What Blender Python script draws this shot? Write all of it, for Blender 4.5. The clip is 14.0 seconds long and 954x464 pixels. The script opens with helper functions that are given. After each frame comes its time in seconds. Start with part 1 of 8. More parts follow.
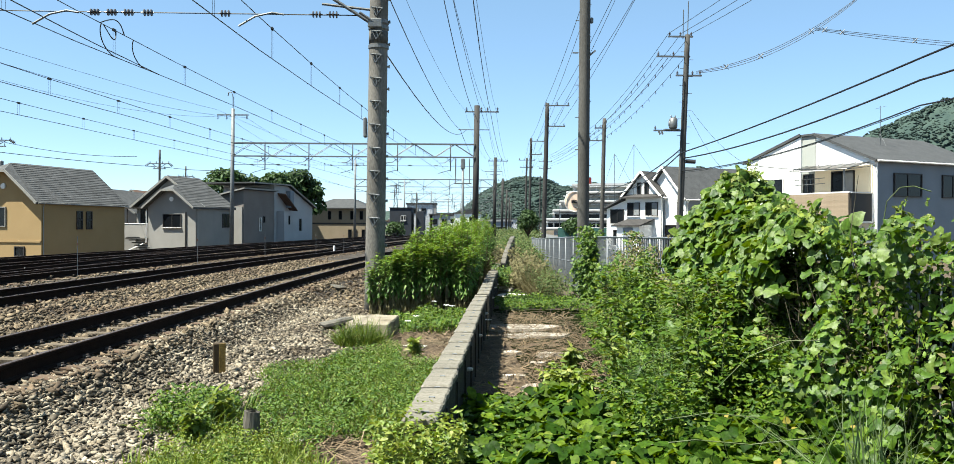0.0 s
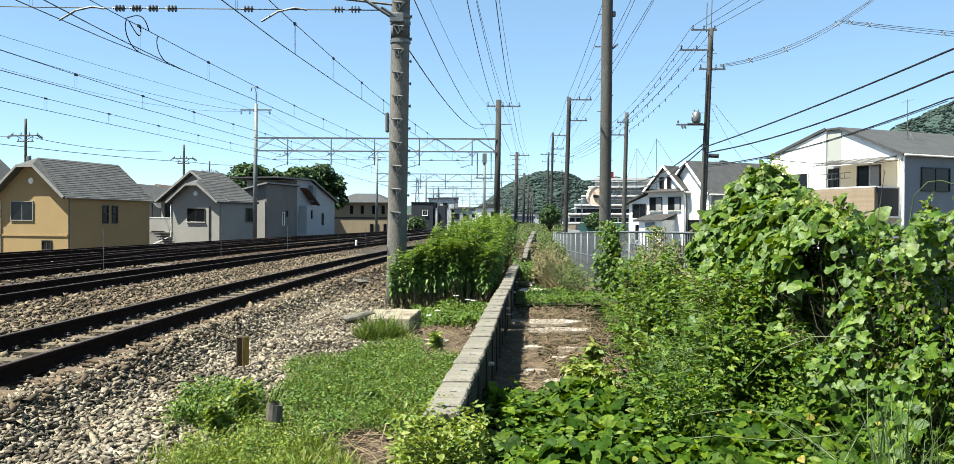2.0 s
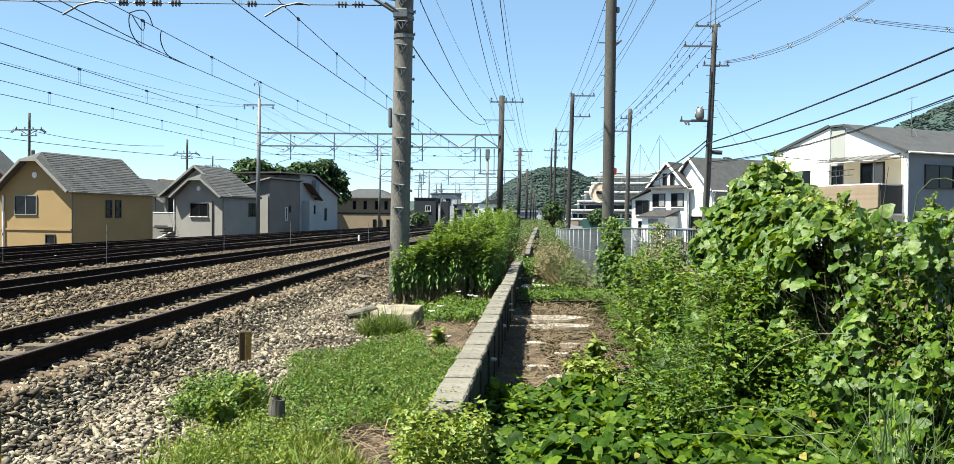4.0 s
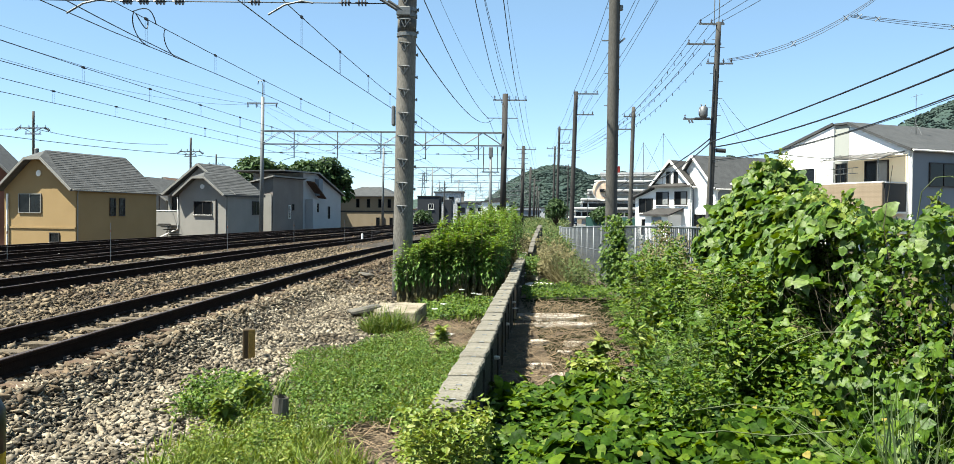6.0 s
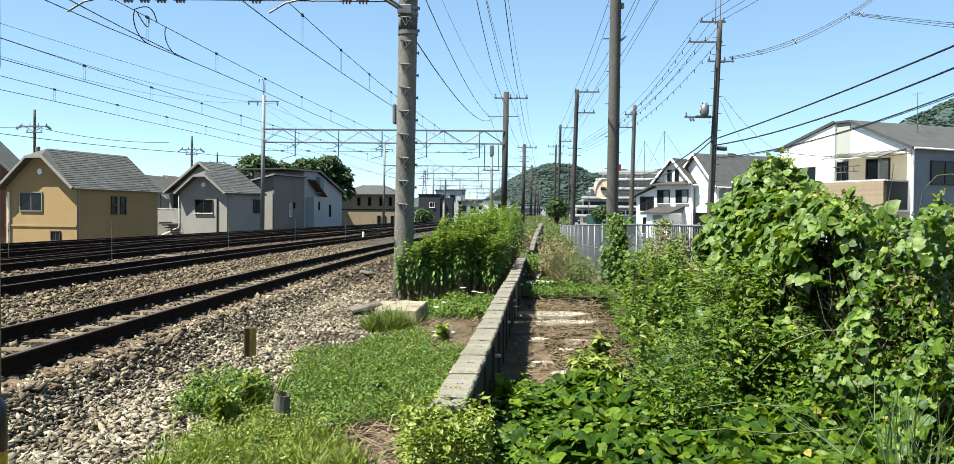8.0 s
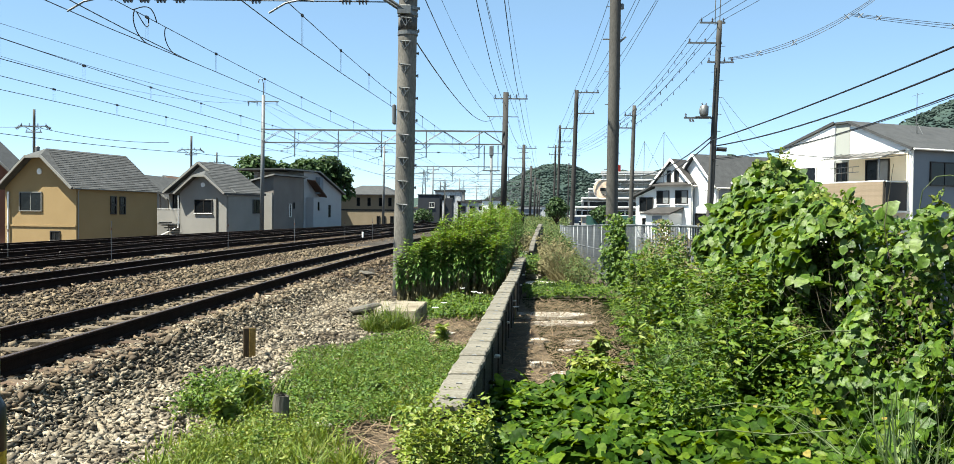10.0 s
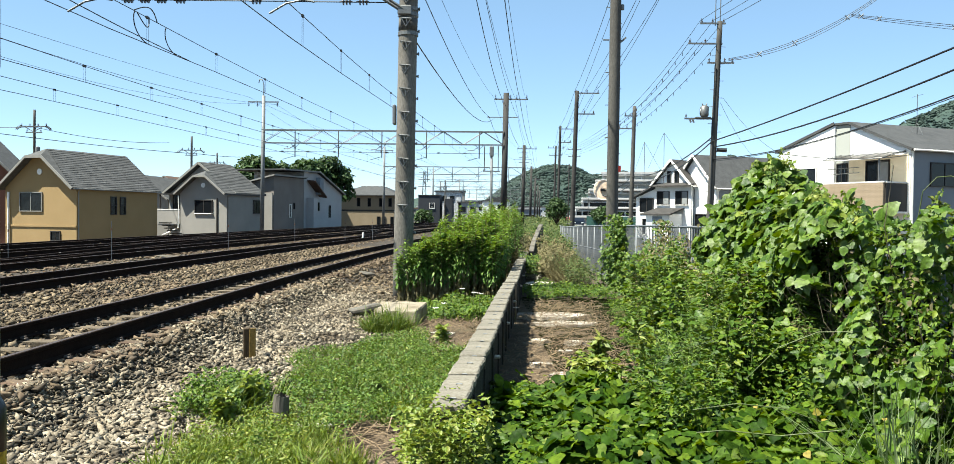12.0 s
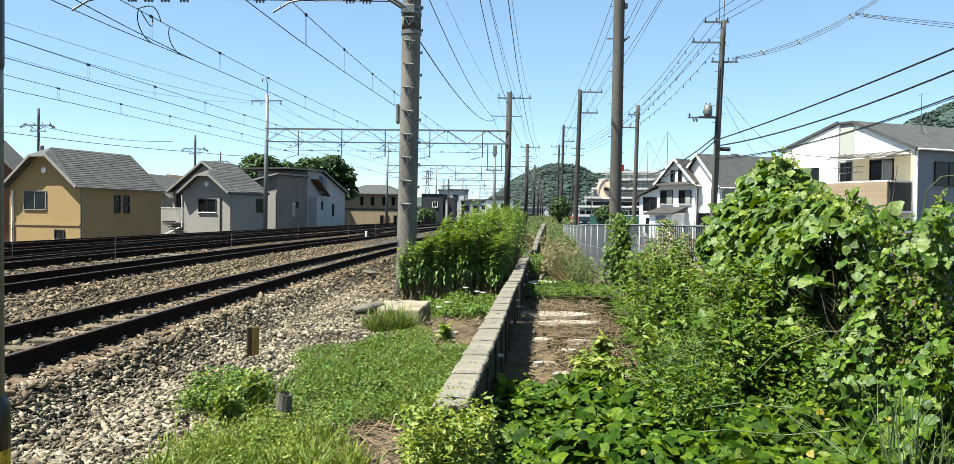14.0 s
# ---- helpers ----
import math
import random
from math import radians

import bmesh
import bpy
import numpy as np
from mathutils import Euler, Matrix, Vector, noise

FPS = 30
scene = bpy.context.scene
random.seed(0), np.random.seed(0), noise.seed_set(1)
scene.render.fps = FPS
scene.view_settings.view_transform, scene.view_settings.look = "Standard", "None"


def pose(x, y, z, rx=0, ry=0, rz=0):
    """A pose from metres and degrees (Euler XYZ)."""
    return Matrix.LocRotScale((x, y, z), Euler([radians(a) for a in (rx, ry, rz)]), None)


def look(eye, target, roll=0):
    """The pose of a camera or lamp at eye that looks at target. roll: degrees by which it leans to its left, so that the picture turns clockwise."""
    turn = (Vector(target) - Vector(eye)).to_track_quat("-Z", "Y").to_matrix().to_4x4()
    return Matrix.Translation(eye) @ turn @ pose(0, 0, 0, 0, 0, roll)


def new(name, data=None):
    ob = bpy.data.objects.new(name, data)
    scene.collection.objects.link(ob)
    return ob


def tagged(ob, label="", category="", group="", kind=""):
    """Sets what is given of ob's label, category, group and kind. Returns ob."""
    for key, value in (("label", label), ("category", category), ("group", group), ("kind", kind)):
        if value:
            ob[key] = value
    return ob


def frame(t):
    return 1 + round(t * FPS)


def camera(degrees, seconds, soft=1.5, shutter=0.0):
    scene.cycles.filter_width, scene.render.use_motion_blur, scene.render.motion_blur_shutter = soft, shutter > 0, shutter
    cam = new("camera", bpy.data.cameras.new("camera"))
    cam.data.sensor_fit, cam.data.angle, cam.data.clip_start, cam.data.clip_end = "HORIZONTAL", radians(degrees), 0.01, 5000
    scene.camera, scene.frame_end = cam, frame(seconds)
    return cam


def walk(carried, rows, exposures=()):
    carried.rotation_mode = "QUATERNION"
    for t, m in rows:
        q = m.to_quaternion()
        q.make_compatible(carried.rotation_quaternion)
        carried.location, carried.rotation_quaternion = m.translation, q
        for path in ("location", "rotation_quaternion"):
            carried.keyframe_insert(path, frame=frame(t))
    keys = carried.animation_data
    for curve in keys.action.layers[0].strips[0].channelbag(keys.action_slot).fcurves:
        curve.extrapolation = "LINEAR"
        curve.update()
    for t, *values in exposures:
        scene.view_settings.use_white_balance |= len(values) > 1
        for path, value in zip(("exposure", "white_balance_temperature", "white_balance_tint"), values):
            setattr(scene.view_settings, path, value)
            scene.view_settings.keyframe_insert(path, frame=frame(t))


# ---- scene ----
EYE = 1.75
cam = camera(59, 14.0, soft=0.55)
walk(cam, [
    (0.0, pose(0, 0, EYE, 89.712, -0.220, -1.643)),
    (0.5, pose(0, 0, EYE, 89.727, -0.230, -1.207)),
    (1.0, pose(0, 0, EYE, 89.724, -0.246, -0.697)),
    (1.5, pose(0, 0, EYE, 89.562, -0.215, -0.464)),
    (2.0, pose(0, 0, EYE, 89.337, -0.284, -0.182)),
    (2.5, pose(0, 0, EYE, 89.337, -0.289, -0.187)),
    (3.0, pose(0, 0, EYE, 89.254, -0.412, -0.196)),
    (5.5, pose(0, 0, EYE, 88.924, -0.494, 0.224)),
    (6.0, pose(0, 0, EYE, 88.924, -0.496, 0.229)),
    (6.5, pose(0, 0, EYE, 88.860, -0.503, 0.413)),
    (7.0, pose(0, 0, EYE, 88.780, -0.441, 0.400)),
    (7.5, pose(0, 0, EYE, 88.800, -0.500, 0.340)),
    (8.0, pose(0, 0, EYE, 88.799, -0.480, 0.301)),
    (10.5, pose(0, 0, EYE, 88.834, -0.574, 0.280)),
    (11.0, pose(0, 0, EYE, 88.837, -0.580, 0.340)),
    (11.5, pose(0, 0, EYE, 88.853, -0.628, 0.299)),
    (12.0, pose(0, 0, EYE, 88.865, -0.588, 0.281)),
    (12.5, pose(0, 0, EYE, 88.878, -0.607, 0.283)),
    (13.0, pose(0, 0, EYE, 88.895, -0.576, 0.338)),
    (13.5, pose(0, 0, EYE, 88.798, -0.613, 0.543)),
    (14.0, pose(0, 0, EYE, 88.788, -0.636, 0.497)),
], exposures=[(0.0, 1.78, 6120, 3), (6.0, 1.8, 6210, 3), (14.0, 1.8, 6220, 3)])

# ---- daylight: a high summer sun from the track side, clear sky ----
SUN_EL = radians(61)
SUN_TO = Vector((-0.93 * math.cos(SUN_EL), -0.37 * math.cos(SUN_EL), math.sin(SUN_EL))).normalized()
world = bpy.data.worlds.new("world")
scene.world = world
world.use_nodes = True
wn = world.node_tree.nodes
sky = wn.new("ShaderNodeTexSky")
sky.sky_type = "NISHITA"
sky.sun_disc = False
sky.sun_elevation = SUN_EL
sky.sun_rotation = math.atan2(SUN_TO.x, SUN_TO.y)
sky.air_density, sky.dust_density, sky.ozone_density = 0.62, 0.1, 0.8
wn["Background"].inputs["Strength"].default_value = 0.066
clear = wn.new("ShaderNodeMix")
clear.data_type, clear.blend_type = "RGBA", "MULTIPLY"
clear.inputs["Factor"].default_value = 1.0
clear.inputs["B"].default_value = (1.0, 0.985, 1.0, 1)
world.node_tree.links.new(sky.outputs["Color"], clear.inputs["A"])
haze = wn.new("ShaderNodeMix")
haze.data_type = "RGBA"
haze.inputs["Factor"].default_value = 0.34
haze.inputs["B"].default_value = (2.1, 3.35, 4.15, 1)
world.node_tree.links.new(clear.outputs["Result"], haze.inputs["A"])
world.node_tree.links.new(haze.outputs["Result"], wn["Background"].inputs["Color"])
sun = new("sun", bpy.data.lights.new("sun", "SUN"))
sun.data.energy, sun.data.angle, sun.data.color = 5.0, radians(0.53), (1.0, 0.92, 0.8)
sun.matrix_world = look((0, 0, 0), -SUN_TO)


# ---- materials ----
ALBEDO = 0.375


def mat(name, a, b, scale=4.0, rough=0.8, bump=0.3, fine=40.0, metal=0.0, stain=None, stain_scale=0.6, island=0.0, obj=0.0, spec=0.3, bump_dist=0.02, trans=0.0, stretch=None, detail=6, keep=False):
    """Two mixed tones at two scales, optional stains, per-piece variation and relief."""
    a, b, stain = (tuple(v * (1.0 if keep or max(c) >= 0.62 else ALBEDO) for v in c) if c else c for c in (a, b, stain))
    m = bpy.data.materials.new(name)
    m.use_nodes = True
    n, l = m.node_tree.nodes, m.node_tree.links
    p = n["Principled BSDF"]
    tc = n.new("ShaderNodeTexCoord")
    src = tc.outputs["Object"]
    if stretch:
        mp = n.new("ShaderNodeMapping")
        mp.inputs["Scale"].default_value = stretch
        l.new(src, mp.inputs["Vector"])
        src = mp.outputs["Vector"]
    n1 = n.new("ShaderNodeTexNoise")
    n1.inputs["Scale"].default_value, n1.inputs["Detail"].default_value = scale, detail
    l.new(src, n1.inputs["Vector"])
    n2 = n.new("ShaderNodeTexNoise")
    n2.inputs["Scale"].default_value, n2.inputs["Detail"].default_value = fine, 3
    l.new(src, n2.inputs["Vector"])
    add = n.new("ShaderNodeMath")
    add.operation = "MULTIPLY_ADD"
    l.new(n2.outputs["Fac"], add.inputs[0])
    add.inputs[1].default_value = 0.5
    half = n.new("ShaderNodeMath")
    half.operation = "MULTIPLY"
    half.inputs[1].default_value = 0.5
    l.new(n1.outputs["Fac"], half.inputs[0])
    l.new(half.outputs[0], add.inputs[2])
    ramp = n.new("ShaderNodeValToRGB")
    ramp.color_ramp.elements[0].position, ramp.color_ramp.elements[1].position = 0.38, 0.62
    ramp.color_ramp.elements[0].color, ramp.color_ramp.elements[1].color = (*a, 1), (*b, 1)
    l.new(add.outputs[0], ramp.inputs["Fac"])
    col = ramp.outputs["Color"]
    if stain:
        n3 = n.new("ShaderNodeTexNoise")
        n3.inputs["Scale"].default_value, n3.inputs["Detail"].default_value = stain_scale, 5
        l.new(src, n3.inputs["Vector"])
        r3 = n.new("ShaderNodeValToRGB")
        r3.color_ramp.elements[0].position, r3.color_ramp.elements[1].position = 0.5, 0.68
        r3.color_ramp.elements[1].color = (0.85, 0.85, 0.85, 1)
        l.new(n3.outputs["Fac"], r3.inputs["Fac"])
        mx = n.new("ShaderNodeMix")
        mx.data_type = "RGBA"
        l.new(r3.outputs["Color"], mx.inputs["Factor"])
        l.new(col, mx.inputs["A"])
        mx.inputs["B"].default_value = (*stain, 1)
        col = mx.outputs["Result"]
    for amount, node, socket in ((island, "ShaderNodeNewGeometry", "Random Per Island"), (obj, "ShaderNodeObjectInfo", "Random")):
        if amount:
            g = n.new(node)
            mr = n.new("ShaderNodeMapRange")
            mr.inputs["To Min"].default_value, mr.inputs["To Max"].default_value = 1 - amount, 1 + amount
            l.new(g.outputs[socket], mr.inputs["Value"])
            hs = n.new("ShaderNodeHueSaturation")
            l.new(mr.outputs["Result"], hs.inputs["Value"])
            l.new(col, hs.inputs["Color"])
            col = hs.outputs["Color"]
    l.new(col, p.inputs["Base Color"])
    p.inputs["Roughness"].default_value, p.inputs["Metallic"].default_value = rough, metal
    p.inputs["Specular IOR Level"].default_value = spec
    if bump:
        bp = n.new("ShaderNodeBump")
        bp.inputs["Strength"].default_value, bp.inputs["Distance"].default_value = bump, bump_dist
        l.new(add.outputs[0], bp.inputs["Height"])
        l.new(bp.outputs["Normal"], p.inputs["Normal"])
    if trans:
        tr = n.new("ShaderNodeBsdfTranslucent")
        bright = n.new("ShaderNodeHueSaturation")
        bright.inputs["Hue"].default_value, bright.inputs["Saturation"].default_value, bright.inputs["Value"].default_value = 0.485, 1.1, 1.8
        l.new(col, bright.inputs["Color"])
        l.new(bright.outputs["Color"], tr.inputs["Color"])
        ms = n.new("ShaderNodeMixShader")
        ms.inputs["Fac"].default_value = trans
        l.new(p.outputs["BSDF"], ms.inputs[1])
        l.new(tr.outputs["BSDF"], ms.inputs[2])
        l.new(ms.outputs["Shader"], n["Material Output"].inputs["Surface"])
    return m


def leaf_mat(name, tones, rough, trans, spec):
    """Leaves that differ singly in tone, with fine blotches, and let light through."""
    m = mat(name, (1, 1, 1), (1, 1, 1), 3.0, rough, 0.0, 25, spec=spec)
    n, l = m.node_tree.nodes, m.node_tree.links
    p = n["Principled BSDF"]
    geo = n.new("ShaderNodeNewGeometry")
    ramp = n.new("ShaderNodeValToRGB")
    cr = ramp.color_ramp
    while len(cr.elements) < len(tones):
        cr.elements.new(0.5)
    for i, c in enumerate(tones):
        cr.elements[i].position = i / (len(tones) - 1)
        cr.elements[i].color = (c[0] * 1.08 * ALBEDO, c[1] * ALBEDO, c[2] * ALBEDO, 1)
    l.new(geo.outputs["Random Per Island"], ramp.inputs["Fac"])
    tc = n.new("ShaderNodeTexCoord")
    blotch = n.new("ShaderNodeTexNoise")
    blotch.inputs["Scale"].default_value, blotch.inputs["Detail"].default_value = 30.0, 4
    l.new(tc.outputs["Object"], blotch.inputs["Vector"])
    mr = n.new("ShaderNodeMapRange")
    mr.inputs["From Min"].default_value, mr.inputs["From Max"].default_value = 0.3, 0.7
    mr.inputs["To Min"].default_value, mr.inputs["To Max"].default_value = 0.6, 1.32
    l.new(blotch.outputs["Fac"], mr.inputs["Value"])
    hs = n.new("ShaderNodeHueSaturation")
    l.new(mr.outputs["Result"], hs.inputs["Value"])
    l.new(ramp.outputs["Color"], hs.inputs["Color"])
    l.new(hs.outputs["Color"], p.inputs["Base Color"])
    bp = n.new("ShaderNodeBump")
    bp.inputs["Strength"].default_value, bp.inputs["Distance"].default_value = 0.6, 0.012
    l.new(blotch.outputs["Fac"], bp.inputs["Height"])
    l.new(bp.outputs["Normal"], p.inputs["Normal"])
    tr = n.new("ShaderNodeBsdfTranslucent")
    bright = n.new("ShaderNodeHueSaturation")
    bright.inputs["Hue"].default_value, bright.inputs["Saturation"].default_value, bright.inputs["Value"].default_value = 0.485, 1.1, 1.8
    l.new(hs.outputs["Color"], bright.inputs["Color"])
    l.new(bright.outputs["Color"], tr.inputs["Color"])
    ms = n.new("ShaderNodeMixShader")
    ms.inputs["Fac"].default_value = trans
    l.new(p.outputs["BSDF"], ms.inputs[1])
    l.new(tr.outputs["BSDF"], ms.inputs[2])
    l.new(ms.outputs["Shader"], n["Material Output"].inputs["Surface"])
    return m


def plain(name, c, rough=0.5, metal=0.0, emit=0.0, spec=0.5):
    return_m = mat(name, tuple(v * 0.9 for v in c), tuple(min(1, v * 1.08) for v in c), 3.0, rough, 0.1, 60, metal, spec=spec)
    if emit:
        p = return_m.node_tree.nodes["Principled BSDF"]
        p.inputs["Emission Color"].default_value, p.inputs["Emission Strength"].default_value = (*c, 1), emit
    return return_m


DIRT = mat("dirt", (0.11, 0.075, 0.045), (0.27, 0.2, 0.13), 5.0, 0.95, 1.0, 45, stain=(0.09, 0.11, 0.04), stain_scale=0.35)
# bed colour lowered to paint in the shadowed gaps between loose stones
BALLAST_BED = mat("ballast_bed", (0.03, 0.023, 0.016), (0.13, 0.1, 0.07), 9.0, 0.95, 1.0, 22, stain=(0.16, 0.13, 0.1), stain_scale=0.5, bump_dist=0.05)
STONE = mat("crushed_stone", (0.27, 0.21, 0.135), (0.618, 0.535, 0.4), 3.0, 0.9, 0.12, 60, stain=(0.15, 0.115, 0.075), stain_scale=0.7, island=0.75)
STONE_FAR = mat("rusty_crushed_stone", (0.17, 0.125, 0.075), (0.43, 0.335, 0.215), 3.0, 0.9, 0.12, 60, stain=(0.2, 0.13, 0.08), stain_scale=0.4, island=0.5)
RAIL = mat("rusty_rail_steel", (0.018, 0.011, 0.008), (0.042, 0.024, 0.016), 6, 0.9, 0.3, 60, 0.0, spec=0.08)
RAIL_TOP = mat("worn_rail_head", (0.16, 0.11, 0.085), (0.24, 0.18, 0.14), 6, 0.5, 0.1, 60, 0.6)
SLEEPER = mat("weathered_sleeper_concrete", (0.17, 0.13, 0.085), (0.36, 0.29, 0.2), 3, 0.9, 0.4, 50, stain=(0.2, 0.12, 0.075), stain_scale=2.0, obj=0.15)
CLIP = mat("rail_clip_steel", (0.14, 0.11, 0.09), (0.27, 0.23, 0.2), 6, 0.6, 0.2, 60, 0.4)
CONC = mat("weathered_concrete", (0.19, 0.17, 0.135), (0.36, 0.33, 0.275), 2.5, 0.9, 0.5, 45, stain=(0.09, 0.08, 0.06), stain_scale=1.8, obj=0.1)
WALL_CONC = mat("mottled_wall_concrete", (0.3, 0.27, 0.21), (0.52, 0.48, 0.39), 4, 0.92, 0.6, 45, stain=(0.06, 0.055, 0.04), stain_scale=3.0, obj=0.12)
# near-black wall body: the shade of its east face put into the colour
WALL_BODY = mat("shade_painted_concrete", (0.04, 0.037, 0.028), (0.09, 0.08, 0.062), 4, 0.95, 0.6, 45, stain=(0.03, 0.03, 0.022), stain_scale=3.0, obj=0.12)
BLOCK_CONC = mat("yellowed_concrete", (0.46, 0.38, 0.25), (0.61, 0.54, 0.41), 3, 0.9, 0.5, 40, stain=(0.2, 0.15, 0.09), stain_scale=2.2)
CONC_PALE = mat("sunbleached_concrete", (0.46, 0.42, 0.35), (0.68, 0.64, 0.56), 3, 0.9, 0.4, 40, stain=(0.3, 0.24, 0.17), stain_scale=2)
POLE_CONC = mat("pole_concrete", (0.22, 0.205, 0.178), (0.45, 0.42, 0.37), 2.0, 0.85, 0.35, 50, stain=(0.15, 0.138, 0.12), stain_scale=1.5, stretch=(1, 1, 0.25))
POLE_DARK = mat("dark_pole_concrete", (0.12, 0.114, 0.102), (0.225, 0.214, 0.192), 2.0, 0.85, 0.35, 50, stain=(0.09, 0.08, 0.07), stain_scale=1.2, stretch=(1, 1, 0.2))
STEEL = mat("galvanised_steel", (0.3, 0.31, 0.31), (0.46, 0.47, 0.46), 8, 0.5, 0.1, 70, 0.6)
STEEL_DARK = mat("dull_painted_steel", (0.3, 0.32, 0.33), (0.45, 0.47, 0.475), 8, 0.6, 0.1, 70, 0.3)
WIRE = mat("dark_wire", (0.05, 0.058, 0.066), (0.1, 0.11, 0.12), 20, 0.6, 0, 60, 0.2)
WIRE_PALE = mat("grey_wire", (0.1, 0.11, 0.12), (0.16, 0.17, 0.18), 20, 0.6, 0, 60, 0.3)
PORCELAIN = mat("insulator_porcelain", (0.12, 0.1, 0.09), (0.2, 0.17, 0.15), 20, 0.3, 0, 60)
ASPHALT = mat("worn_asphalt", (0.22, 0.22, 0.215), (0.34, 0.34, 0.33), 2, 0.9, 0.4, 80)
POLE_TAR = mat("blackened_pole_concrete", (0.055, 0.052, 0.05), (0.125, 0.118, 0.11), 2.0, 0.85, 0.35, 50, stain=(0.07, 0.065, 0.06), stain_scale=1.2, stretch=(1, 1, 0.2))
FENCE_M = mat("galvanised_fence", (0.3, 0.325, 0.345), (0.42, 0.445, 0.465), 5, 0.55, 0.1, 60, 0.35)
LEAF = leaf_mat("vine_leaf", [(0.05, 0.13, 0.009), (0.1, 0.225, 0.014), (0.17, 0.32, 0.022), (0.07, 0.175, 0.012), (0.24, 0.39, 0.03), (0.25, 0.38, 0.1)], 0.5, 0.22, 0.3)
LEAF_LIGHT = leaf_mat("pale_weed_leaf", [(0.13, 0.25, 0.025), (0.26, 0.41, 0.045), (0.4, 0.53, 0.075), (0.2, 0.34, 0.04), (0.52, 0.59, 0.12)], 0.5, 0.22, 0.3)
LEAF_WEED = leaf_mat("goldenrod_leaf", [(0.078, 0.2, 0.03), (0.165, 0.36, 0.05), (0.28, 0.5, 0.08), (0.115, 0.28, 0.04), (0.35, 0.57, 0.11)], 0.55, 0.2, 0.3)
LEAF_TIP = leaf_mat("young_goldenrod_leaf", [(0.12, 0.27, 0.03), (0.24, 0.44, 0.05), (0.34, 0.56, 0.07), (0.18, 0.36, 0.04), (0.42, 0.6, 0.1)], 0.55, 0.25, 0.3)
LEAF_FINE = leaf_mat("small_weed_leaf", [(0.055, 0.15, 0.015), (0.13, 0.28, 0.032), (0.26, 0.44, 0.06), (0.08, 0.2, 0.02), (0.38, 0.53, 0.08)], 0.55, 0.22, 0.3)
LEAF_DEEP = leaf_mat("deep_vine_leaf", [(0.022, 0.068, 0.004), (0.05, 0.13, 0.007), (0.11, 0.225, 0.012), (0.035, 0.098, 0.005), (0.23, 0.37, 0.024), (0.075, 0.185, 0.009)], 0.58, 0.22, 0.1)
LEAF_GREEN = leaf_mat("fresh_weed_leaf", [(0.035, 0.1, 0.007), (0.1, 0.225, 0.014), (0.22, 0.38, 0.03), (0.06, 0.155, 0.01), (0.34, 0.47, 0.06)], 0.52, 0.2, 0.2)
WEED_DULL = leaf_mat("dull_weed_leaf", [(0.06, 0.12, 0.025), (0.11, 0.19, 0.04), (0.19, 0.27, 0.07), (0.08, 0.14, 0.03), (0.26, 0.29, 0.1)], 0.6, 0.15, 0.2)
LEAF_YELLOW = leaf_mat("yellow_leaf", [(0.45, 0.42, 0.06), (0.55, 0.46, 0.1), (0.4, 0.42, 0.06)], 0.6, 0.25, 0.2)
GRASS = leaf_mat("grass_blade", [(0.055, 0.13, 0.012), (0.145, 0.28, 0.024), (0.31, 0.46, 0.045), (0.1, 0.2, 0.018), (0.43, 0.5, 0.1)], 0.55, 0.18, 0.3)
REED = mat("reed_blade", (0.22, 0.33, 0.11), (0.42, 0.52, 0.24), 3.0, 0.5, 0.0, 25, island=0.2, trans=0.25, spec=0.4)
STEM = mat("green_stem", (0.13, 0.19, 0.05), (0.24, 0.29, 0.1), 4, 0.6, 0.1, 40)
BARK = mat("bark", (0.05, 0.035, 0.022), (0.12, 0.09, 0.06), 6, 0.95, 0.6, 40)
UNDER = mat("foliage_shade_filler", (0.012, 0.022, 0.006), (0.045, 0.055, 0.015), 9, 1.0, 1.0, 30, bump_dist=0.15, spec=0.02)
STRAW = mat("dry_straw", (0.24, 0.165, 0.09), (0.46, 0.34, 0.21), 4, 0.9, 0, 40, island=0.4)
TWIG = mat("dead_twig", (0.1, 0.085, 0.05), (0.21, 0.18, 0.11), 4, 0.9, 0, 40, island=0.4)
DRYWEED = mat("withered_weed", (0.24, 0.22, 0.09), (0.4, 0.35, 0.17), 4, 0.8, 0, 40, island=0.3, trans=0.2)
TREE_LEAF = mat("tree_leaf", (0.055, 0.12, 0.03), (0.12, 0.21, 0.055), 2.0, 0.6, 0.1, 20, island=0.35, trans=0.2)
# hill green pushed towards blue: distance haze mixed into the colour
HILL_M = mat("haze_tinted_woods", (0.062, 0.108, 0.095), (0.098, 0.152, 0.122), 0.035, 0.95, 0.6, 0.16, bump_dist=4.0, island=0.12)
OCHRE = mat("ochre_render", (0.24, 0.165, 0.075), (0.27, 0.188, 0.088), 0.7, 0.9, 0.25, 30, keep=True)
GREY_WALL = mat("grey_render", (0.205, 0.197, 0.18), (0.245, 0.233, 0.212), 0.7, 0.9, 0.25, 30, keep=True)
DARK_WALL = mat("dark_grey_siding", (0.15, 0.131, 0.116), (0.185, 0.163, 0.144), 0.7, 0.85, 0.2, 30, keep=True)
LAV_WALL = mat("pale_grey_siding", (0.32, 0.318, 0.315), (0.37, 0.367, 0.365), 0.7, 0.85, 0.2, 30, keep=True)
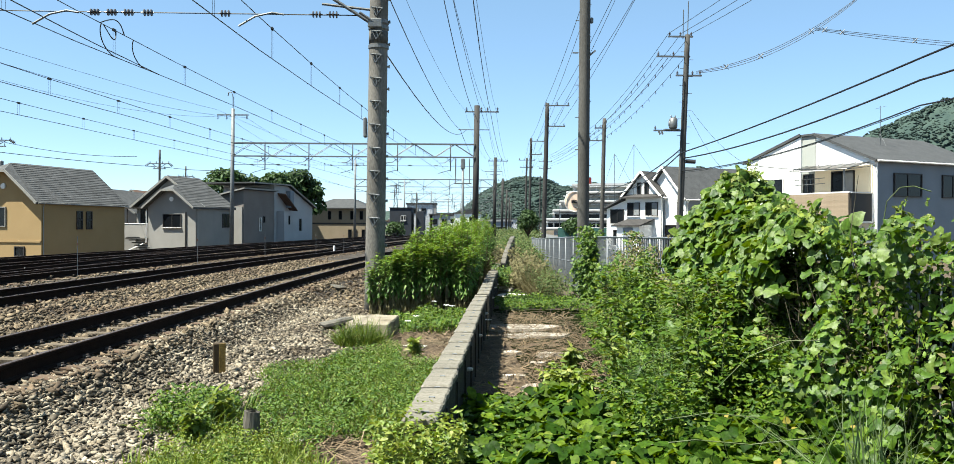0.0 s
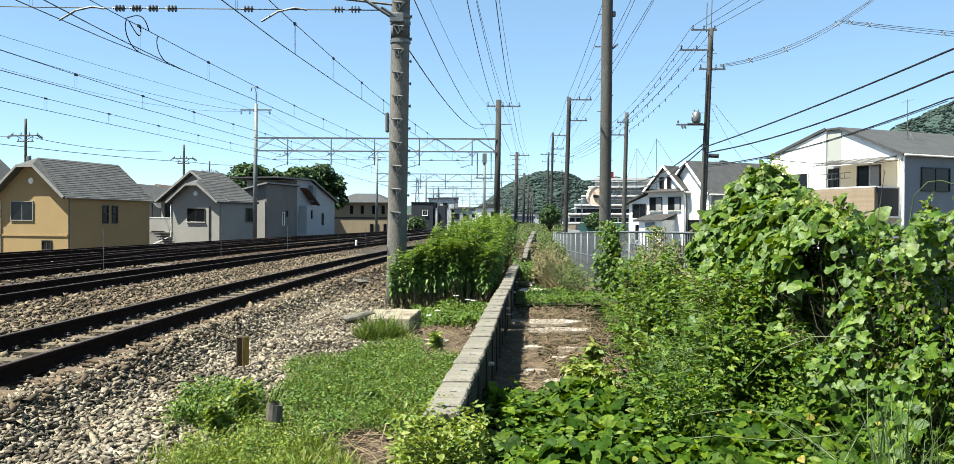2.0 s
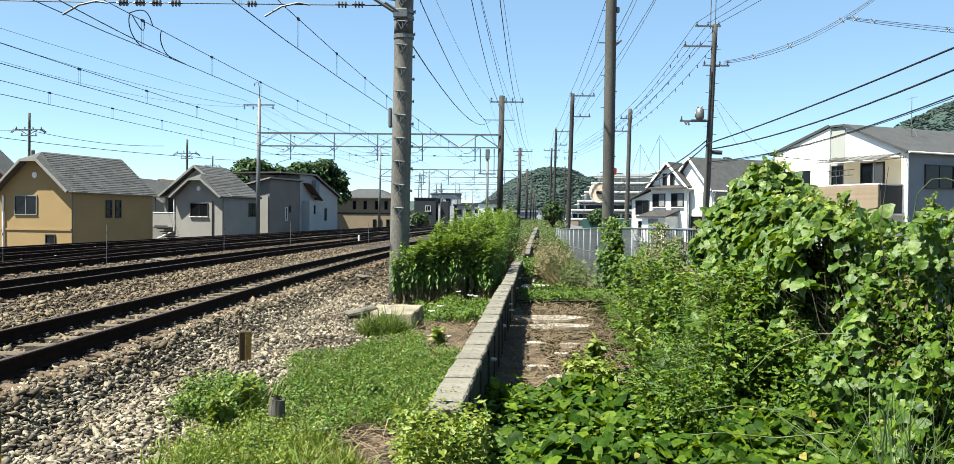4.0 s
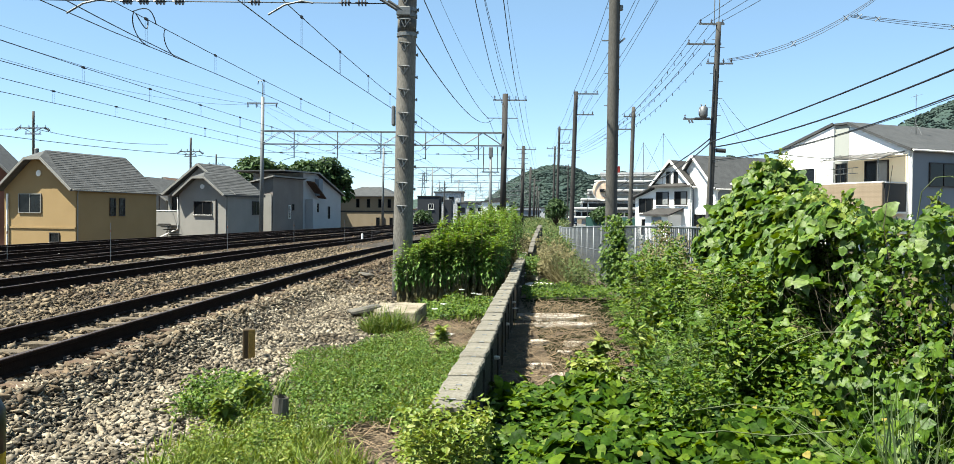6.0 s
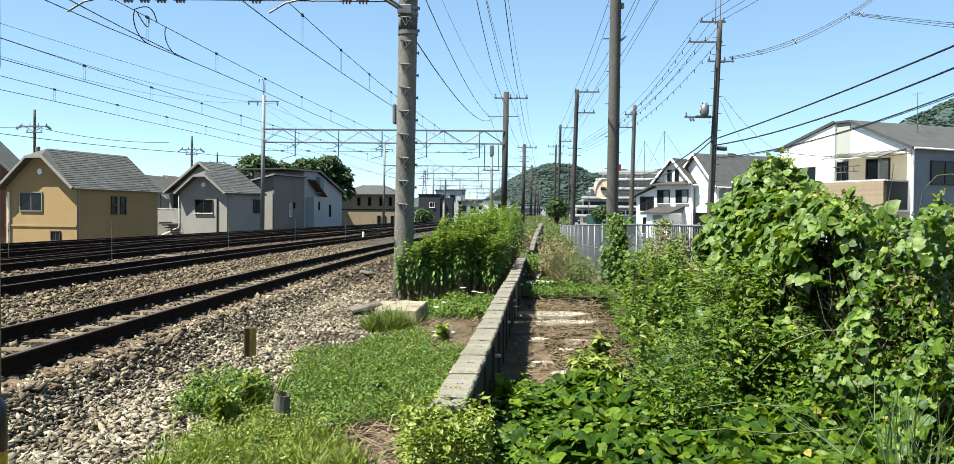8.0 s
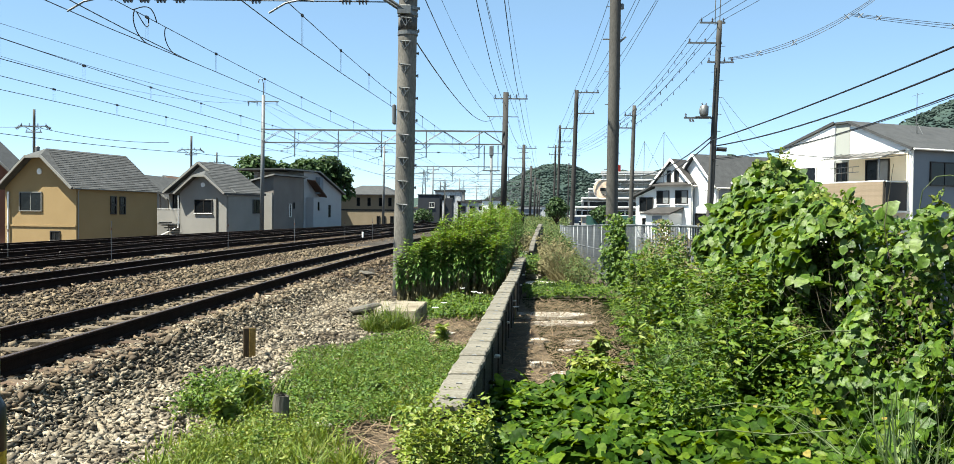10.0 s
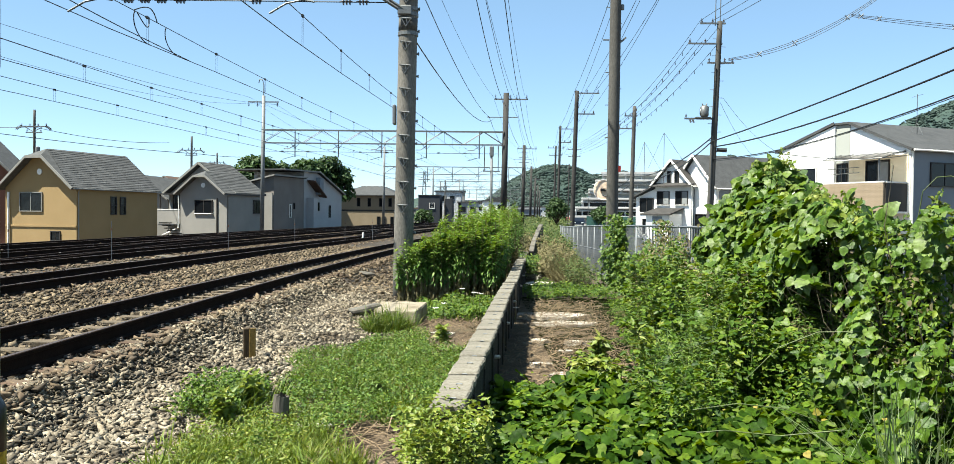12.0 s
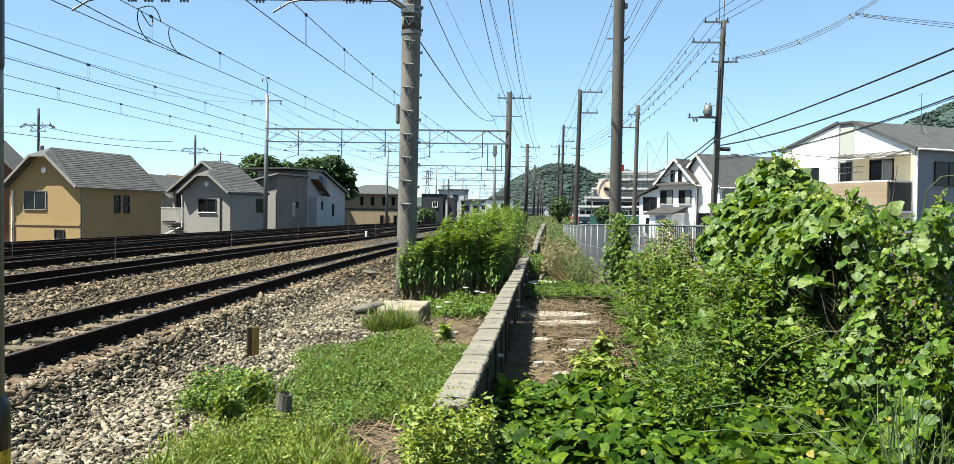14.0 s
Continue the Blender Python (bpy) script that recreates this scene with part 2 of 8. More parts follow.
BROWN_WALL = mat("red_brown_siding", (0.11, 0.05, 0.034), (0.15, 0.072, 0.05), 0.7, 0.85, 0.2, 30, keep=True)
BEIGE_WALL = mat("beige_siding", (0.21, 0.165, 0.105), (0.25, 0.2, 0.135), 0.7, 0.85, 0.2, 30, keep=True)
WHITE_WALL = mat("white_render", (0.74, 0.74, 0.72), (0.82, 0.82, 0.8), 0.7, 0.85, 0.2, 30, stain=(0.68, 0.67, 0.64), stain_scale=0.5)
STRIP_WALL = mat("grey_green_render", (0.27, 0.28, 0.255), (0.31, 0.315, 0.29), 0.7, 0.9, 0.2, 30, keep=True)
# plain grey on far walls; on white-house flanks it paints in their shade
COOL_WALL = mat("cool_grey_and_shade_siding", (0.155, 0.178, 0.205), (0.19, 0.213, 0.24), 0.7, 0.8, 0.2, 30, keep=True)
PORCH_WALL = mat("cream_siding", (0.66, 0.56, 0.39), (0.74, 0.64, 0.46), 0.7, 0.85, 0.2, 30)
TILE_TAN = mat("tan_wall_board", (0.2, 0.155, 0.105), (0.235, 0.185, 0.13), 2.0, 0.7, 0.3, 14, obj=0.08, keep=True)
SHINGLE = mat("grey_shingle", (0.11, 0.112, 0.112), (0.21, 0.212, 0.21), 2.0, 0.9, 0.5, 10, stretch=(1, 1, 3), island=0.22)
ROOF_DARK = mat("dark_roof_slate", (0.085, 0.08, 0.075), (0.135, 0.125, 0.12), 2.0, 0.85, 0.4, 12)
ROOF_GREY = mat("weathered_roof_slate", (0.095, 0.098, 0.1), (0.15, 0.153, 0.155), 2.0, 0.85, 0.4, 12)
ROOF_BROWN = mat("brown_roof_slate", (0.2, 0.12, 0.08), (0.28, 0.17, 0.12), 2.0, 0.85, 0.4, 12)
TRIM = plain("white_trim", (0.7, 0.68, 0.64), 0.6)
BARGE = plain("weathered_cream_trim", (0.5, 0.48, 0.43), 0.6)
STAKE_WOOD = mat("brown_stake_wood", (0.065, 0.04, 0.016), (0.125, 0.08, 0.032), 7, 0.85, 0.3, 50, stretch=(1, 1, 0.2))
DARK_TRIM = plain("dark_trim", (0.05, 0.042, 0.036), 0.6)
GLASS = plain("window_glass", (0.018, 0.022, 0.026), 0.15, spec=0.22)
CURTAIN = plain("pale_curtain", (0.5, 0.52, 0.52), 0.9)
BLACK = plain("black_paint", (0.01, 0.01, 0.011), 0.45)
YELLOW = mat("yellow_paint", (0.5, 0.32, 0.015), (0.62, 0.42, 0.03), 5, 0.6, 0.2, 50)
OCHRE_POST = mat("faded_yellow_post", (0.26, 0.165, 0.035), (0.48, 0.32, 0.075), 7, 0.8, 0.3, 50, stain=(0.16, 0.1, 0.04), stain_scale=6)
WOOD_OLD = mat("weathered_wood", (0.14, 0.125, 0.1), (0.3, 0.27, 0.22), 5, 0.9, 0.6, 60, stretch=(1, 1, 0.15))
MIRROR_BACK = plain("orange_tan_enamel", (0.8, 0.6, 0.45), 0.5)
RED = plain("red_paint", (0.75, 0.06, 0.03), 0.45)
NAVY = plain("dark_blue_car_paint", (0.012, 0.02, 0.04), 0.25)
CAR_RED = plain("red_car_paint", (0.35, 0.02, 0.03), 0.3)
RUBBER = plain("tyre_rubber", (0.015, 0.015, 0.015), 0.9)
LAMP_ON = plain("lit_headlamp", (1.0, 0.93, 0.75), 0.3, emit=12)
TRAIN_SIDE = plain("brushed_train_body", (0.55, 0.56, 0.57), 0.4)
APT_WALL = plain("pale_apartment_wall", (0.6, 0.61, 0.61), 0.8)
TINTED = plain("tinted_polycarbonate", (0.1, 0.085, 0.07), 0.4)
TINTED.node_tree.nodes["Principled BSDF"].inputs["Alpha"].default_value = 0.62
NET_GREEN = plain("green_netting", (0.09, 0.26, 0.22), 0.9)
NAVY_WALL = plain("slate_blue_siding", (0.045, 0.055, 0.075), 0.8)


# ---- mesh helpers ----
class Geo:
    """Collects vertices and faces of one mesh."""

    def __init__(self):
        self.v, self.f, self.mi, self.m = [], [], [], 0

    def add(self, vs, fs):
        k = len(self.v)
        self.v += [tuple(p) for p in vs]
        self.f += [tuple(i + k for i in q) for q in fs]
        self.mi += [self.m] * len(fs)
        return self

    def box(self, c, s, rz=0.0, m=None, chamfer=0.0):
        x, y, z = (a / 2 for a in s)
        mt = m or (Matrix.Translation(c) @ Matrix.Rotation(rz, 4, "Z"))
        if not chamfer:
            vs = [(a, b, d) for d in (-z, z) for a, b in ((-x, -y), (x, -y), (x, y), (-x, y))]
            fs = [(3, 2, 1, 0), (4, 5, 6, 7), (0, 1, 5, 4), (1, 2, 6, 5), (2, 3, 7, 6), (3, 0, 4, 7)]
        else:
            h = chamfer
            vs, fs = [], []
            for d, i in ((-z, 0), (-z + h, h), (z - h, h), (z, 0)):
                j = 0 if i else h
                a, b = x - j, y - j
                vs += [(-a + h, -b, d), (a - h, -b, d), (a, -b + h, d), (a, b - h, d), (a - h, b, d), (-a + h, b, d), (-a, b - h, d), (-a, -b + h, d)]
            fs = [tuple(range(7, -1, -1)), tuple(range(24, 32))]
            for r in range(3):
                fs += [(r * 8 + i, r * 8 + (i + 1) % 8, r * 8 + 8 + (i + 1) % 8, r * 8 + 8 + i) for i in range(8)]
        return self.add([mt @ Vector(p) for p in vs], fs)

    def tube(self, pts, r, n=6, caps=True):
        pts = [Vector(p) for p in pts]
        rs = r if isinstance(r, (list, tuple)) else [r] * len(pts)
        vs, fs = [], []
        for i, p in enumerate(pts):
            t = (pts[min(i + 1, len(pts) - 1)] - pts[max(i - 1, 0)]).normalized()
            a = t.cross(Vector((0, 0, 1)) if abs(t.z) < 0.95 else Vector((0, 1, 0))).normalized()
            b = t.cross(a)
            vs += [p + rs[i] * (math.cos(6.2832 * k / n) * a + math.sin(6.2832 * k / n) * b) for k in range(n)]
        for i in range(len(pts) - 1):
            fs += [(i * n + (k + 1) % n, i * n + k, i * n + n + k, i * n + n + (k + 1) % n) for k in range(n)]
        if caps:
            fs += [tuple(range(n)), tuple(range(len(vs) - 1, len(vs) - 1 - n, -1))]
        return self.add(vs, fs)

    def prism(self, poly, d, m):
        """poly in the xz plane of m, pushed d along its y."""
        k = len(poly)
        vs = [m @ Vector((x, 0, z)) for x, z in poly] + [m @ Vector((x, d, z)) for x, z in poly]
        fs = [tuple(range(k)), tuple(range(2 * k - 1, k - 1, -1))] + [((i + 1) % k, i, k + i, k + (i + 1) % k) for i in range(k)]
        return self.add(vs, fs)

    def mesh(self, name, mats, smooth=False):
        me = bpy.data.meshes.new(name)
        me.from_pydata(self.v, [], self.f)
        for m in (mats if isinstance(mats, (list, tuple)) else [mats]):
            me.materials.append(m)
        if self.m:
            me.polygons.foreach_set("material_index", self.mi)
        if smooth:
            me.polygons.foreach_set("use_smooth", [True] * len(me.polygons))
        me.update()
        return me


def part(name, geo, material, parent=None, label="", smooth=False, m=None):
    me = geo.mesh(name, material, smooth) if isinstance(geo, Geo) else geo
    ob = new(name, me)
    if m is not None:
        ob.matrix_basis = m
    if parent:
        ob.parent = parent
    if label:
        ob["label"] = label
    return ob


def thing(name, label, category, m=None, group="", kind=""):
    ob = new(name)
    ob.empty_display_size = 0.2
    if m is not None:
        ob.matrix_basis = m
    return tagged(ob, label, category, group, kind)


def bulk(name, vs, fs, material, smooth=False):
    """One mesh from numpy arrays."""
    me = bpy.data.meshes.new(name)
    vs, fs = np.asarray(vs, np.float32), np.asarray(fs, np.int32)
    k = fs.shape[1]
    me.vertices.add(len(vs))
    me.vertices.foreach_set("co", vs.ravel())
    me.loops.add(fs.size)
    me.loops.foreach_set("vertex_index", fs.ravel())
    me.polygons.add(len(fs))
    me.polygons.foreach_set("loop_start", np.arange(0, fs.size, k, dtype=np.int32))
    me.polygons.foreach_set("loop_total", np.full(len(fs), k, np.int32))
    if smooth:
        me.polygons.foreach_set("use_smooth", np.ones(len(fs), bool))
    me.materials.append(material)
    me.update()
    me.validate()
    return new(name, me)


def stamp(tv, tf, pos, up, yaw, size):
    """Many copies of a small shape: its z turned to up, spun by yaw, scaled."""
    pos, up, yaw, size = (np.asarray(a, float) for a in (pos, up, yaw, size))
    n = len(pos)
    up = up / np.linalg.norm(up, axis=1, keepdims=True)
    ref = np.where(np.abs(up[:, 2:3]) < 0.9, [[0, 0, 1.0]], [[1.0, 0, 0]])
    a = np.cross(ref, up)
    a /= np.linalg.norm(a, axis=1, keepdims=True)
    b = np.cross(up, a)
    c, s = np.cos(yaw)[:, None], np.sin(yaw)[:, None]
    ax, ay = a * c + b * s, b * c - a * s
    if size.ndim == 1:
        size = np.stack([size] * 3, 1)
    t = np.asarray(tv, float)
    v = (t[None, :, 0:1] * (ax * size[:, 0:1])[:, None] + t[None, :, 1:2] * (ay * size[:, 1:2])[:, None] + t[None, :, 2:3] * (up * size[:, 2:3])[:, None]) + pos[:, None]
    f = np.asarray(tf)[None] + (np.arange(n) * len(t))[:, None, None]
    return v.reshape(-1, 3), f.reshape(-1, len(tf[0]))


def unit(a):
    return a / np.maximum(np.linalg.norm(a, axis=1, keepdims=True), 1e-6)


def stamp_along(tv, tf, pos, along, normal, size):
    """Many copies of a leaf: its y laid along a direction, its z turned towards a normal."""
    pos, along, normal, size = (np.asarray(a, float) for a in (pos, along, normal, size))
    ay = unit(along)
    ax = unit(np.cross(ay, normal))
    az = np.cross(ax, ay)
    if size.ndim == 1:
        size = np.stack([size] * 3, 1)
    t = np.asarray(tv, float)
    v = t[None, :, 0:1] * (ax * size[:, 0:1])[:, None] + t[None, :, 1:2] * (ay * size[:, 1:2])[:, None] + t[None, :, 2:3] * (az * size[:, 2:3])[:, None] + pos[:, None]
    f = np.asarray(tf)[None] + (np.arange(len(pos)) * len(t))[:, None, None]
    return v.reshape(-1, 3), f.reshape(-1, len(tf[0]))


def join(*pairs):
    vs, fs, k = [], [], 0
    for v, f in pairs:
        vs.append(v)
        fs.append(f + k)
        k += len(v)
    return np.concatenate(vs), np.concatenate(fs)


# small shapes for stuff
LOBE_V = [(0, 0, 0), (0.36, 0.05, 0.07), (0.52, 0.38, 0.11), (0.36, 0.76, 0.04), (0, 1.06, -0.16), (-0.36, 0.76, 0.04), (-0.52, 0.38, 0.11), (-0.36, 0.05, 0.07), (0, 0.5, -0.02)]
LOBE_F = [(8, 0, 1), (8, 1, 2), (8, 2, 3), (8, 3, 4), (8, 4, 5), (8, 5, 6), (8, 6, 7), (8, 7, 0)]
LANCE_V = [(0, 0, 0), (0.1, 0.4, 0.03), (0, 1.0, -0.12), (-0.1, 0.4, 0.03)]
LANCE_F = [(0, 1, 2), (0, 2, 3)]
OVAL_V = [(0, 0, 0), (0.28, 0.3, 0.09), (0.24, 0.7, 0.05), (0, 1.0, -0.14), (-0.24, 0.7, 0.05), (-0.28, 0.3, 0.09)]
OVAL_F = [(0, 1, 2), (0, 2, 3), (0, 3, 4), (0, 4, 5)]


def kudzu_leaf():
    """Three broad leaflets on short stalks, each folded along its rib, the tips hanging."""
    half = [(0.0, 0.0), (0.3, 0.02), (0.47, 0.2), (0.5, 0.42), (0.4, 0.66), (0.2, 0.88), (0.0, 1.0)]
    vs, fs = [], []
    for ang, off, scale in ((0.0, 0.42, 1.0), (1.45, 0.06, 0.9), (-1.45, 0.06, 0.9)):
        c, s = math.cos(ang), math.sin(ang)
        k = len(vs)
        ring = half + [(-x, y) for x, y in half[-2:0:-1]]
        for x, y in ring + [(0.0, 0.3), (0.0, 0.66)]:
            z = 0.2 * abs(x) - 0.28 * y * y - 0.05 * (abs(x) > 0.4)
            x, y, z = x * scale, y * scale + off, z * scale
            vs.append((x * c - y * s, x * s + y * c, z - 0.1 * abs(math.sin(ang))))
        n = len(ring)
        a, b = k + n, k + n + 1
        fs += [(a, k + i, k + i + 1) for i in (0, 1, 2)] + [(a, k + 3, b), (b, k + 3, k + 4), (b, k + 4, k + 5), (b, k + 5, k + 6), (b, k + 6, k + 7), (b, k + 7, k + 8), (b, k + 8, k + 9), (b, k + 9, a)]
        fs += [(a, k + 9, k + 10), (a, k + 10, k + 11), (a, k + 11, k)]
    return vs, fs


KUDZU = kudzu_leaf()


def rock(seed):
    """An angular chip: the hull of a few random points."""
    rng = np.random.default_rng(seed)
    p = rng.uniform(-0.5, 0.5, (7, 3))
    p = np.sign(p) * np.abs(p * 2) ** 0.55 / 2 * [1.3, 1.0, 0.6]
    bm = bmesh.new()
    for q in p:
        bm.verts.new(q)
    bmesh.ops.convex_hull(bm, input=list(bm.verts))
    bmesh.ops.delete(bm, geom=[w for w in bm.verts if not w.link_faces], context="VERTS")
    bmesh.ops.triangulate(bm, faces=list(bm.faces))
    bm.verts.index_update()
    v = np.array([w.co[:] for w in bm.verts])
    f = [[w.index for w in q.verts] for q in bm.faces]
    bm.free()
    return v, f


ROCKS = [rock(i) for i in (1, 2, 3, 5, 8)]
RNG = np.random.default_rng(7)

# ---- the line of the railway: a gentle right-hand curve, then straight ----
YC, GRAD = 42.4, 0.08


def shift(y):
    y = max(y, 0)
    return y * y / 1060 if y < YC else 1.696 + GRAD * (y - YC)


def shift_np(y):
    y = np.maximum(y, 0)
    return np.where(y < YC, y * y / 1060, 1.696 + GRAD * (y - YC))


TRACKS = (-4.95, -9.2, -12.8, -16.3, -19.8)
RAIL_Z = 0.42
BED = [(-25.5, -2.0), (-22.2, 0.0), (-21.4, 0.2), (-11.2, 0.2), (-10.4, 0.22), (-9.75, 0.2), (-9.6, 0.18), (-8.8, 0.18), (-8.6, 0.2), (-8.0, 0.22), (-7.1, 0.13), (-6.2, 0.22), (-5.5, 0.2), (-5.35, 0.18), (-4.55, 0.18), (-4.3, 0.18),
       (-3.98, 0.2), (-3.86, 0.22), (-3.74, 0.19), (-3.5, 0.06), (-3.3, 0.0), (-2.6, 0.02), (-2.2, 0.0), (-1.35, -0.02)]


def bed_z(u):
    return float(np.interp(u, [a for a, _ in BED], [b for _, b in BED]))


def ground_z(x, y):
    u = x - shift(y)
    return float(np.interp(u, [-26, -22], [-2.0, -0.05]))


# ---- large structure ----
def build_ground():
    xs = [-3000, -1000, -300, -100, -60] + [-40 + 1.0 * i for i in range(60)] + [25, 40, 60, 100, 300, 1000, 3000]
    ys = [-300, -60, -20] + [-5 + 1.5 * i for i in range(60)] + [90 + 10 * i for i in range(25)] + [400, 600, 1000, 2000, 4000]
    vs = [(x, y, ground_z(x, y) - 0.03 + (0.03 * noise.noise((x * 0.6, y * 0.6, 0)) if abs(x) < 25 and y < 90 else 0)) for y in ys for x in xs]
    n = len(xs)
    fs = [(j * n + i, j * n + i + 1, j * n + n + i + 1, j * n + n + i) for j in range(len(ys) - 1) for i in range(n - 1)]
    ob = part("ground", Geo().add(vs, fs), DIRT, smooth=True)
    tagged(ob, "dry brown earth with patchy weeds beside the railway", "ground", kind="structure")


def build_bed():
    ys = [-20 + 2 * i for i in range(70)] + [125 + 12 * i for i in range(50)]
    g = Geo()
    vs = [(shift(y) + u, y, z) for y in ys for u, z in BED]
    n = len(BED)
    fs = [(j * n + i, j * n + i + 1, j * n + n + i + 1, j * n + n + i) for j in range(len(ys) - 1) for i in range(n - 1)]
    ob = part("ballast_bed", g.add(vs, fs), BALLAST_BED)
    tagged(ob, "crushed stone bed under the railway tracks, darkened for the shade between stones", "ballast", kind="structure")


def build_stones():
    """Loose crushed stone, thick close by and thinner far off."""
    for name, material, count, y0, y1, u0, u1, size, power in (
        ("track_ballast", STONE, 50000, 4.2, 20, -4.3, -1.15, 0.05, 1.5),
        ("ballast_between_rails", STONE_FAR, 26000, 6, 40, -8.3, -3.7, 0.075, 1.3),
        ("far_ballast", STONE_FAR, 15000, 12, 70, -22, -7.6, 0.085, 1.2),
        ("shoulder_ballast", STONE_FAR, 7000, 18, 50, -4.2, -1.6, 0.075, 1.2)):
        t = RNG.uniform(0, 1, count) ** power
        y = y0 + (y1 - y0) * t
        u = RNG.uniform(u0, u1, count)
        x = u + shift_np(y)
        z = np.interp(u, [a for a, _ in BED], [b for _, b in BED])
        keep = RNG.uniform(0, 1, count) < np.where(u > -1.9, np.clip((-1.15 - u) / 0.9, 0, 1), 1)
        for k in (0, 1):
            phase = np.abs((y - 2.0 - 0.13 * k + 0.3) % 0.6 - 0.3)
            keep &= ~((phase < 0.13) & (np.abs(u - TRACKS[k]) < 1.02) & (RNG.uniform(0, 1, count) < 0.72))
        x, y, z = x[keep], y[keep], z[keep]
        n = len(x)
        sz = size * (0.5 + 1.3 * RNG.uniform(0, 1, n) ** 2.4)
        pairs = []
        for k in range(5):
            i = np.arange(k, n, 5)
            pairs.append(stamp(*ROCKS[k], np.stack([x[i], y[i], z[i] + 0.004 + size * RNG.uniform(0, 0.75, len(i)) ** 1.6], 1), RNG.normal(0, 0.42, (len(i), 3)) + [0, 0, 1], RNG.uniform(0, 6.28, len(i)), np.stack([sz[i] * 1.1, sz[i] * 1.0, sz[i] * 0.8], 1)))
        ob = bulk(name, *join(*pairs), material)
        tagged(ob, "loose angular crushed stones, pale grey to rusty brown" if material is STONE else "loose crushed stones stained rusty brown by the trains", "ballast", kind="stuff")


def rail_profile():
    return [(-0.07, 0), (0.07, 0), (0.066, 0.014), (0.014, 0.03), (0.01, 0.125), (0.034, 0.138), (0.034, 0.167), (0.025, 0.174), (-0.025, 0.174), (-0.034, 0.167), (-0.034, 0.138), (-0.01, 0.125), (-0.014, 0.03), (-0.066, 0.014)]


def sweep(g, prof, u0, z0, ys, top=(7,)):
    k = len(prof)
    vs = [(shift(y) + u0 + a, y, z0 + b) for y in ys for a, b in prof]
    for j in range(len(ys) - 1):
        for i in range(k):
            g.m = 1 if i in top else 0
            q = (j * k + i, j * k + (i + 1) % k, j * k + k + (i + 1) % k, j * k + k + i)
            if not (j or i):
                base = len(g.v)
                g.v += vs
            g.f.append(tuple(base + n for n in q))
            g.mi.append(g.m)
    g.m = 1


def build_tracks():
    sl = Geo()
    prof = [(-1.0, -0.1), (1.0, -0.1), (1.0, 0.02), (0.62, 0.045), (0.42, 0.03), (-0.42, 0.03), (-0.62, 0.045), (-1.0, 0.02)]
    sl.prism(prof, 0.23, Matrix.Translation((0, -0.115, 0)))
    sleeper_mesh = sl.mesh("sleeper", SLEEPER)
    cg = Geo().box((0, 0, 0.012), (0.06, 0.08, 0.025), chamfer=0.008)
    cg.tube([(-0.03, -0.03, 0.025), (0.02, 0.0, 0.04), (-0.03, 0.03, 0.025)], 0.01, 5)
    clip_mesh = cg.mesh("rail_clip", CLIP)
    ys = [-20 + 2.0 * i for i in range(70)] + [124 + 15 * i for i in range(40)]
    for k, u in enumerate(TRACKS):
        tr = thing("railway_track", ("narrow-gauge track of rusty rails on concrete sleepers in ballast", "rusty siding track on sleepers half sunk in ballast")[k > 1], "railway track", group="parallel tracks")
        for s in (-1, 1):
            g = Geo()
            sweep(g, rail_profile(), u + s * 0.566, RAIL_Z - 0.174, ys)
            part("rail", g, [RAIL, RAIL_TOP], tr, "rusty brown steel rail with a worn head")
        last, step = ((62, 0.6), (60, 0.6), (55, 0.75), (50, 0.9), (48, 0.9))[k]
        y = 2.0 + 0.13 * k
        while y < last:
            m = Matrix.Translation((u + shift(y), y, RAIL_Z - 0.22)) @ Matrix.Rotation(-min(y, YC) / 530, 4, "Z")
            o = part("sleeper", sleeper_mesh, SLEEPER, tr, m=m)
            if y < 26 and k < 2:
                for s in (-1, 1):
                    for q in (-1, 1):
                        part("rail_clip", clip_mesh, CLIP, o, m=Matrix.Translation((s * 0.566 + q * 0.1, 0, 0.042)) @ Matrix.Rotation(0 if q > 0 else math.pi, 4, "Z"))
            y += step


def build_turnouts():
    """Curved connecting rails between neighbouring tracks."""
    for u0, u1, y0, y1 in ((TRACKS[2], TRACKS[3], 16, 50), (TRACKS[1], TRACKS[2], 44, 86), (TRACKS[3], TRACKS[4], 34, 72)):
        t = thing("turnout", "rusty curved crossover rails between two tracks", "turnout", group="turnouts")
        ys = list(np.linspace(y0, y1, 24))
        for s in (-1, 1):
            g = Geo()
            prof = rail_profile()
            k = len(prof)
            vs = []
            for y in ys:
                a = (y - y0) / (y1 - y0)
                e = a * a * (3 - 2 * a)
                vs += [(shift(y) + u0 + (u1 - u0) * e + s * 0.566 + p, y, RAIL_Z - 0.176 + q) for p, q in prof]
            g.add(vs, [(j * k + i, j * k + (i + 1) % k, j * k + k + (i + 1) % k, j * k + k + i) for j in range(len(ys) - 1) for i in range(k)])
            part("rail", g, RAIL, t, "rusty curved rail")


build_ground()
build_bed()
build_tracks()
build_turnouts()
build_stones()


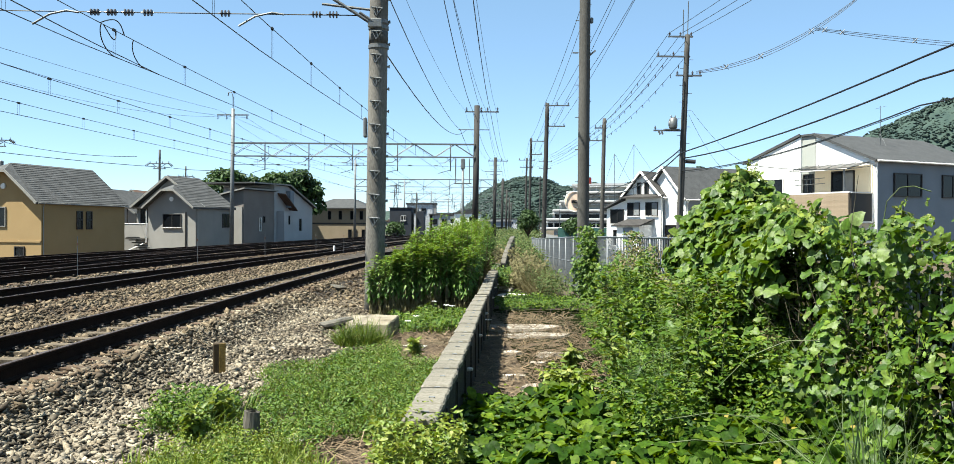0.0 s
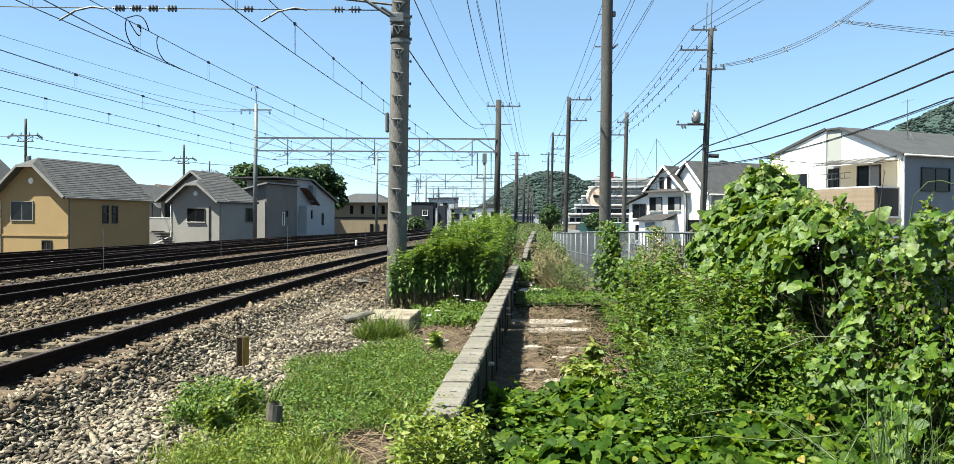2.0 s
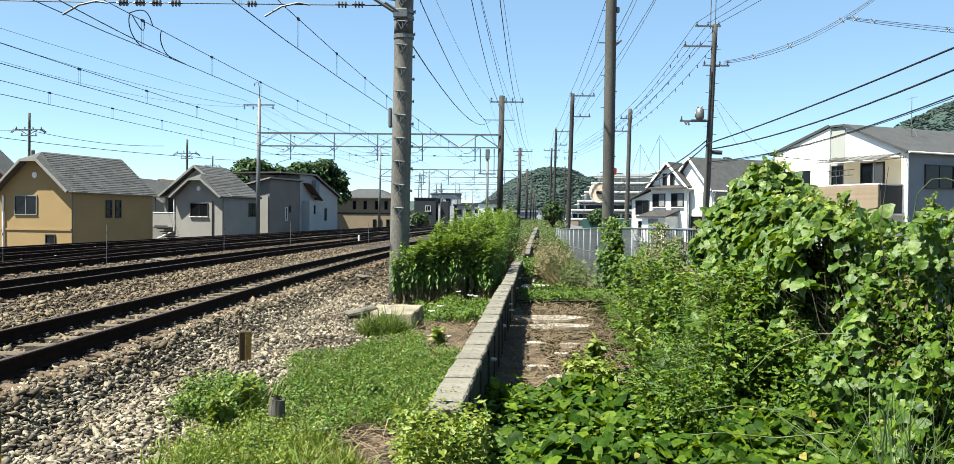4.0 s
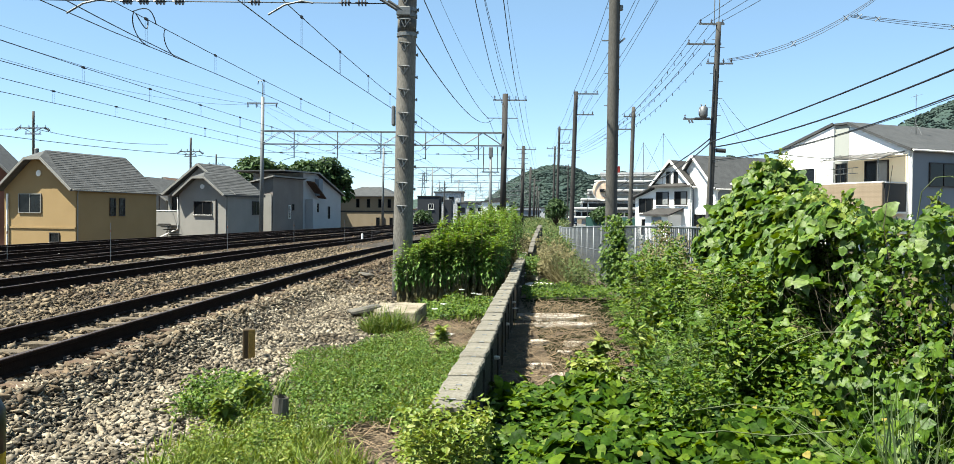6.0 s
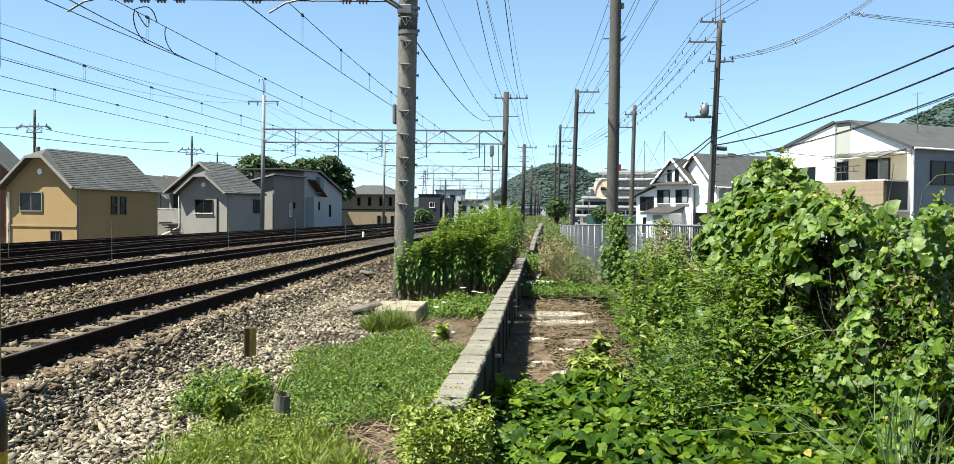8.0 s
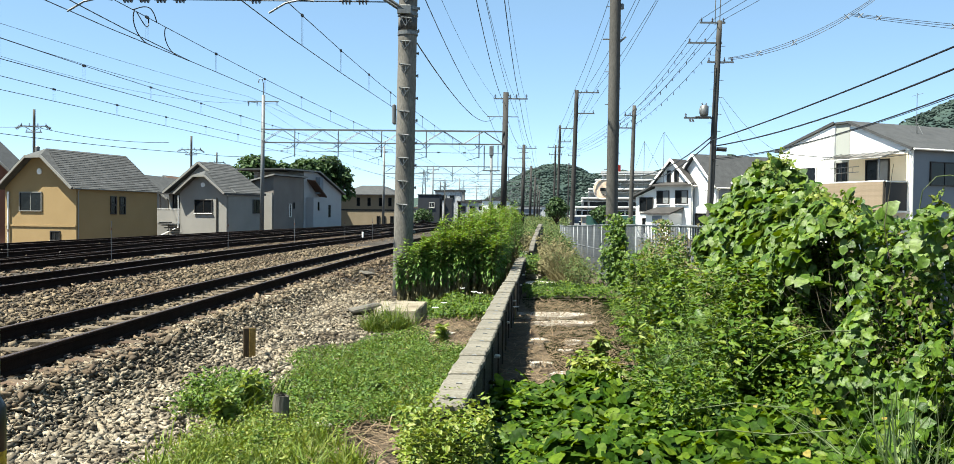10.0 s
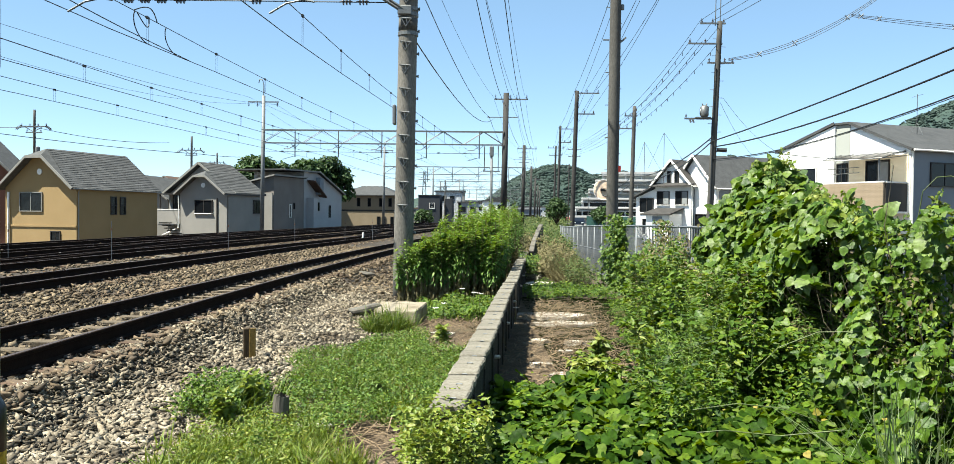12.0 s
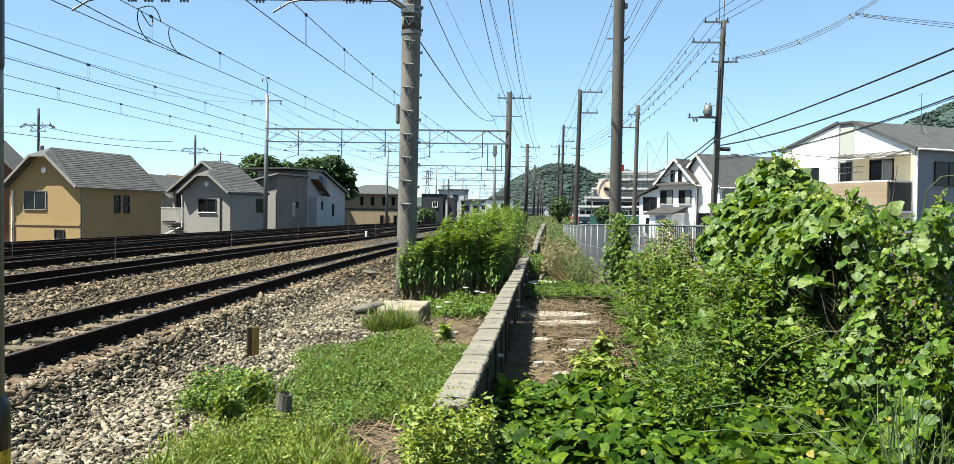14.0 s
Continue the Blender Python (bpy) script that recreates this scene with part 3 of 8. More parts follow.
def build_road():
    g = Geo()
    ys = [-20 + 4 * i for i in range(40)] + [150 + 20 * i for i in range(20)]
    prof = [(4.3, 0.02), (4.35, 0.045), (9.7, 0.045), (9.75, 0.02)]
    vs = [(shift(y) * 1.0 + u, y, z) for y in ys for u, z in prof]
    fs = [(j * 4 + i, j * 4 + i + 1, j * 4 + 5 + i, j * 4 + 4 + i) for j in range(len(ys) - 1) for i in range(3)]
    tagged(part("road", g.add(vs, fs), ASPHALT), "grey asphalt road running beside the fence", "road", kind="structure")
    g = Geo()
    vs = [(shift(y) + u, y, z) for y in ys for u, z in ((4.12, -0.02), (4.12, 0.15), (4.27, 0.15), (4.29, 0.02))]
    tagged(part("kerb", g.add(vs, [(j * 4 + i, j * 4 + i + 1, j * 4 + 5 + i, j * 4 + 4 + i) for j in range(len(ys) - 1) for i in range(3)]), CONC), "concrete kerb along the road", "kerb", kind="structure")


# ---- low block wall ----
def wall_x(y):
    return -0.555 + 0.0733 * y


def build_wall():
    w = thing("low_wall", "low weathered concrete block wall with a stepped top", "wall", kind="structure")
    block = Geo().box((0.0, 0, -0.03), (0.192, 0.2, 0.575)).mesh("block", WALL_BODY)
    caps = []
    for k in range(4):
        g = Geo().box((-0.004 + 0.003 * (k - 1), 0, 0.283), (0.216, 0.192 + 0.003 * (k % 2), 0.056), chamfer=0.012)
        g.v = [(x + 0.006 * noise.noise((x * 19, y * 17, z * 23 + k * 5)), y, z + 0.007 * noise.noise((x * 21 + k, y * 23, z * 11))) for x, y, z in g.v]
        caps.append(g.mesh("cap", WALL_CONC))
    staple = Geo().tube([(-0.02, 0, 0.305), (-0.017, 0, 0.318), (0.017, 0, 0.318), (0.02, 0, 0.305)], 0.005, 5).mesh("staple", STEEL_DARK)
    lug = Geo().box((0, 0, 0), (0.07, 0.07, 0.03), chamfer=0.008).mesh("lug", CONC_PALE)
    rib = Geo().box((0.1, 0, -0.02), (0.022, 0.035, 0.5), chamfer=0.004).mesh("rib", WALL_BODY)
    y, k = 5.15, 0
    turn = Matrix.Rotation(-math.atan(0.0733), 4, "Z")
    while y < 27.6:
        seg = 0 if y < 14.3 else 1 if y < 21.3 else 2
        top = (0.6, 0.615 + 0.006 * (y - 14.3), 0.5 + 0.012 * (y - 21.3))[seg]
        if 21.2 < y < 21.9 or 14.3 < y < 14.5:
            y += 0.2
            continue
        dx = 0.006 * math.sin(y * 0.9) + (0.0, 0.02, -0.015)[seg]
        m = Matrix.Translation((wall_x(y) + dx, y, top - 0.31 + 0.005 * ((k * 7) % 4))) @ turn @ Matrix.Rotation(0.008 * ((k * 3) % 5 - 2), 4, "X") @ Matrix.Rotation(0.006 * ((k * 11) % 5 - 2), 4, "Z")
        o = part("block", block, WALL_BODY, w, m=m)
        part("cap", caps[(k * 5 + k // 3) % 4], WALL_CONC, o, "pale concrete top")
        if k % 2 == 0 and y < 18:
            part("staple", staple, STEEL_DARK, o, "rusted steel staple", m=Matrix.Translation((0.012, 0.096, 0)))
        if k % 5 == 3:
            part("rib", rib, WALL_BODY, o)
        if k % 13 == 2 and y < 25:
            part("lug", lug, CONC_PALE, o, "pale mortar lug", m=Matrix.Translation((0.115, 0.05, 0.08)))
        y += 0.2
        k += 1
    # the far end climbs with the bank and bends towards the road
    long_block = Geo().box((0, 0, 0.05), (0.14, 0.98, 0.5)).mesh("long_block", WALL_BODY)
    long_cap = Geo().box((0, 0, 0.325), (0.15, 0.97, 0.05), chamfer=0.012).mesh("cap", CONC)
    for i in range(6):
        f = i / 5
        m = Matrix.Translation((1.55 + 0.62 * f ** 1.1, 25.6 + 5.4 * f, 0.42 + 0.62 * f)) @ Matrix.Rotation(-0.1 - 0.05 * f, 4, "Z") @ Matrix.Rotation(0.115, 4, "X")
        part("cap", long_cap, CONC, part("long_block", long_block, WALL_BODY, w, m=m), "pale concrete top")


# ---- mesh fence along the road ----
FX = 3.3


def fence_x(y):
    return FX + (shift(y) - shift(17)) * (1 if y > 17 else 0) * 0.55


def fence_top(y):
    return float(np.interp(y, [5, 12, 18, 24, 40], [1.65, 1.61, 1.56, 1.49, 1.24]))


def build_fence():
    f = thing("mesh_fence", "galvanised grey roadside fence with posts and vertical bars", "fence")
    pg = Geo()
    pg.tube([(0, 0, -0.3), (0, 0, 1.6)], 0.024, 8)
    pg.tube([(0, 0, 1.6), (0, 0, 1.63)], [0.034, 0.012], 8)
    post = pg.mesh("post", FENCE_M, True)
    bar = Geo().tube([(0, 0, 0.08), (0, 0, 1.5)], 0.009, 5).mesh("bar", FENCE_M)
    y = 4.0
    while y < 46:
        part("post", post, FENCE_M, f, m=Matrix.Translation((fence_x(y), y, fence_top(y) - 1.6)))
        y += 2.0
    for z in (0.0, -0.7, -1.38):
        part("rail", Geo().tube([(fence_x(v), v, fence_top(v) + z) for v in np.arange(4, 46, 1.0)], 0.022 if z == 0 else 0.014, 6), FENCE_M, f)
    y, k = 4.2, 0
    while y < 44 and k < 290:
        part("bar", bar, FENCE_M, f, m=Matrix.Translation((fence_x(y), y, fence_top(y) - 1.5)))
        y += 0.14
        k += 1


# ---- poles ----
def pole_shaft(parent, h, r0, r1, material, lean=(0, 0), z0=-0.3):
    n = 12
    return part("shaft", Geo().tube([(lean[0] * i / n, lean[1] * i / n, z0 + (h - z0) * i / n) for i in range(n + 1)], [r0 + (r1 - r0) * i / n for i in range(n + 1)], 20), material, parent, smooth=True)


def insulator(g, p, d=(0, 0, 1), n=3, r=0.06, step=0.07):
    p, d = Vector(p), Vector(d)
    g.tube([p, p + d * (n * step + 0.06)], 0.018, 6)
    for i in range(n):
        q = p + d * (0.04 + i * step)
        g.tube([q, q + d * 0.02, q + d * 0.035], [r, r, 0.025], 10)


def step_bracket():
    """A folding foot-rest: a small steel triangle on the face of the pole."""
    g = Geo()
    pts = [(-0.1, 0, 0.05), (0.1, 0, 0.05), (0.0, 0, -0.12), (-0.1, 0, 0.05)]
    for a, b in zip(pts, pts[1:]):
        g.tube([a, b], 0.011, 5)
    g.box((0, 0.02, 0.05), (0.24, 0.035, 0.035)).tube([(0, -0.02, 0.05), (0.03, -0.02, -0.06)], 0.01, 5)
    return g


MP = (-1.65, 17.8)


def build_main_pole():
    t = thing("catenary_pole", "tall thick grey concrete railway pole with foot brackets", "railway pole", Matrix.Translation((*MP, 0)))
    pole_shaft(t, 9.5, 0.21, 0.185, POLE_CONC, (0.12, 0))
    sb = step_bracket().mesh("foot_bracket", STEEL)
    for i in range(12):
        z = 1.9 + 0.485 * i
        if 4.0 < z < 4.2:
            continue
        part("foot_bracket", sb, STEEL, t, "steel triangular foot bracket", m=Matrix.Translation((0.012 * z - 0.02, -0.225, z)) @ Matrix.Rotation(0.06, 4, "Y"))
    bolt = Geo().tube([(0.17, 0, 0), (0.25, 0, 0)], 0.02, 6).tube([(0.235, 0, 0), (0.26, 0, 0)], 0.036, 6).mesh("step_bolt", STEEL_DARK)
    for i in range(13):
        part("step_bolt", bolt, STEEL_DARK, t, m=Matrix.Translation((0.012 * i * 0.47, 0, 0.9 + 0.47 * i)))
    part("paint_band", Geo().tube([(0.07, 0, 5.6), (0.075, 0, 5.86)], 0.2, 20), POLE_DARK, t, "dark painted band", True)
    for z in (5.9, 6.02, 5.5):
        part("band", Geo().tube([(0.075, 0, z), (0.075, 0, z + 0.07)], 0.215, 20), STEEL, t, "galvanised clamp band")
    part("cable_box", Geo().box((-0.2, 0.02, 3.85), (0.07, 0.2, 0.42), chamfer=0.02), STEEL_DARK, t, "dark grey cable box")
    arm = Geo()
    arm.tube([(0.0, -0.05, 5.98), (-0.9, -0.05, 6.55), (-2.2, -0.05, 7.3)], 0.035, 8)
    arm.tube([(0.0, -0.05, 6.3), (-1.1, -0.05, 6.42)], 0.028, 8).box((0.02, -0.2, 6.0), (0.3, 0.08, 0.2), chamfer=0.02)
    arm.tube([(0.1, -0.2, 5.95), (-0.3, -0.25, 6.2)], 0.03, 6)
    part("bracket_arm", arm, STEEL, t)
    part("span_wire", Geo().tube([(-0.2, 0, 6.2), (-7, 0, 6.22), (-9.8, 0, 6.25)], 0.012, 6), WIRE, t)
    for x in (-0.9, -1.25, -3.15, -4.75, -5.15, -5.5, -5.85):
        ig = Geo()
        insulator(ig, (x + 0.15, 0, 6.21), (-1, 0, 0), 3, 0.07, 0.07)
        part("insulator", ig, PORCELAIN, t, "brown ribbed strain insulator")


def portal(y, first):
    """Two posts with a light lattice beam over the tracks."""
    xr, xl = 1.77 + shift(y) - shift(68), -17.7 + shift(y) - shift(68)
    t = thing("catenary_portal", "lattice beam on two posts across the railway tracks", "catenary portal", group="railway portals")
    part("post", Geo().tube([(xr, y, -0.3), (xr + 0.15, y, 11.6)], [0.26, 0.22], 16), POLE_TAR, t, "dark concrete post", True)
    part("post", Geo().tube([(xl, y, -0.3), (xl + 0.1, y, 11.2)], [0.18, 0.14], 12), STEEL_DARK, t, "slim grey post", True)
    b = Geo()
    zt, zb = 8.46, 7.42
    for dy in (-0.25, 0.25):
        b.box(((xl + xr) / 2, y + dy, zt), (xr - xl, 0.08, 0.085))
        b.box(((xl + xr) / 2, y + dy, zb), (xr - xl, 0.06, 0.065))
        n = 12
        for i in range(n):
            a = xl + (xr - xl) * i / n
            c = xl + (xr - xl) * (i + 1) / n
            b.tube([(a, y + dy, zt if i % 2 else zb), (c, y + dy, zb if i % 2 else zt)], 0.024, 5)
    part("lattice_beam", b, STEEL_DARK, t)
    for i, u in enumerate(TRACKS):
        h = Geo()
        x = u + shift(y) + 1.0
        h.tube([(x, y, zt), (x, y, 6.3)], 0.045, 6).tube([(x, y, 7.3), (x - 0.45, y, 6.97), (x - 0.9, y, 6.95)], 0.03, 6).tube([(x, y, 6.4), (x - 1.0, y, 6.1)], 0.022, 5)
        h.tube([(x - 0.35, y, zb), (x, y, 7.0), (x + 0.35, y, zb)], 0.03, 5)
        part("hanger", h, STEEL_DARK, t, "steel wire hanger")
    part("cross_span", Geo().tube([(xl, y, 6.75), (xr, y, 6.7)], 0.016, 5), WIRE, t)
    for i in range(9):
        ig = Geo()
        insulator(ig, (xl + 1.5 + 2.1 * i, y, 6.74), (1, 0, 0), 3, 0.08, 0.07)
        part("insulator", ig, PORCELAIN, t)
    for c, s in (((xr + 0.55, y, 11.1), (2.7, 0.1, 0.1)), ((xr - 0.1, y, 9.65), (2.5, 0.06, 0.06)), ((xl + 0.08, y, 10.7), (2.5, 0.1, 0.09))):
        part("crossarm", Geo().box(c, s), STEEL_DARK, t)
    for x, z, d in ((xr - 0.7, 11.14, 1), (xr + 0.5, 11.14, 1), (xr + 1.0, 11.14, 1), (xr + 1.8, 11.14, 1), (xl - 1.1, 10.65, -1), (xl - 0.4, 10.65, -1), (xl + 1.2, 10.65, -1)):
        ig = Geo()
        insulator(ig, (x, y, z), (0, 0, d), 3, 0.085, 0.09)
        part("insulator", ig, PORCELAIN, t)
    if first:
        part("lightning_rod", Geo().tube([(xl + 0.1, y, 11.1), (xl + 0.1, y, 12.1), (xl, y, 12.5), (xl - 0.25, y, 12.5), (xl - 0.3, y, 12.2)], 0.04, 6), STEEL, t)


def utility_pole(x, y, h, r0, r1, lean, material, arms, label, extra=None):
    """arms: rows of height, from, to, count of insulators."""
    t = thing("utility_pole", label, "utility pole", Matrix.Translation((x, y, 0)), group="roadside poles")
    pole_shaft(t, h, r0, r1, material, lean)
    for z, a, b, n in arms:
        ox, oy = lean[0] * z / h, lean[1] * z / h
        part("crossarm", Geo().box((ox + (a + b) / 2, oy - 0.05, z), (b - a, 0.075, 0.075)), STEEL, t)
        for i in range(n):
            g = Geo()
            insulator(g, (ox + a + 0.08 + (b - a - 0.16) * i / max(1, n - 1), oy - 0.05, z + 0.03), (0, 0, 1), 2, 0.055, 0.07)
            part("insulator", g, PORCELAIN, t)
    if extra:
        extra(t)
    return t


def transformer_bits(t):
    g = Geo()
    g.tube([(-0.3, -0.2, 6.5), (-0.3, -0.2, 6.56), (-0.3, -0.2, 6.95), (-0.3, -0.2, 7.02)], [0.17, 0.2, 0.2, 0.1], 14)
    g.tube([(-0.38, -0.2, 7.0), (-0.42, -0.2, 7.12)], 0.03, 6).tube([(-0.22, -0.2, 7.0), (-0.2, -0.2, 7.12)], 0.03, 6).tube([(-0.48, -0.2, 6.6), (-0.48, -0.2, 6.85)], 0.05, 6)
    part("transformer", g, STEEL, t, "pale grey drum transformer", True)
    part("platform", Geo().box((-0.35, -0.1, 6.46), (0.7, 0.3, 0.05)), STEEL, t)
    g = Geo()
    for i in range(2):
        g.tube([(-0.98 + 0.13 * i, -0.12, 6.4), (-0.9 + 0.13 * i, -0.12, 6.22)], 0.045, 6)
    part("fuse_cutout", g, STEEL_DARK, t)
    part("lightning_rod", Geo().tube([(0.42, 0, 10.9), (0.46, 0, 12.6)], 0.022, 5).tube([(0.2, 0, 10.8), (0.22, 0, 12.2)], 0.022, 5), STEEL, t)
    bolt = Geo().tube([(0.1, -0.05, 0), (0.3, -0.05, 0)], 0.012, 4).mesh("step_bolt", STEEL)
    for i in range(22):
        part("step_bolt", bolt, STEEL, t, m=Matrix.Translation((0.04 * (1.8 + 0.4 * i), 0, 1.8 + 0.4 * i)) @ Matrix.Rotation(math.pi * (i % 2), 4, "Z"))
    part("down_cable", Geo().tube([(0.18, -0.15, 8.9), (0.12, -0.15, 6.0), (0.0, -0.16, 0.2)], 0.03, 6), WIRE, t)
    part("cable_closure", Geo().tube([(0.3, -0.2, 4.95), (0.75, -0.3, 4.92)], 0.1, 8), BLACK, t, "black cable splice closure")


def mirror_bits(t):
    g = Geo()
    c, n = Vector((-0.19, 0.3, 2.5)), Vector((-0.1, -1, 0.0)).normalized()
    g.tube([c + n * 0.03, c + n * 0.025, c - n * 0.02], [0.2, 0.275, 0.285], 28)
    part("mirror_disc", g, MIRROR_BACK, t, "round pale orange back of a traffic mirror")
    part("mirror_rim", Geo().tube([c + n * 0.034 + Vector((0.28 * math.cos(a * 0.2618), 0, 0.28 * math.sin(a * 0.2618))) for a in range(25)], 0.012, 5), TRIM, t)
    part("mirror_bracket", Geo().box((-0.2, 0.27, 2.5), (0.16, 0.06, 0.08)).tube([(-0.2, 0.3, 2.5), (0.0, 0.12, 2.5)], 0.025, 6).tube([(-0.2, 0.3, 2.35), (0.0, 0.12, 2.3)], 0.02, 6), BLACK, t)
    part("red_plate", Geo().box((0.19, -0.05, 3.08), (0.09, 0.03, 0.18), chamfer=0.01), RED, t, "small red warning plate")
    bolt = Geo().tube([(0.12, 0, 0), (0.22, 0, 0)], 0.012, 5).mesh("step_bolt", STEEL)
    for i in range(15):
        part("step_bolt", bolt, STEEL, t, m=Matrix.Translation((0, 0, 2.6 + 0.45 * i)) @ Matrix.Rotation(math.pi * (i % 2), 4, "Z"))
    part("bracket", Geo().box((0, 0, 0), (0.34, 0.05, 0.05), m=Matrix.Translation((0.2, -0.05, 6.6)) @ Matrix.Rotation(-0.7, 4, "Y")), STEEL_DARK, t)
    part("bracket", Geo().box((-0.22, 0, 6.65), (0.16, 0.05, 0.03)), STEEL_DARK, t)
    part("switch_box", Geo().box((0.22, -0.02, 7.55), (0.1, 0.1, 0.16), chamfer=0.02), STEEL_DARK, t)


def strain_bits(t, h, a):
    """Slanting strain insulators and a small drum below the crossarm."""
    for s in (-1, 1):
        g = Geo()
        insulator(g, (s * a * 0.9, -0.05, h - 1.2), (s * 0.8, 0, -0.5), 4, 0.11, 0.13)
        part("strain_insulator", g, STEEL_DARK, t)
        part("brace", Geo().tube([(s * a * 0.7, -0.05, h - 1.25), (0, -0.05, h - 1.65)], 0.03, 5), STEEL_DARK, t)
    part("drum", Geo().tube([(0.28, 0, h - 3.4), (0.28, 0, h - 2.8), (0.28, 0, h - 2.74)], [0.17, 0.17, 0.1], 10), STEEL_DARK, t, "small grey drum")


def build_poles():
    build_main_pole()
    for i, y in enumerate((68, 118, 168, 218, 270, 325)):
        portal(y, i == 0)
    utility_pole(3.63, 23.5, 11.5, 0.17, 0.145, (0.06, 0), POLE_DARK, [(10.6, -0.9, 0.9, 4), (9.8, -0.9, 0.9, 4)], "thick dark concrete utility pole behind the vine-grown fence", mirror_bits)
    utility_pole(5.9, 55, 9.9, 0.165, 0.13, (0.25, 0), POLE_TAR, [(9.75, -0.15, 1.45, 3), (8.4, -0.15, 1.2, 3)], "tall dark utility pole with two one-sided crossarms")
    utility_pole(7.4, 82, 10.5, 0.14, 0.11, (0.2, 0), POLE_TAR, [(10.2, -0.15, 1.4, 3), (8.9, -0.15, 1.1, 3)], "far utility pole with one-sided crossarms")
    utility_pole(9.0, 105, 10.5, 0.15, 0.11, (0.2, 0), POLE_TAR, [(10.2, -1.0, 1.0, 4), (9.3, -0.8, 0.8, 3)], "far utility pole with double crossarms")
    utility_pole(13.6, 125, 12, 0.15, 0.11, (0.1, 0), POLE_TAR, [(11.6, -1.0, 1.0, 4), (10.6, -0.9, 0.9, 4)], "far utility pole above the road")
    utility_pole(17.0, 165, 12, 0.16, 0.12, (0.1, 0), POLE_TAR, [(11.6, -1.1, 1.1, 4), (10.5, -1.1, 1.1, 4)], "distant utility pole with crossarms")
    utility_pole(10.75, 40, 11.0, 0.17, 0.12, (0.42, 0), POLE_DARK, [(10.9, -0.95, 0.25, 3), (9.95, -1.45, 0.15, 3), (9.05, -0.5, 0.75, 4), (6.42, -1.45, -0.1, 1)], "leaning grey utility pole with transformer and crossarms", transformer_bits)
    utility_pole(10.6, 60, 9.6, 0.17, 0.13, (0.2, 0), POLE_DARK, [(8.9, -0.7, 0.2, 3), (8.0, -1.1, 0.1, 3)], "grey utility pole in front of the white houses")
    # poles over the houses west of the line
    for x, y, h, a in ((-33.5, 63, 9.3, 1.0), (-26.2, 76, 8.6, 0.9), (-33, 105, 9.2, 0.9), (-38.5, 105, 6.0, 0.5), (-6.5, 150, 8, 0.6), (-9, 185, 9, 0.7)):
        utility_pole(x, y, h, 0.12, 0.09, (0.05, 0), POLE_DARK, [(h - 1.25, -a, a, 4), (h - 1.7, -a * 0.6, a * 0.6, 2)], "utility pole rising behind the houses", lambda t, h=h, a=a: strain_bits(t, h, a))
    # signal mast between the tracks and the weeds
    t = thing("signal_mast", "slim steel railway mast with a twin cage head", "signal mast", Matrix.Translation((0.75, 64, 0)))
    part("mast", Geo().tube([(0, 0, -0.3), (0, 0, 6.7)], 0.1, 10), STEEL_DARK, t, smooth=True)
    part("cage", Geo().tube([(-0.55, 0, 7.0), (-0.55, 0, 5.1), (0.5, 0, 5.1), (0.5, 0, 7.0)], 0.05, 6).box((0, 0, 6.6), (0.32, 0.3, 0.8), chamfer=0.05).box((0, 0, 5.1), (1.3, 0.2, 0.08)), STEEL_DARK, t)
    # small white markers and slender pipes beside the siding rails
    for x, y, h in ((-11.2, 25.5, 1.25), (-9.6, 32, 1.3), (-8.4, 38, 1.3), (-13.5, 24, 1.2), (-7.1, 44, 1.3), (-6.3, 49, 1.3)):
        t = thing("marker_rod", "thin pale marker rod standing between the tracks", "marker rod", Matrix.Translation((x, y, 0.2)), group="marker rods")
        part("rod", Geo().tube([(0, 0, -0.1), (0, 0, h)], 0.009, 5), STEEL_DARK, t)
        part("band", Geo().tube([(0, 0, h * 0.78), (0, 0, h * 0.84)], 0.02, 6), BROWN_WALL, t, "rust-red band")


# ---- wires ----
def wire(name, pts, r, material, label, sag=0.0, group="overhead wires", droppers=None):
    """A wire through supports, sagging between each two."""
    out = []
    for a, b in zip(pts, pts[1:]):
        a, b = Vector(a), Vector(b)
        n = 14
        for i in range(n + (b == Vector(pts[-1]))):
            s = i / n
            p = a.lerp(b, s)
            p.z -= 4 * sag * s * (1 - s)
            out.append(p)
    t = thing(name, label, "wire", group=group)
    part("cable", Geo().tube(out, r, 5), material, t)
    return t, out


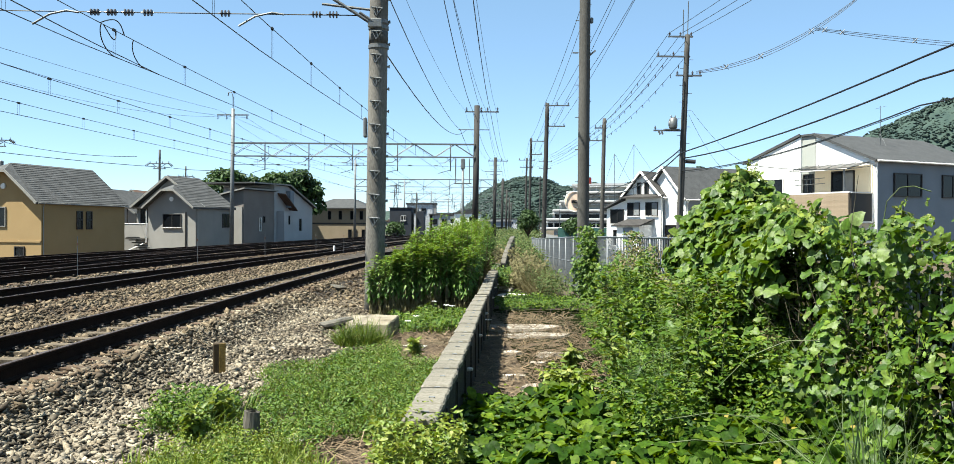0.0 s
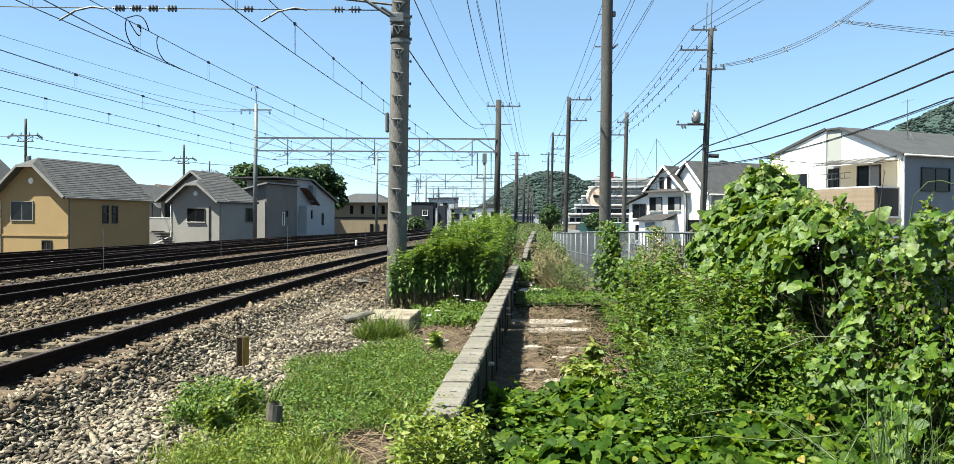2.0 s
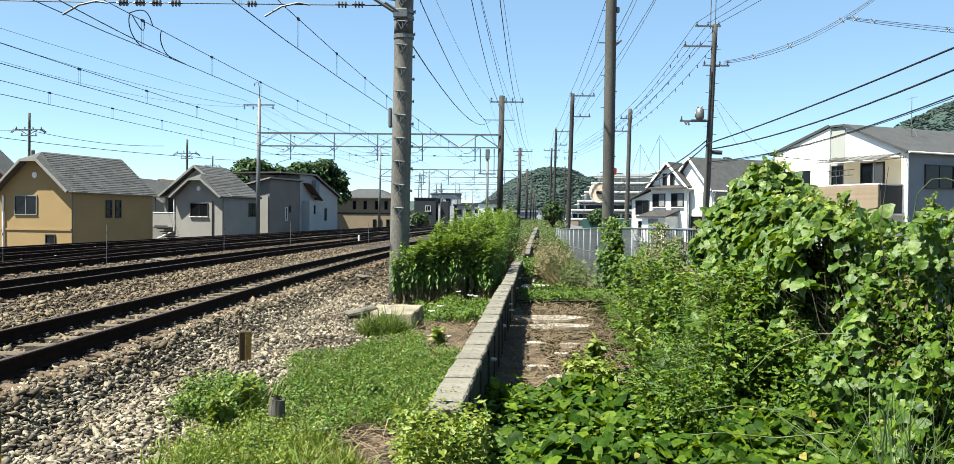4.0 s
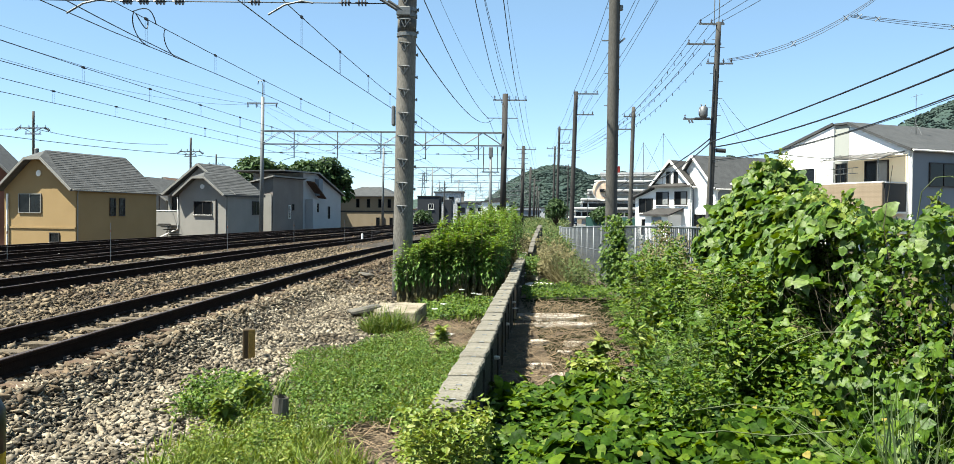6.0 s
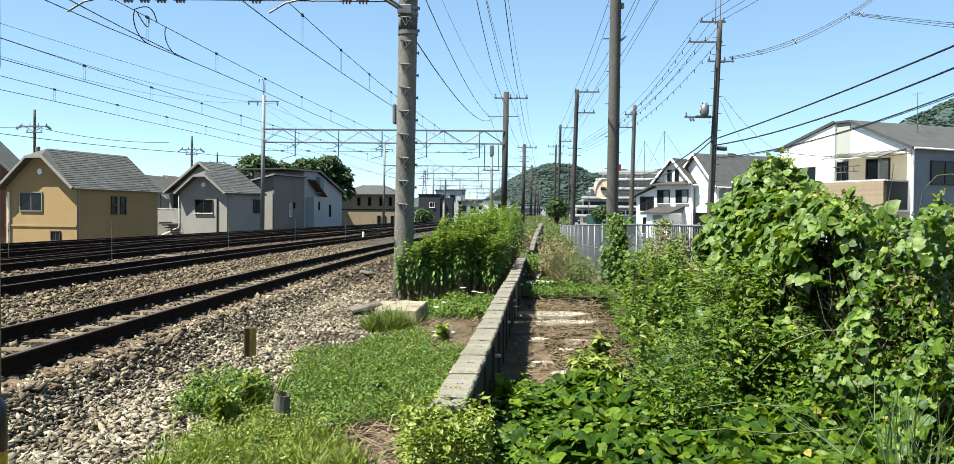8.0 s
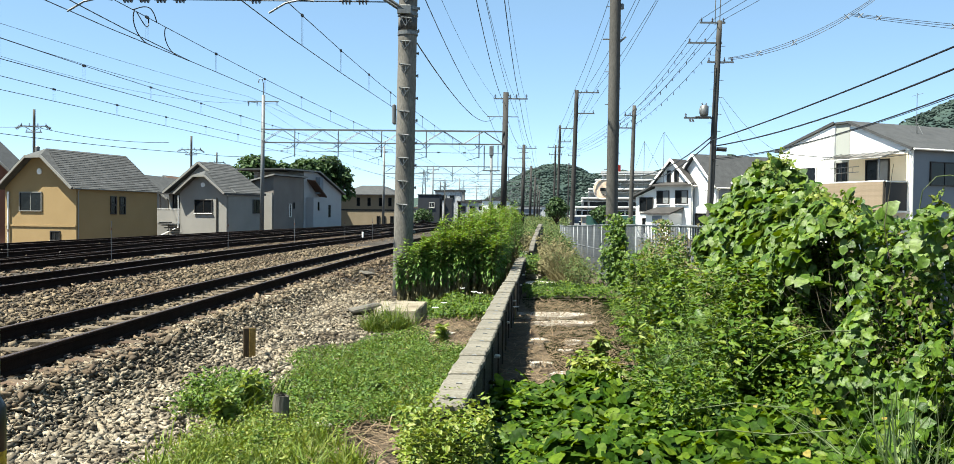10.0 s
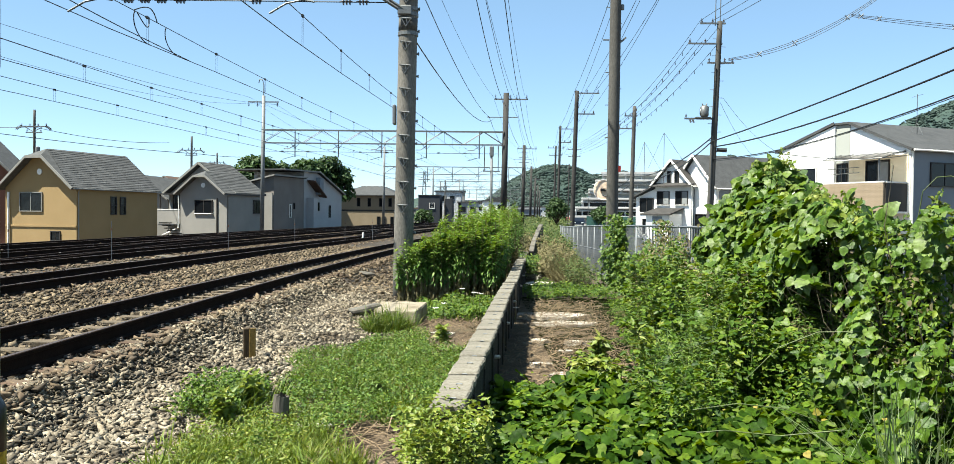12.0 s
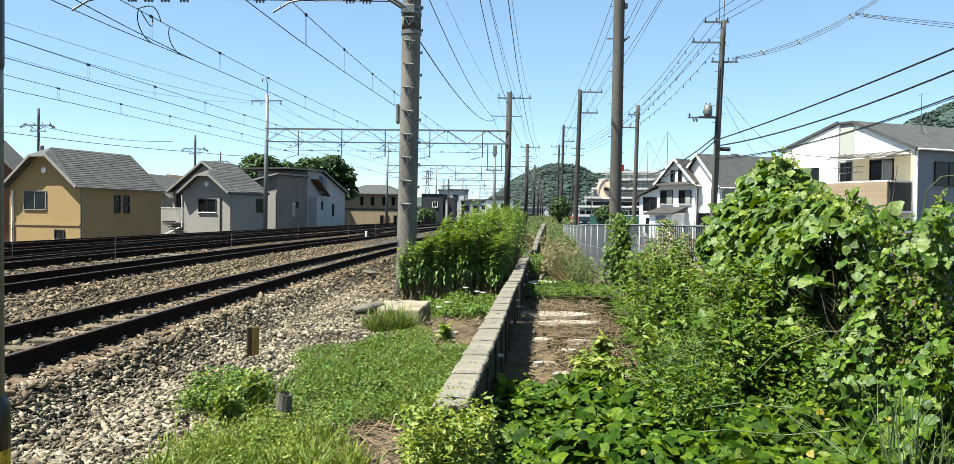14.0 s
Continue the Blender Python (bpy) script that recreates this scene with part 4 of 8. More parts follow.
def build_catenary():
    # heights of messenger and contact wire along the near span, track by track
    high = (((-34, 18, 36, 68), (6.6, 6.68, 6.78, 7.05)), ((-34, 18, 38, 68), (6.78, 6.8, 6.82, 6.95)), ((-34, 21, 36, 68), (6.0, 6.15, 6.26, 6.5)), ((-34, 27, 38, 68), (5.9, 6.09, 6.18, 6.4)))
    low = (((-34, 16, 36, 68), (5.75, 5.83, 6.27, 6.4)), ((-34, 17, 29, 68), (5.85, 6.0, 6.29, 6.4)), ((-34, 21, 30, 68), (5.4, 5.61, 5.78, 5.95)), ((-34, 27, 33, 68), (5.4, 5.64, 5.73, 5.95)))
    for k, u in enumerate(TRACKS[:4]):
        near = k < 2
        t = thing("catenary_wire", "messenger wire with droppers over a contact wire", "wire", group="overhead wires")
        runs = []
        for heights, sag in ((high[k], 0.5), (low[k], 0.0)):
            line = [Vector((u + shift(y), y, float(np.interp(y, *heights)))) for y in range(-34, 68, 6)]
            ends = [68, 118, 168, 218, 270, 325]
            for a, b in zip(ends, ends[1:]):
                line += [Vector((u + shift(y), y, heights[1][-1] - 4 * sag * f * (1 - f))) for f in (0, 0.2, 0.4, 0.6, 0.8) for y in (a + (b - a) * f,)]
            runs.append(line)
        mp, pts = runs
        part("cable", Geo().tube(mp, 0.0105, 5), WIRE, t)
        part("contact_wire", Geo().tube(pts, 0.011, 5), WIRE, t)

        def on(line, y):
            for p, q in zip(line, line[1:]):
                if p.y <= y <= q.y:
                    return p.lerp(q, (y - p.y) / (q.y - p.y))

        y = 12.0
        while y < 75:
            p, q = on(mp, y), on(pts, y)
            g = Geo()
            g.tube([(p.x, p.y - 0.07, p.z), (q.x, q.y - 0.07, q.z)], 0.0035, 4).tube([(p.x, p.y + 0.07, p.z), (q.x, q.y + 0.07, q.z)], 0.0035, 4).box((p.x, p.y, p.z), (0.05, 0.16, 0.06))
            part("dropper", g, WIRE, t)
            y += 4.6 + 0.4 * (k == 1)
        if near:
            # pull-off arm at the near support
            x, y = u + shift(17.8), 17.8
            part("steady_arm", Geo().tube([(x + 1.1, y, 6.2), (x + 0.85, y, 6.24), (x + 0.5, y, 6.16), (x + 0.15, y, 5.95)], 0.022, 6), STEEL_DARK, t)
        if k == 1:
            for y0, y1, dz in ((21.2, 22.6, 0.22), (21.4, 22.1, -0.3)):
                arc = []
                for i in range(13):
                    s = i / 12
                    p = on(mp, y0 + (y1 - y0) * s)
                    arc.append(p + Vector((0.1 * math.sin(math.pi * s), 0, dz * math.sin(math.pi * s))))
                part("jumper_loop", Geo().tube(arc, 0.014, 5), WIRE, t)
            for y0 in (21.3, 23.2):
                arc = []
                for i in range(13):
                    s = i / 12
                    e = s * s * (3 - 2 * s)
                    p = on(mp, y0 + 0.9 * s).lerp(on(pts, y0 + 0.9 * s), e)
                    arc.append(p + Vector((-0.12 * math.sin(math.pi * s), -0.2 * math.sin(math.pi * s), 0)))
                part("jumper_loop", Geo().tube(arc, 0.014, 5), WIRE, t)
        if k == 1:
            # second contact wire running in beside the first
            part("contact_wire", Geo().tube([on(pts, y) + Vector((0.75 * (1 - (y - 10) / 15), 0, 0.12 * (1 - (y - 10) / 15))) for y in np.arange(10, 25.1, 1.5)], 0.012, 5), WIRE, t)
    for x, z, sag, r, mat_ in ((-22.6, 11.1, 0.3, 0.01, WIRE_PALE), (-20.3, 10.5, 1.1, 0.01, WIRE), (-21.9, 10.6, 1.5, 0.008, WIRE_PALE)):
        wire("feeder_wire", [(x + shift(y), y, z if y > 20 else z - 1.5) for y in (-40, 18, 68, 118, 168, 218, 270)], r, mat_, "thin feeder wire along the line", sag)
    for x0, x1, z, r in ((-2.94, 0.89, 11.3, 0.008), (-1.15, 1.52, 11.3, 0.018), (-1.06, 2.6, 11.3, 0.009), (-0.16, 2.97, 11.3, 0.02), (-0.17, 3.44, 11.3, 0.009), (-2.62, 0.57, 9.65, 0.016), (-0.67, 2.87, 9.65, 0.01)):
        pts = [(x0 - 0.6, -34, z), (x0, 17.8, z - 0.1)] + [(x1 + shift(y) - shift(68), y, z) for y in (68, 118, 168, 218, 270)]
        wire("feeder_wire", pts, r, WIRE, "dark feeder wire strung along the pole tops", 0.9)

    wire("feeder_wire", [(-1.45, 17.8, 5.45), (1.0, 68, 9.6)], 0.014, WIRE, "dark feeder wire strung from the thick pole", 0.9)


def build_power_lines():
    lab = "black power line between roadside poles"
    for x0, dx in ((4.46, -0.1), (5.63, 0.6), (6.5, 1.25)):
        wire("power_line", [(x0 - 1.2, 0, 11.2), (x0, 23.5, 10.75), (6.1 + dx, 55, 9.9), (7.5 + dx, 82, 10.3), (9.0 + dx, 105, 10.3), (13.3 + dx, 165, 11)], 0.011, WIRE, lab, 0.35)
    for x0, dx in ((4.4, -0.1), (5.3, 0.5), (6.0, 1.0)):
        wire("power_line", [(x0, 23.5, 9.9), (6.0 + dx, 55, 8.55), (7.5 + dx, 82, 9.0), (9.0 + dx, 105, 9.4)], 0.009, WIRE, lab, 0.3)
    for dx in (-0.9, -0.3, 0.2):
        wire("power_line", [(16.0 + dx * 2, 8, 12.6), (11.15 + dx, 40, 11.05), (10.8 + dx * 0.8, 60, 9.1), (13.6 + dx, 125, 11.8)], 0.012, WIRE, lab, 0.3)
    for dx in (-1.4, -0.8, 0.0):
        t, pts = wire("power_line", [(11.15 + dx, 40, 10.05), (10.7 + dx * 0.8, 60, 8.15), (13.6 + dx, 125, 10.8)], 0.012, WIRE, lab, 0.35)
        for p in pts[1:14]:
            part("spacer", Geo().tube([p, p + Vector((0.02, 0, -0.16))], 0.02, 5), WIRE, t)
    # heavy cables coming over the road
    far = "thick black telephone cable crossing above the road"
    wire("telephone_cable", [(10.8, 39.9, 5.33), (12.35, 22, 6.28), (13.2, 8, 7.4)], 0.03, BLACK, far, 0.1)
    wire("telephone_cable", [(11.0, 39.9, 5.1), (12.35, 22, 5.7), (13.2, 8, 6.8)], 0.03, BLACK, far, 0.27)
    wire("telephone_cable", [(10.9, 39.9, 4.5), (12.35, 22, 5.03), (13.2, 8, 6.0)], 0.022, BLACK, far, 0.33)
    wire("telephone_cable", [(12.35, 22, 4.98), (10.9, 39.9, 4.42)], 0.012, BLACK, far, 0.3)
    wire("telephone_cable", [(10.8, 39.9, 5.5), (10.7, 60, 4.6), (11.2, 82, 4.4)], 0.03, BLACK, far, 0.5)
    wire("telephone_cable", [(10.8, 39.9, 5.3), (10.7, 60, 4.2), (11.2, 82, 4.1)], 0.03, BLACK, far, 0.6)
    wire("telephone_cable", [(11.4, 33.6, 4.38), (22.8, 44.95, 5.2)], 0.016, BLACK, far, 0.25)
    lab = "triplex cable with cross-shaped spacers"
    for a, b, sag, at_s in (((11.6, 40, 9.2), (19.5, 40, 12.9), 0.7, (0.18, 0.39, 0.7)), ((17.3, 39.9, 11.3), (28, 39.9, 10.4), 0.12, (0.04, 0.12, 0.45))):
        t = thing("triplex_cable", lab, "cable", group="overhead wires")
        for o in (-0.1, 0.08, 0.22):
            pts = [Vector(a).lerp(Vector(b), i / 14) + Vector((0, 0, -sag * 4 * (i / 14) * (1 - i / 14) + o * (0.3 + 1.4 * (i / 14) * (1 - i / 14)))) for i in range(15)]
            part("conductor", Geo().tube(pts, 0.013, 5), WIRE_PALE, t)
        for s in at_s:
            p = Vector(a).lerp(Vector(b), s) + Vector((0, -0.05, -4 * sag * s * (1 - s) + 0.03))
            part("spacer", Geo().tube([p + Vector((-0.12, 0, -0.12)), p + Vector((0.12, 0, 0.12))], 0.022, 5).tube([p + Vector((-0.12, 0, 0.12)), p + Vector((0.12, 0, -0.12))], 0.018, 5), STEEL_DARK, t)
    # lines over the houses west of the railway
    over = "power line over the house roofs"
    wire("power_line", [(-60, 58, 8.2), (-33.4, 63, 8.0), (-28.2, 76, 8.0)], 0.02, WIRE_PALE, over, 0.35)
    wire("power_line", [(-60, 54, 7.9), (-35.0, 60, 7.3), (-26.8, 80, 7.3), (-24, 92, 7.9), (-24, 140, 8.0)], 0.024, WIRE, over, 0.15)
    for a, b in (((11.24, 40, 7.2), (19.5, 60, 5.95)), ((11.38, 40, 7.4), (17.33, 49, 5.48))):
        wire("service_wire", [a, b], 0.008, WIRE_PALE, "thin service wire running down to a house", 0.35)


build_road()
build_wall()
build_fence()
build_poles()
build_catenary()
build_power_lines()


# ---- houses ----
def slab(g, pts, t):
    """A plate over the polygon pts, t thick downwards."""
    k = len(pts)
    vs = [Vector(p) for p in pts] + [Vector(p) - Vector((0, 0, t)) for p in pts]
    return g.add(vs, [tuple(range(k)), tuple(range(2 * k - 1, k - 1, -1))] + [((i + 1) % k, i, k + i, k + (i + 1) % k) for i in range(k)])


def beam(g, a, b, w, h):
    a, b = Vector(a), Vector(b)
    d = b - a
    m = Matrix.Translation((a + b) / 2) @ d.to_track_quat("Y", "Z").to_matrix().to_4x4()
    return g.box((0, 0, 0), (w, d.length, h), m=m)


def window(parent, x, z, w, h, face="front", at=0.0, frame=None, sill=True, panes=2, curtain=False):
    """Window with frame, panes and sill on the front (y = at) or side (x = at) of a house."""
    if face == "front":
        m = Matrix.Translation((x, at, z))
    else:
        m = Matrix.Translation((at, x, z)) @ Matrix.Rotation(math.pi / 2, 4, "Z")
    fr = frame or DARK_TRIM
    g = Geo()
    t = 0.06
    for s in (-1, 1):
        g.box((s * (w / 2), -0.03, 0), (t, 0.1, h + t))
        g.box((0, -0.03, s * h / 2), (w - t, 0.1, t))
    for i in range(1, panes):
        g.box((-w / 2 + w * i / panes, -0.02, 0), (0.045, 0.07, h - t))
    o = part("window", g, fr, parent, m=m)
    for i in range(panes):
        part("pane", Geo().box((-w / 2 + w * (i + 0.5) / panes, -0.014 - 0.012 * (i % 2), 0), (w / panes - 0.04, 0.02, h - 0.05)), CURTAIN if curtain and i % 2 else GLASS, o)
    if sill:
        part("sill", Geo().box((0, -0.07, -h / 2 - 0.06), (w + 0.16, 0.14, 0.05), chamfer=0.01), TRIM, o)
    return o


def courses(g, a, b, c, d, rows, cols, seed):
    """Overlapping shingle strips over the roof face a-b (eave) to d-c (ridge)."""
    rng = random.Random(seed)
    a, b, c, d = (Vector(p) for p in (a, b, c, d))
    n = (b - a).cross(d - a).normalized()
    if n.z < 0:
        n = -n
    for r in range(rows):
        s0, s1 = r / rows, (r + 1.15) / rows
        s1 = min(s1, 1)
        cuts = [0.0]
        while cuts[-1] < 1:
            cuts.append(min(1.0, cuts[-1] + rng.uniform(0.5, 1.5) / cols))
        for u0, u1 in zip(cuts, cuts[1:]):
            q = [a.lerp(d, s).lerp(b.lerp(c, s), u) for s, u in ((s0, u0), (s0, u1), (s1, u1), (s1, u0))]
            lift = [n * 0.03, n * 0.03, n * 0.008, n * 0.008]
            top = [p + l for p, l in zip(q, lift)]
            g.add(top + [q[0], q[1]], [(0, 1, 2, 3), (4, 5, 1, 0)])


def gable_house(name, label, corner, ang, w, d, base, eave, ridge, clip, wall, side_wall, roof, trim=None, over=0.6, side=0.18, rows=14, cols=9, seed=1, group="", gutter=True):
    """Ridge runs back from the front gable; origin at the front right corner, front to -x, depth to +y."""
    t = thing(name, label, "house", Matrix.Translation((corner[0], corner[1], 0)) @ Matrix.Rotation(-radians(ang), 4, "Z"), group)
    trim = trim or BARGE
    pitch = (ridge - eave) / (w / 2)
    zc = ridge - pitch * clip / 2
    poly = [(-w, base), (0, base), (0, eave), (-w / 2 + clip / 2, zc), (-w / 2 - clip / 2, zc), (-w, eave)]
    part("wall", Geo().prism(poly, 0.2, Matrix.Identity(4)), wall, t)
    part("wall", Geo().prism([(-w, base), (0, base), (0, eave), (-w / 2, ridge), (-w, eave)], 0.2, Matrix.Translation((0, d - 0.2, 0))), wall, t)
    part("wall", Geo().box((-0.1, d / 2, (base + eave) / 2), (0.2, d - 0.4, eave - base)), side_wall, t)
    part("wall", Geo().box((-w + 0.1, d / 2, (base + eave) / 2), (0.2, d - 0.4, eave - base)), side_wall, t)
    e = eave - side * pitch + 0.12
    rt = ridge + 0.12
    sb = clip * 0.9
    r = Geo()
    cz = zc + 0.12
    cut = clip / 2
    slab(r, [(side, -over, e), (side, d + side, e), (-w / 2, d + side, rt), (-w / 2, sb - over, rt), (-w / 2 + cut, -over, cz)] if clip else [(side, -over, e), (side, d + side, e), (-w / 2, d + side, rt), (-w / 2, -over, rt)], 0.12)
    slab(r, [(-w - side, d + side, e), (-w - side, -over, e), (-w / 2 - cut, -over, cz), (-w / 2, sb - over, rt), (-w / 2, d + side, rt)] if clip else [(-w - side, d + side, e), (-w - side, -over, e), (-w / 2, -over, rt), (-w / 2, d + side, rt)], 0.12)
    if clip:
        slab(r, [(-w / 2 + cut, -over, cz), (-w / 2, sb - over, rt), (-w / 2 - cut, -over, cz)], 0.1)
    ro = part("roof", r, roof, t)
    if rows:
        g = Geo()
        courses(g, (side, -over, e), (side, d + side, e), (-w / 2, d + side, rt), (-w / 2, sb - over, rt), rows, cols, seed)
        part("shingles", g, roof, ro)
    g = Geo()
    beam(g, (side, -over - 0.03, e - 0.06), (-w / 2 + cut, -over - 0.03, cz - 0.06), 0.08, 0.15)
    beam(g, (-w - side, -over - 0.03, e - 0.06), (-w / 2 - cut, -over - 0.03, cz - 0.06), 0.08, 0.15)
    if clip:
        beam(g, (-w / 2 + cut, -over - 0.03, cz - 0.08), (-w / 2 - cut, -over - 0.03, cz - 0.08), 0.08, 0.18)
    part("bargeboard", g, trim, ro)
    if gutter:
        part("gutter", Geo().tube([(side + 0.06, -over + 0.1, e - 0.06), (side + 0.06, d + side, e - 0.08)], 0.05, 8), trim, ro)
    part("downpipe", Geo().tube([(side, 0.1, e - 0.1), (0.06, 0.12, e - 0.3), (0.06, 0.12, base)], 0.035, 6), trim, t)
    return t


def round_vent(t, x, z):
    part("vent", Geo().tube([(x, -0.02, z), (x, -0.07, z)], 0.2, 20).tube([(x, -0.06, z), (x, -0.09, z)], 0.15, 20), TRIM, t, "round white gable vent")


def build_west_houses():
    a = gable_house("ochre_house", "ochre rendered house with a grey shingle gable roof", (-26.45, 55), 17.6, 5.95, 7.9, -2, 3.3, 5.8, 1.25, OCHRE, OCHRE, SHINGLE, rows=20, cols=12)
    round_vent(a, -3.0, 4.35)
    window(a, -3.75, 2.35, 1.85, 1.25, frame=BARGE, sill=False)
    window(a, -1.7, 0.1, 0.75, 0.6, frame=DARK_TRIM)
    part("string_course", Geo().box((-2.97, -0.03, 0.75), (5.9, 0.06, 0.12)), OCHRE, a)
    for y in (3.35, 4.25):
        window(a, y, 2.48, 0.5, 0.55, "side", 0.0, DARK_TRIM, False, 1)
        window(a, y, 1.86, 0.5, 0.6, "side", 0.0, DARK_TRIM, False, 1)
    part("downpipe", Geo().tube([(-5.6, -0.1, 3.0), (-5.6, -0.1, -2)], 0.07, 6), TRIM, a)
    st = Geo()
    for i in range(8):
        st.box((0.5, 8.2 + 0.3 * i, 0.95 - 0.2 * i), (0.9, 0.35, 0.08))
    part("outside_stair", st, CONC, a)

    b = gable_house("grey_house", "grey rendered house with a cross-gabled grey roof", (-21.75, 72), 17.6, 4.76, 5.4, -2, 3.4, 5.25, 1.1, GREY_WALL, GREY_WALL, SHINGLE, rows=14, cols=9, seed=2, gutter=False)
    round_vent(b, -2.35, 4.1)
    window(b, -2.3, 2.25, 1.75, 1.1, frame=DARK_TRIM)
    window(b, 4.6, 2.3, 1.2, 1.2, "side", 0.0, DARK_TRIM, False)
    g = Geo()
    slab(g, [(0.12, 1.2, 3.45), (0.12, 6.0, 3.45), (-3.75, 6.0, 6.2), (-3.75, 1.2, 6.2)], 0.15)
    slab(g, [(-7.5, 6.0, 3.5), (-7.5, 1.2, 3.5), (-3.75, 1.2, 6.2), (-3.75, 6.0, 6.2)], 0.15)
    ro = part("upper_roof", g, SHINGLE, b)
    g = Geo()
    courses(g, (0.12, 1.2, 3.47), (0.12, 6.0, 3.47), (-3.75, 6.0, 6.22), (-3.75, 1.2, 6.22), 18, 7, 5)
    part("shingles", g, SHINGLE, ro)
    part("wall", Geo().prism([(-7.2, -2), (-0.1, -2), (-0.1, 3.3), (-3.75, 5.95), (-7.2, 3.4)], 0.2, Matrix.Translation((0, 1.7, 0))), GREY_WALL, b)
    part("wall", Geo().box((-7.1, 3.8, 0.7), (0.2, 4.0, 5.4)), GREY_WALL, b)
    g = Geo()
    beam(g, (0.12, 1.15, 3.38), (-3.75, 1.15, 6.12), 0.08, 0.18)
    beam(g, (-7.5, 1.15, 3.42), (-3.75, 1.15, 6.12), 0.08, 0.18)
    part("bargeboard", g, BARGE, ro)
    bal = part("balcony", Geo().box((-6.05, 0.3, 1.35), (2.5, 0.12, 1.25)).box((-7.25, 1.0, 1.35), (0.12, 1.3, 1.25)).box((-6.05, 1.0, 0.7), (2.5, 1.4, 0.14)), GREY_WALL, b)
    part("handrail", Geo().box((-6.05, 0.3, 2.0), (2.6, 0.18, 0.06)), TRIM, bal)
    part("balcony_roof", Geo().box((-6.0, 0.9, 3.35), (2.4, 1.7, 0.08)), DARK_TRIM, b)
    part("balcony_post", Geo().box((-7.1, 0.35, 2.6), (0.08, 0.08, 1.4)), DARK_TRIM, b)
    window(b, -5.9, 2.5, 1.6, 1.6, at=1.66, frame=DARK_TRIM, sill=False)
    part("downpipe", Geo().tube([(-4.85, -0.06, 3.2), (-4.85, -0.06, 0.4), (-6.6, -0.06, -0.3)], 0.06, 6), TRIM, b)
    part("downpipe", Geo().tube([(-0.95, -0.05, 3.0), (-0.95, -0.05, -2)], 0.07, 6), DARK_TRIM, b)

    # dark house whose shaded flank shows, then a pale one behind it
    t = thing("shed_roof_house", "dark grey house with a low pitched roof", "house", Matrix.Translation((-20.2, 82, 0)) @ Matrix.Rotation(-radians(17.6), 4, "Z"))
    part("wall", Geo().prism([(-5.0, -2), (0, -2), (0, 5.35), (-5.0, 4.2)], 5.8, Matrix.Identity(4)), DARK_WALL, t)
    g = Geo()
    slab(g, [(0.3, -0.4, 5.55), (0.3, 6.1, 5.55), (-5.3, 6.1, 4.3), (-5.3, -0.4, 4.3)], 0.13)
    ro = part("roof", g, SHINGLE, t)
    g = Geo()
    beam(g, (0.32, -0.4, 5.48), (0.32, 6.1, 5.48), 0.06, 0.14)
    beam(g, (0.3, -0.42, 5.48), (-5.3, -0.42, 4.23), 0.06, 0.14)
    part("bargeboard", g, BARGE, ro)
    # no porch: a paler strip that paints sunlight on the front wall
    part("porch", Geo().box((-0.6, -0.05, 0.9), (1.0, 0.1, 5.6)), GREY_WALL, t, "wall strip lightened to stand for the sunlit front")
    window(t, 3.1, 2.0, 0.32, 1.3, "side", 0.0, TRIM, False, 1)
    window(t, 3.8, 2.5, 0.28, 0.6, "side", 0.0, DARK_TRIM, False, 1)
    m = Matrix.Translation((-18.5, 88, 0)) @ Matrix.Rotation(radians(72.4), 4, "Z")
    t = thing("pale_grey_house", "pale grey sided house with a flat-topped pitched roof", "house", m)
    part("wall", Geo().prism([(0, -2), (8.5, -2), (8.5, 4.0), (2.75, 6.1), (0, 6.1)], 6, Matrix.Identity(4)), LAV_WALL, t)
    g = Geo()
    slab(g, [(8.8, -0.35, 4.0), (8.8, 6.3, 4.0), (2.75, 6.3, 6.28), (2.75, -0.35, 6.28)], 0.13)
    slab(g, [(2.75, -0.35, 6.28), (2.75, 6.3, 6.28), (-4.5, 6.3, 6.2), (-4.5, -0.35, 6.2)], 0.13)
    ro = part("roof", g, ROOF_GREY, t)
    g = Geo()
    beam(g, (8.8, -0.38, 3.93), (2.75, -0.38, 6.21), 0.06, 0.14)
    beam(g, (2.75, -0.38, 6.21), (-4.5, -0.38, 6.13), 0.06, 0.14)
    part("bargeboard", g, BARGE, ro)
    for x, z, w, h in ((2.2, 2.3, 0.4, 0.9), (3.0, 2.5, 0.4, 0.9), (5.6, 2.0, 0.35, 1.3)):
        window(t, x, z, w, h, panes=1, sill=False)
    g = Geo()
    slab(g, [(3.2, -1.0, 3.55), (3.2, -0.02, 3.65), (0.6, -0.02, 5.3), (0.6, -1.0, 5.2)], 0.12)
    part("side_roof", g, ROOF_BROWN, t, "small brown lean-to roof")
    part("chimney_wall", Geo().box((2.8, -0.3, 4.7), (0.8, 0.5, 1.8)), COOL_WALL, t)
    part("side_wall", Geo().box((0.9, -0.45, 0.7), (0.9, 0.86, 5.4)), LAV_WALL, t)
    # low beige building with hip roof
    t = thing("beige_house", "beige house with a grey hip roof and dark bands", "house", Matrix.Translation((-13.2, 124, 0)) @ Matrix.Rotation(-radians(4), 4, "Z"))
    part("wall", Geo().box((-3.6, 5, 1.3), (8.0, 10, 6.6)), BEIGE_WALL, t)
    part("band", Geo().box((-3.6, 5, 2.3), (8.1, 10.1, 0.22)), DARK_TRIM, t)
    g = Geo()
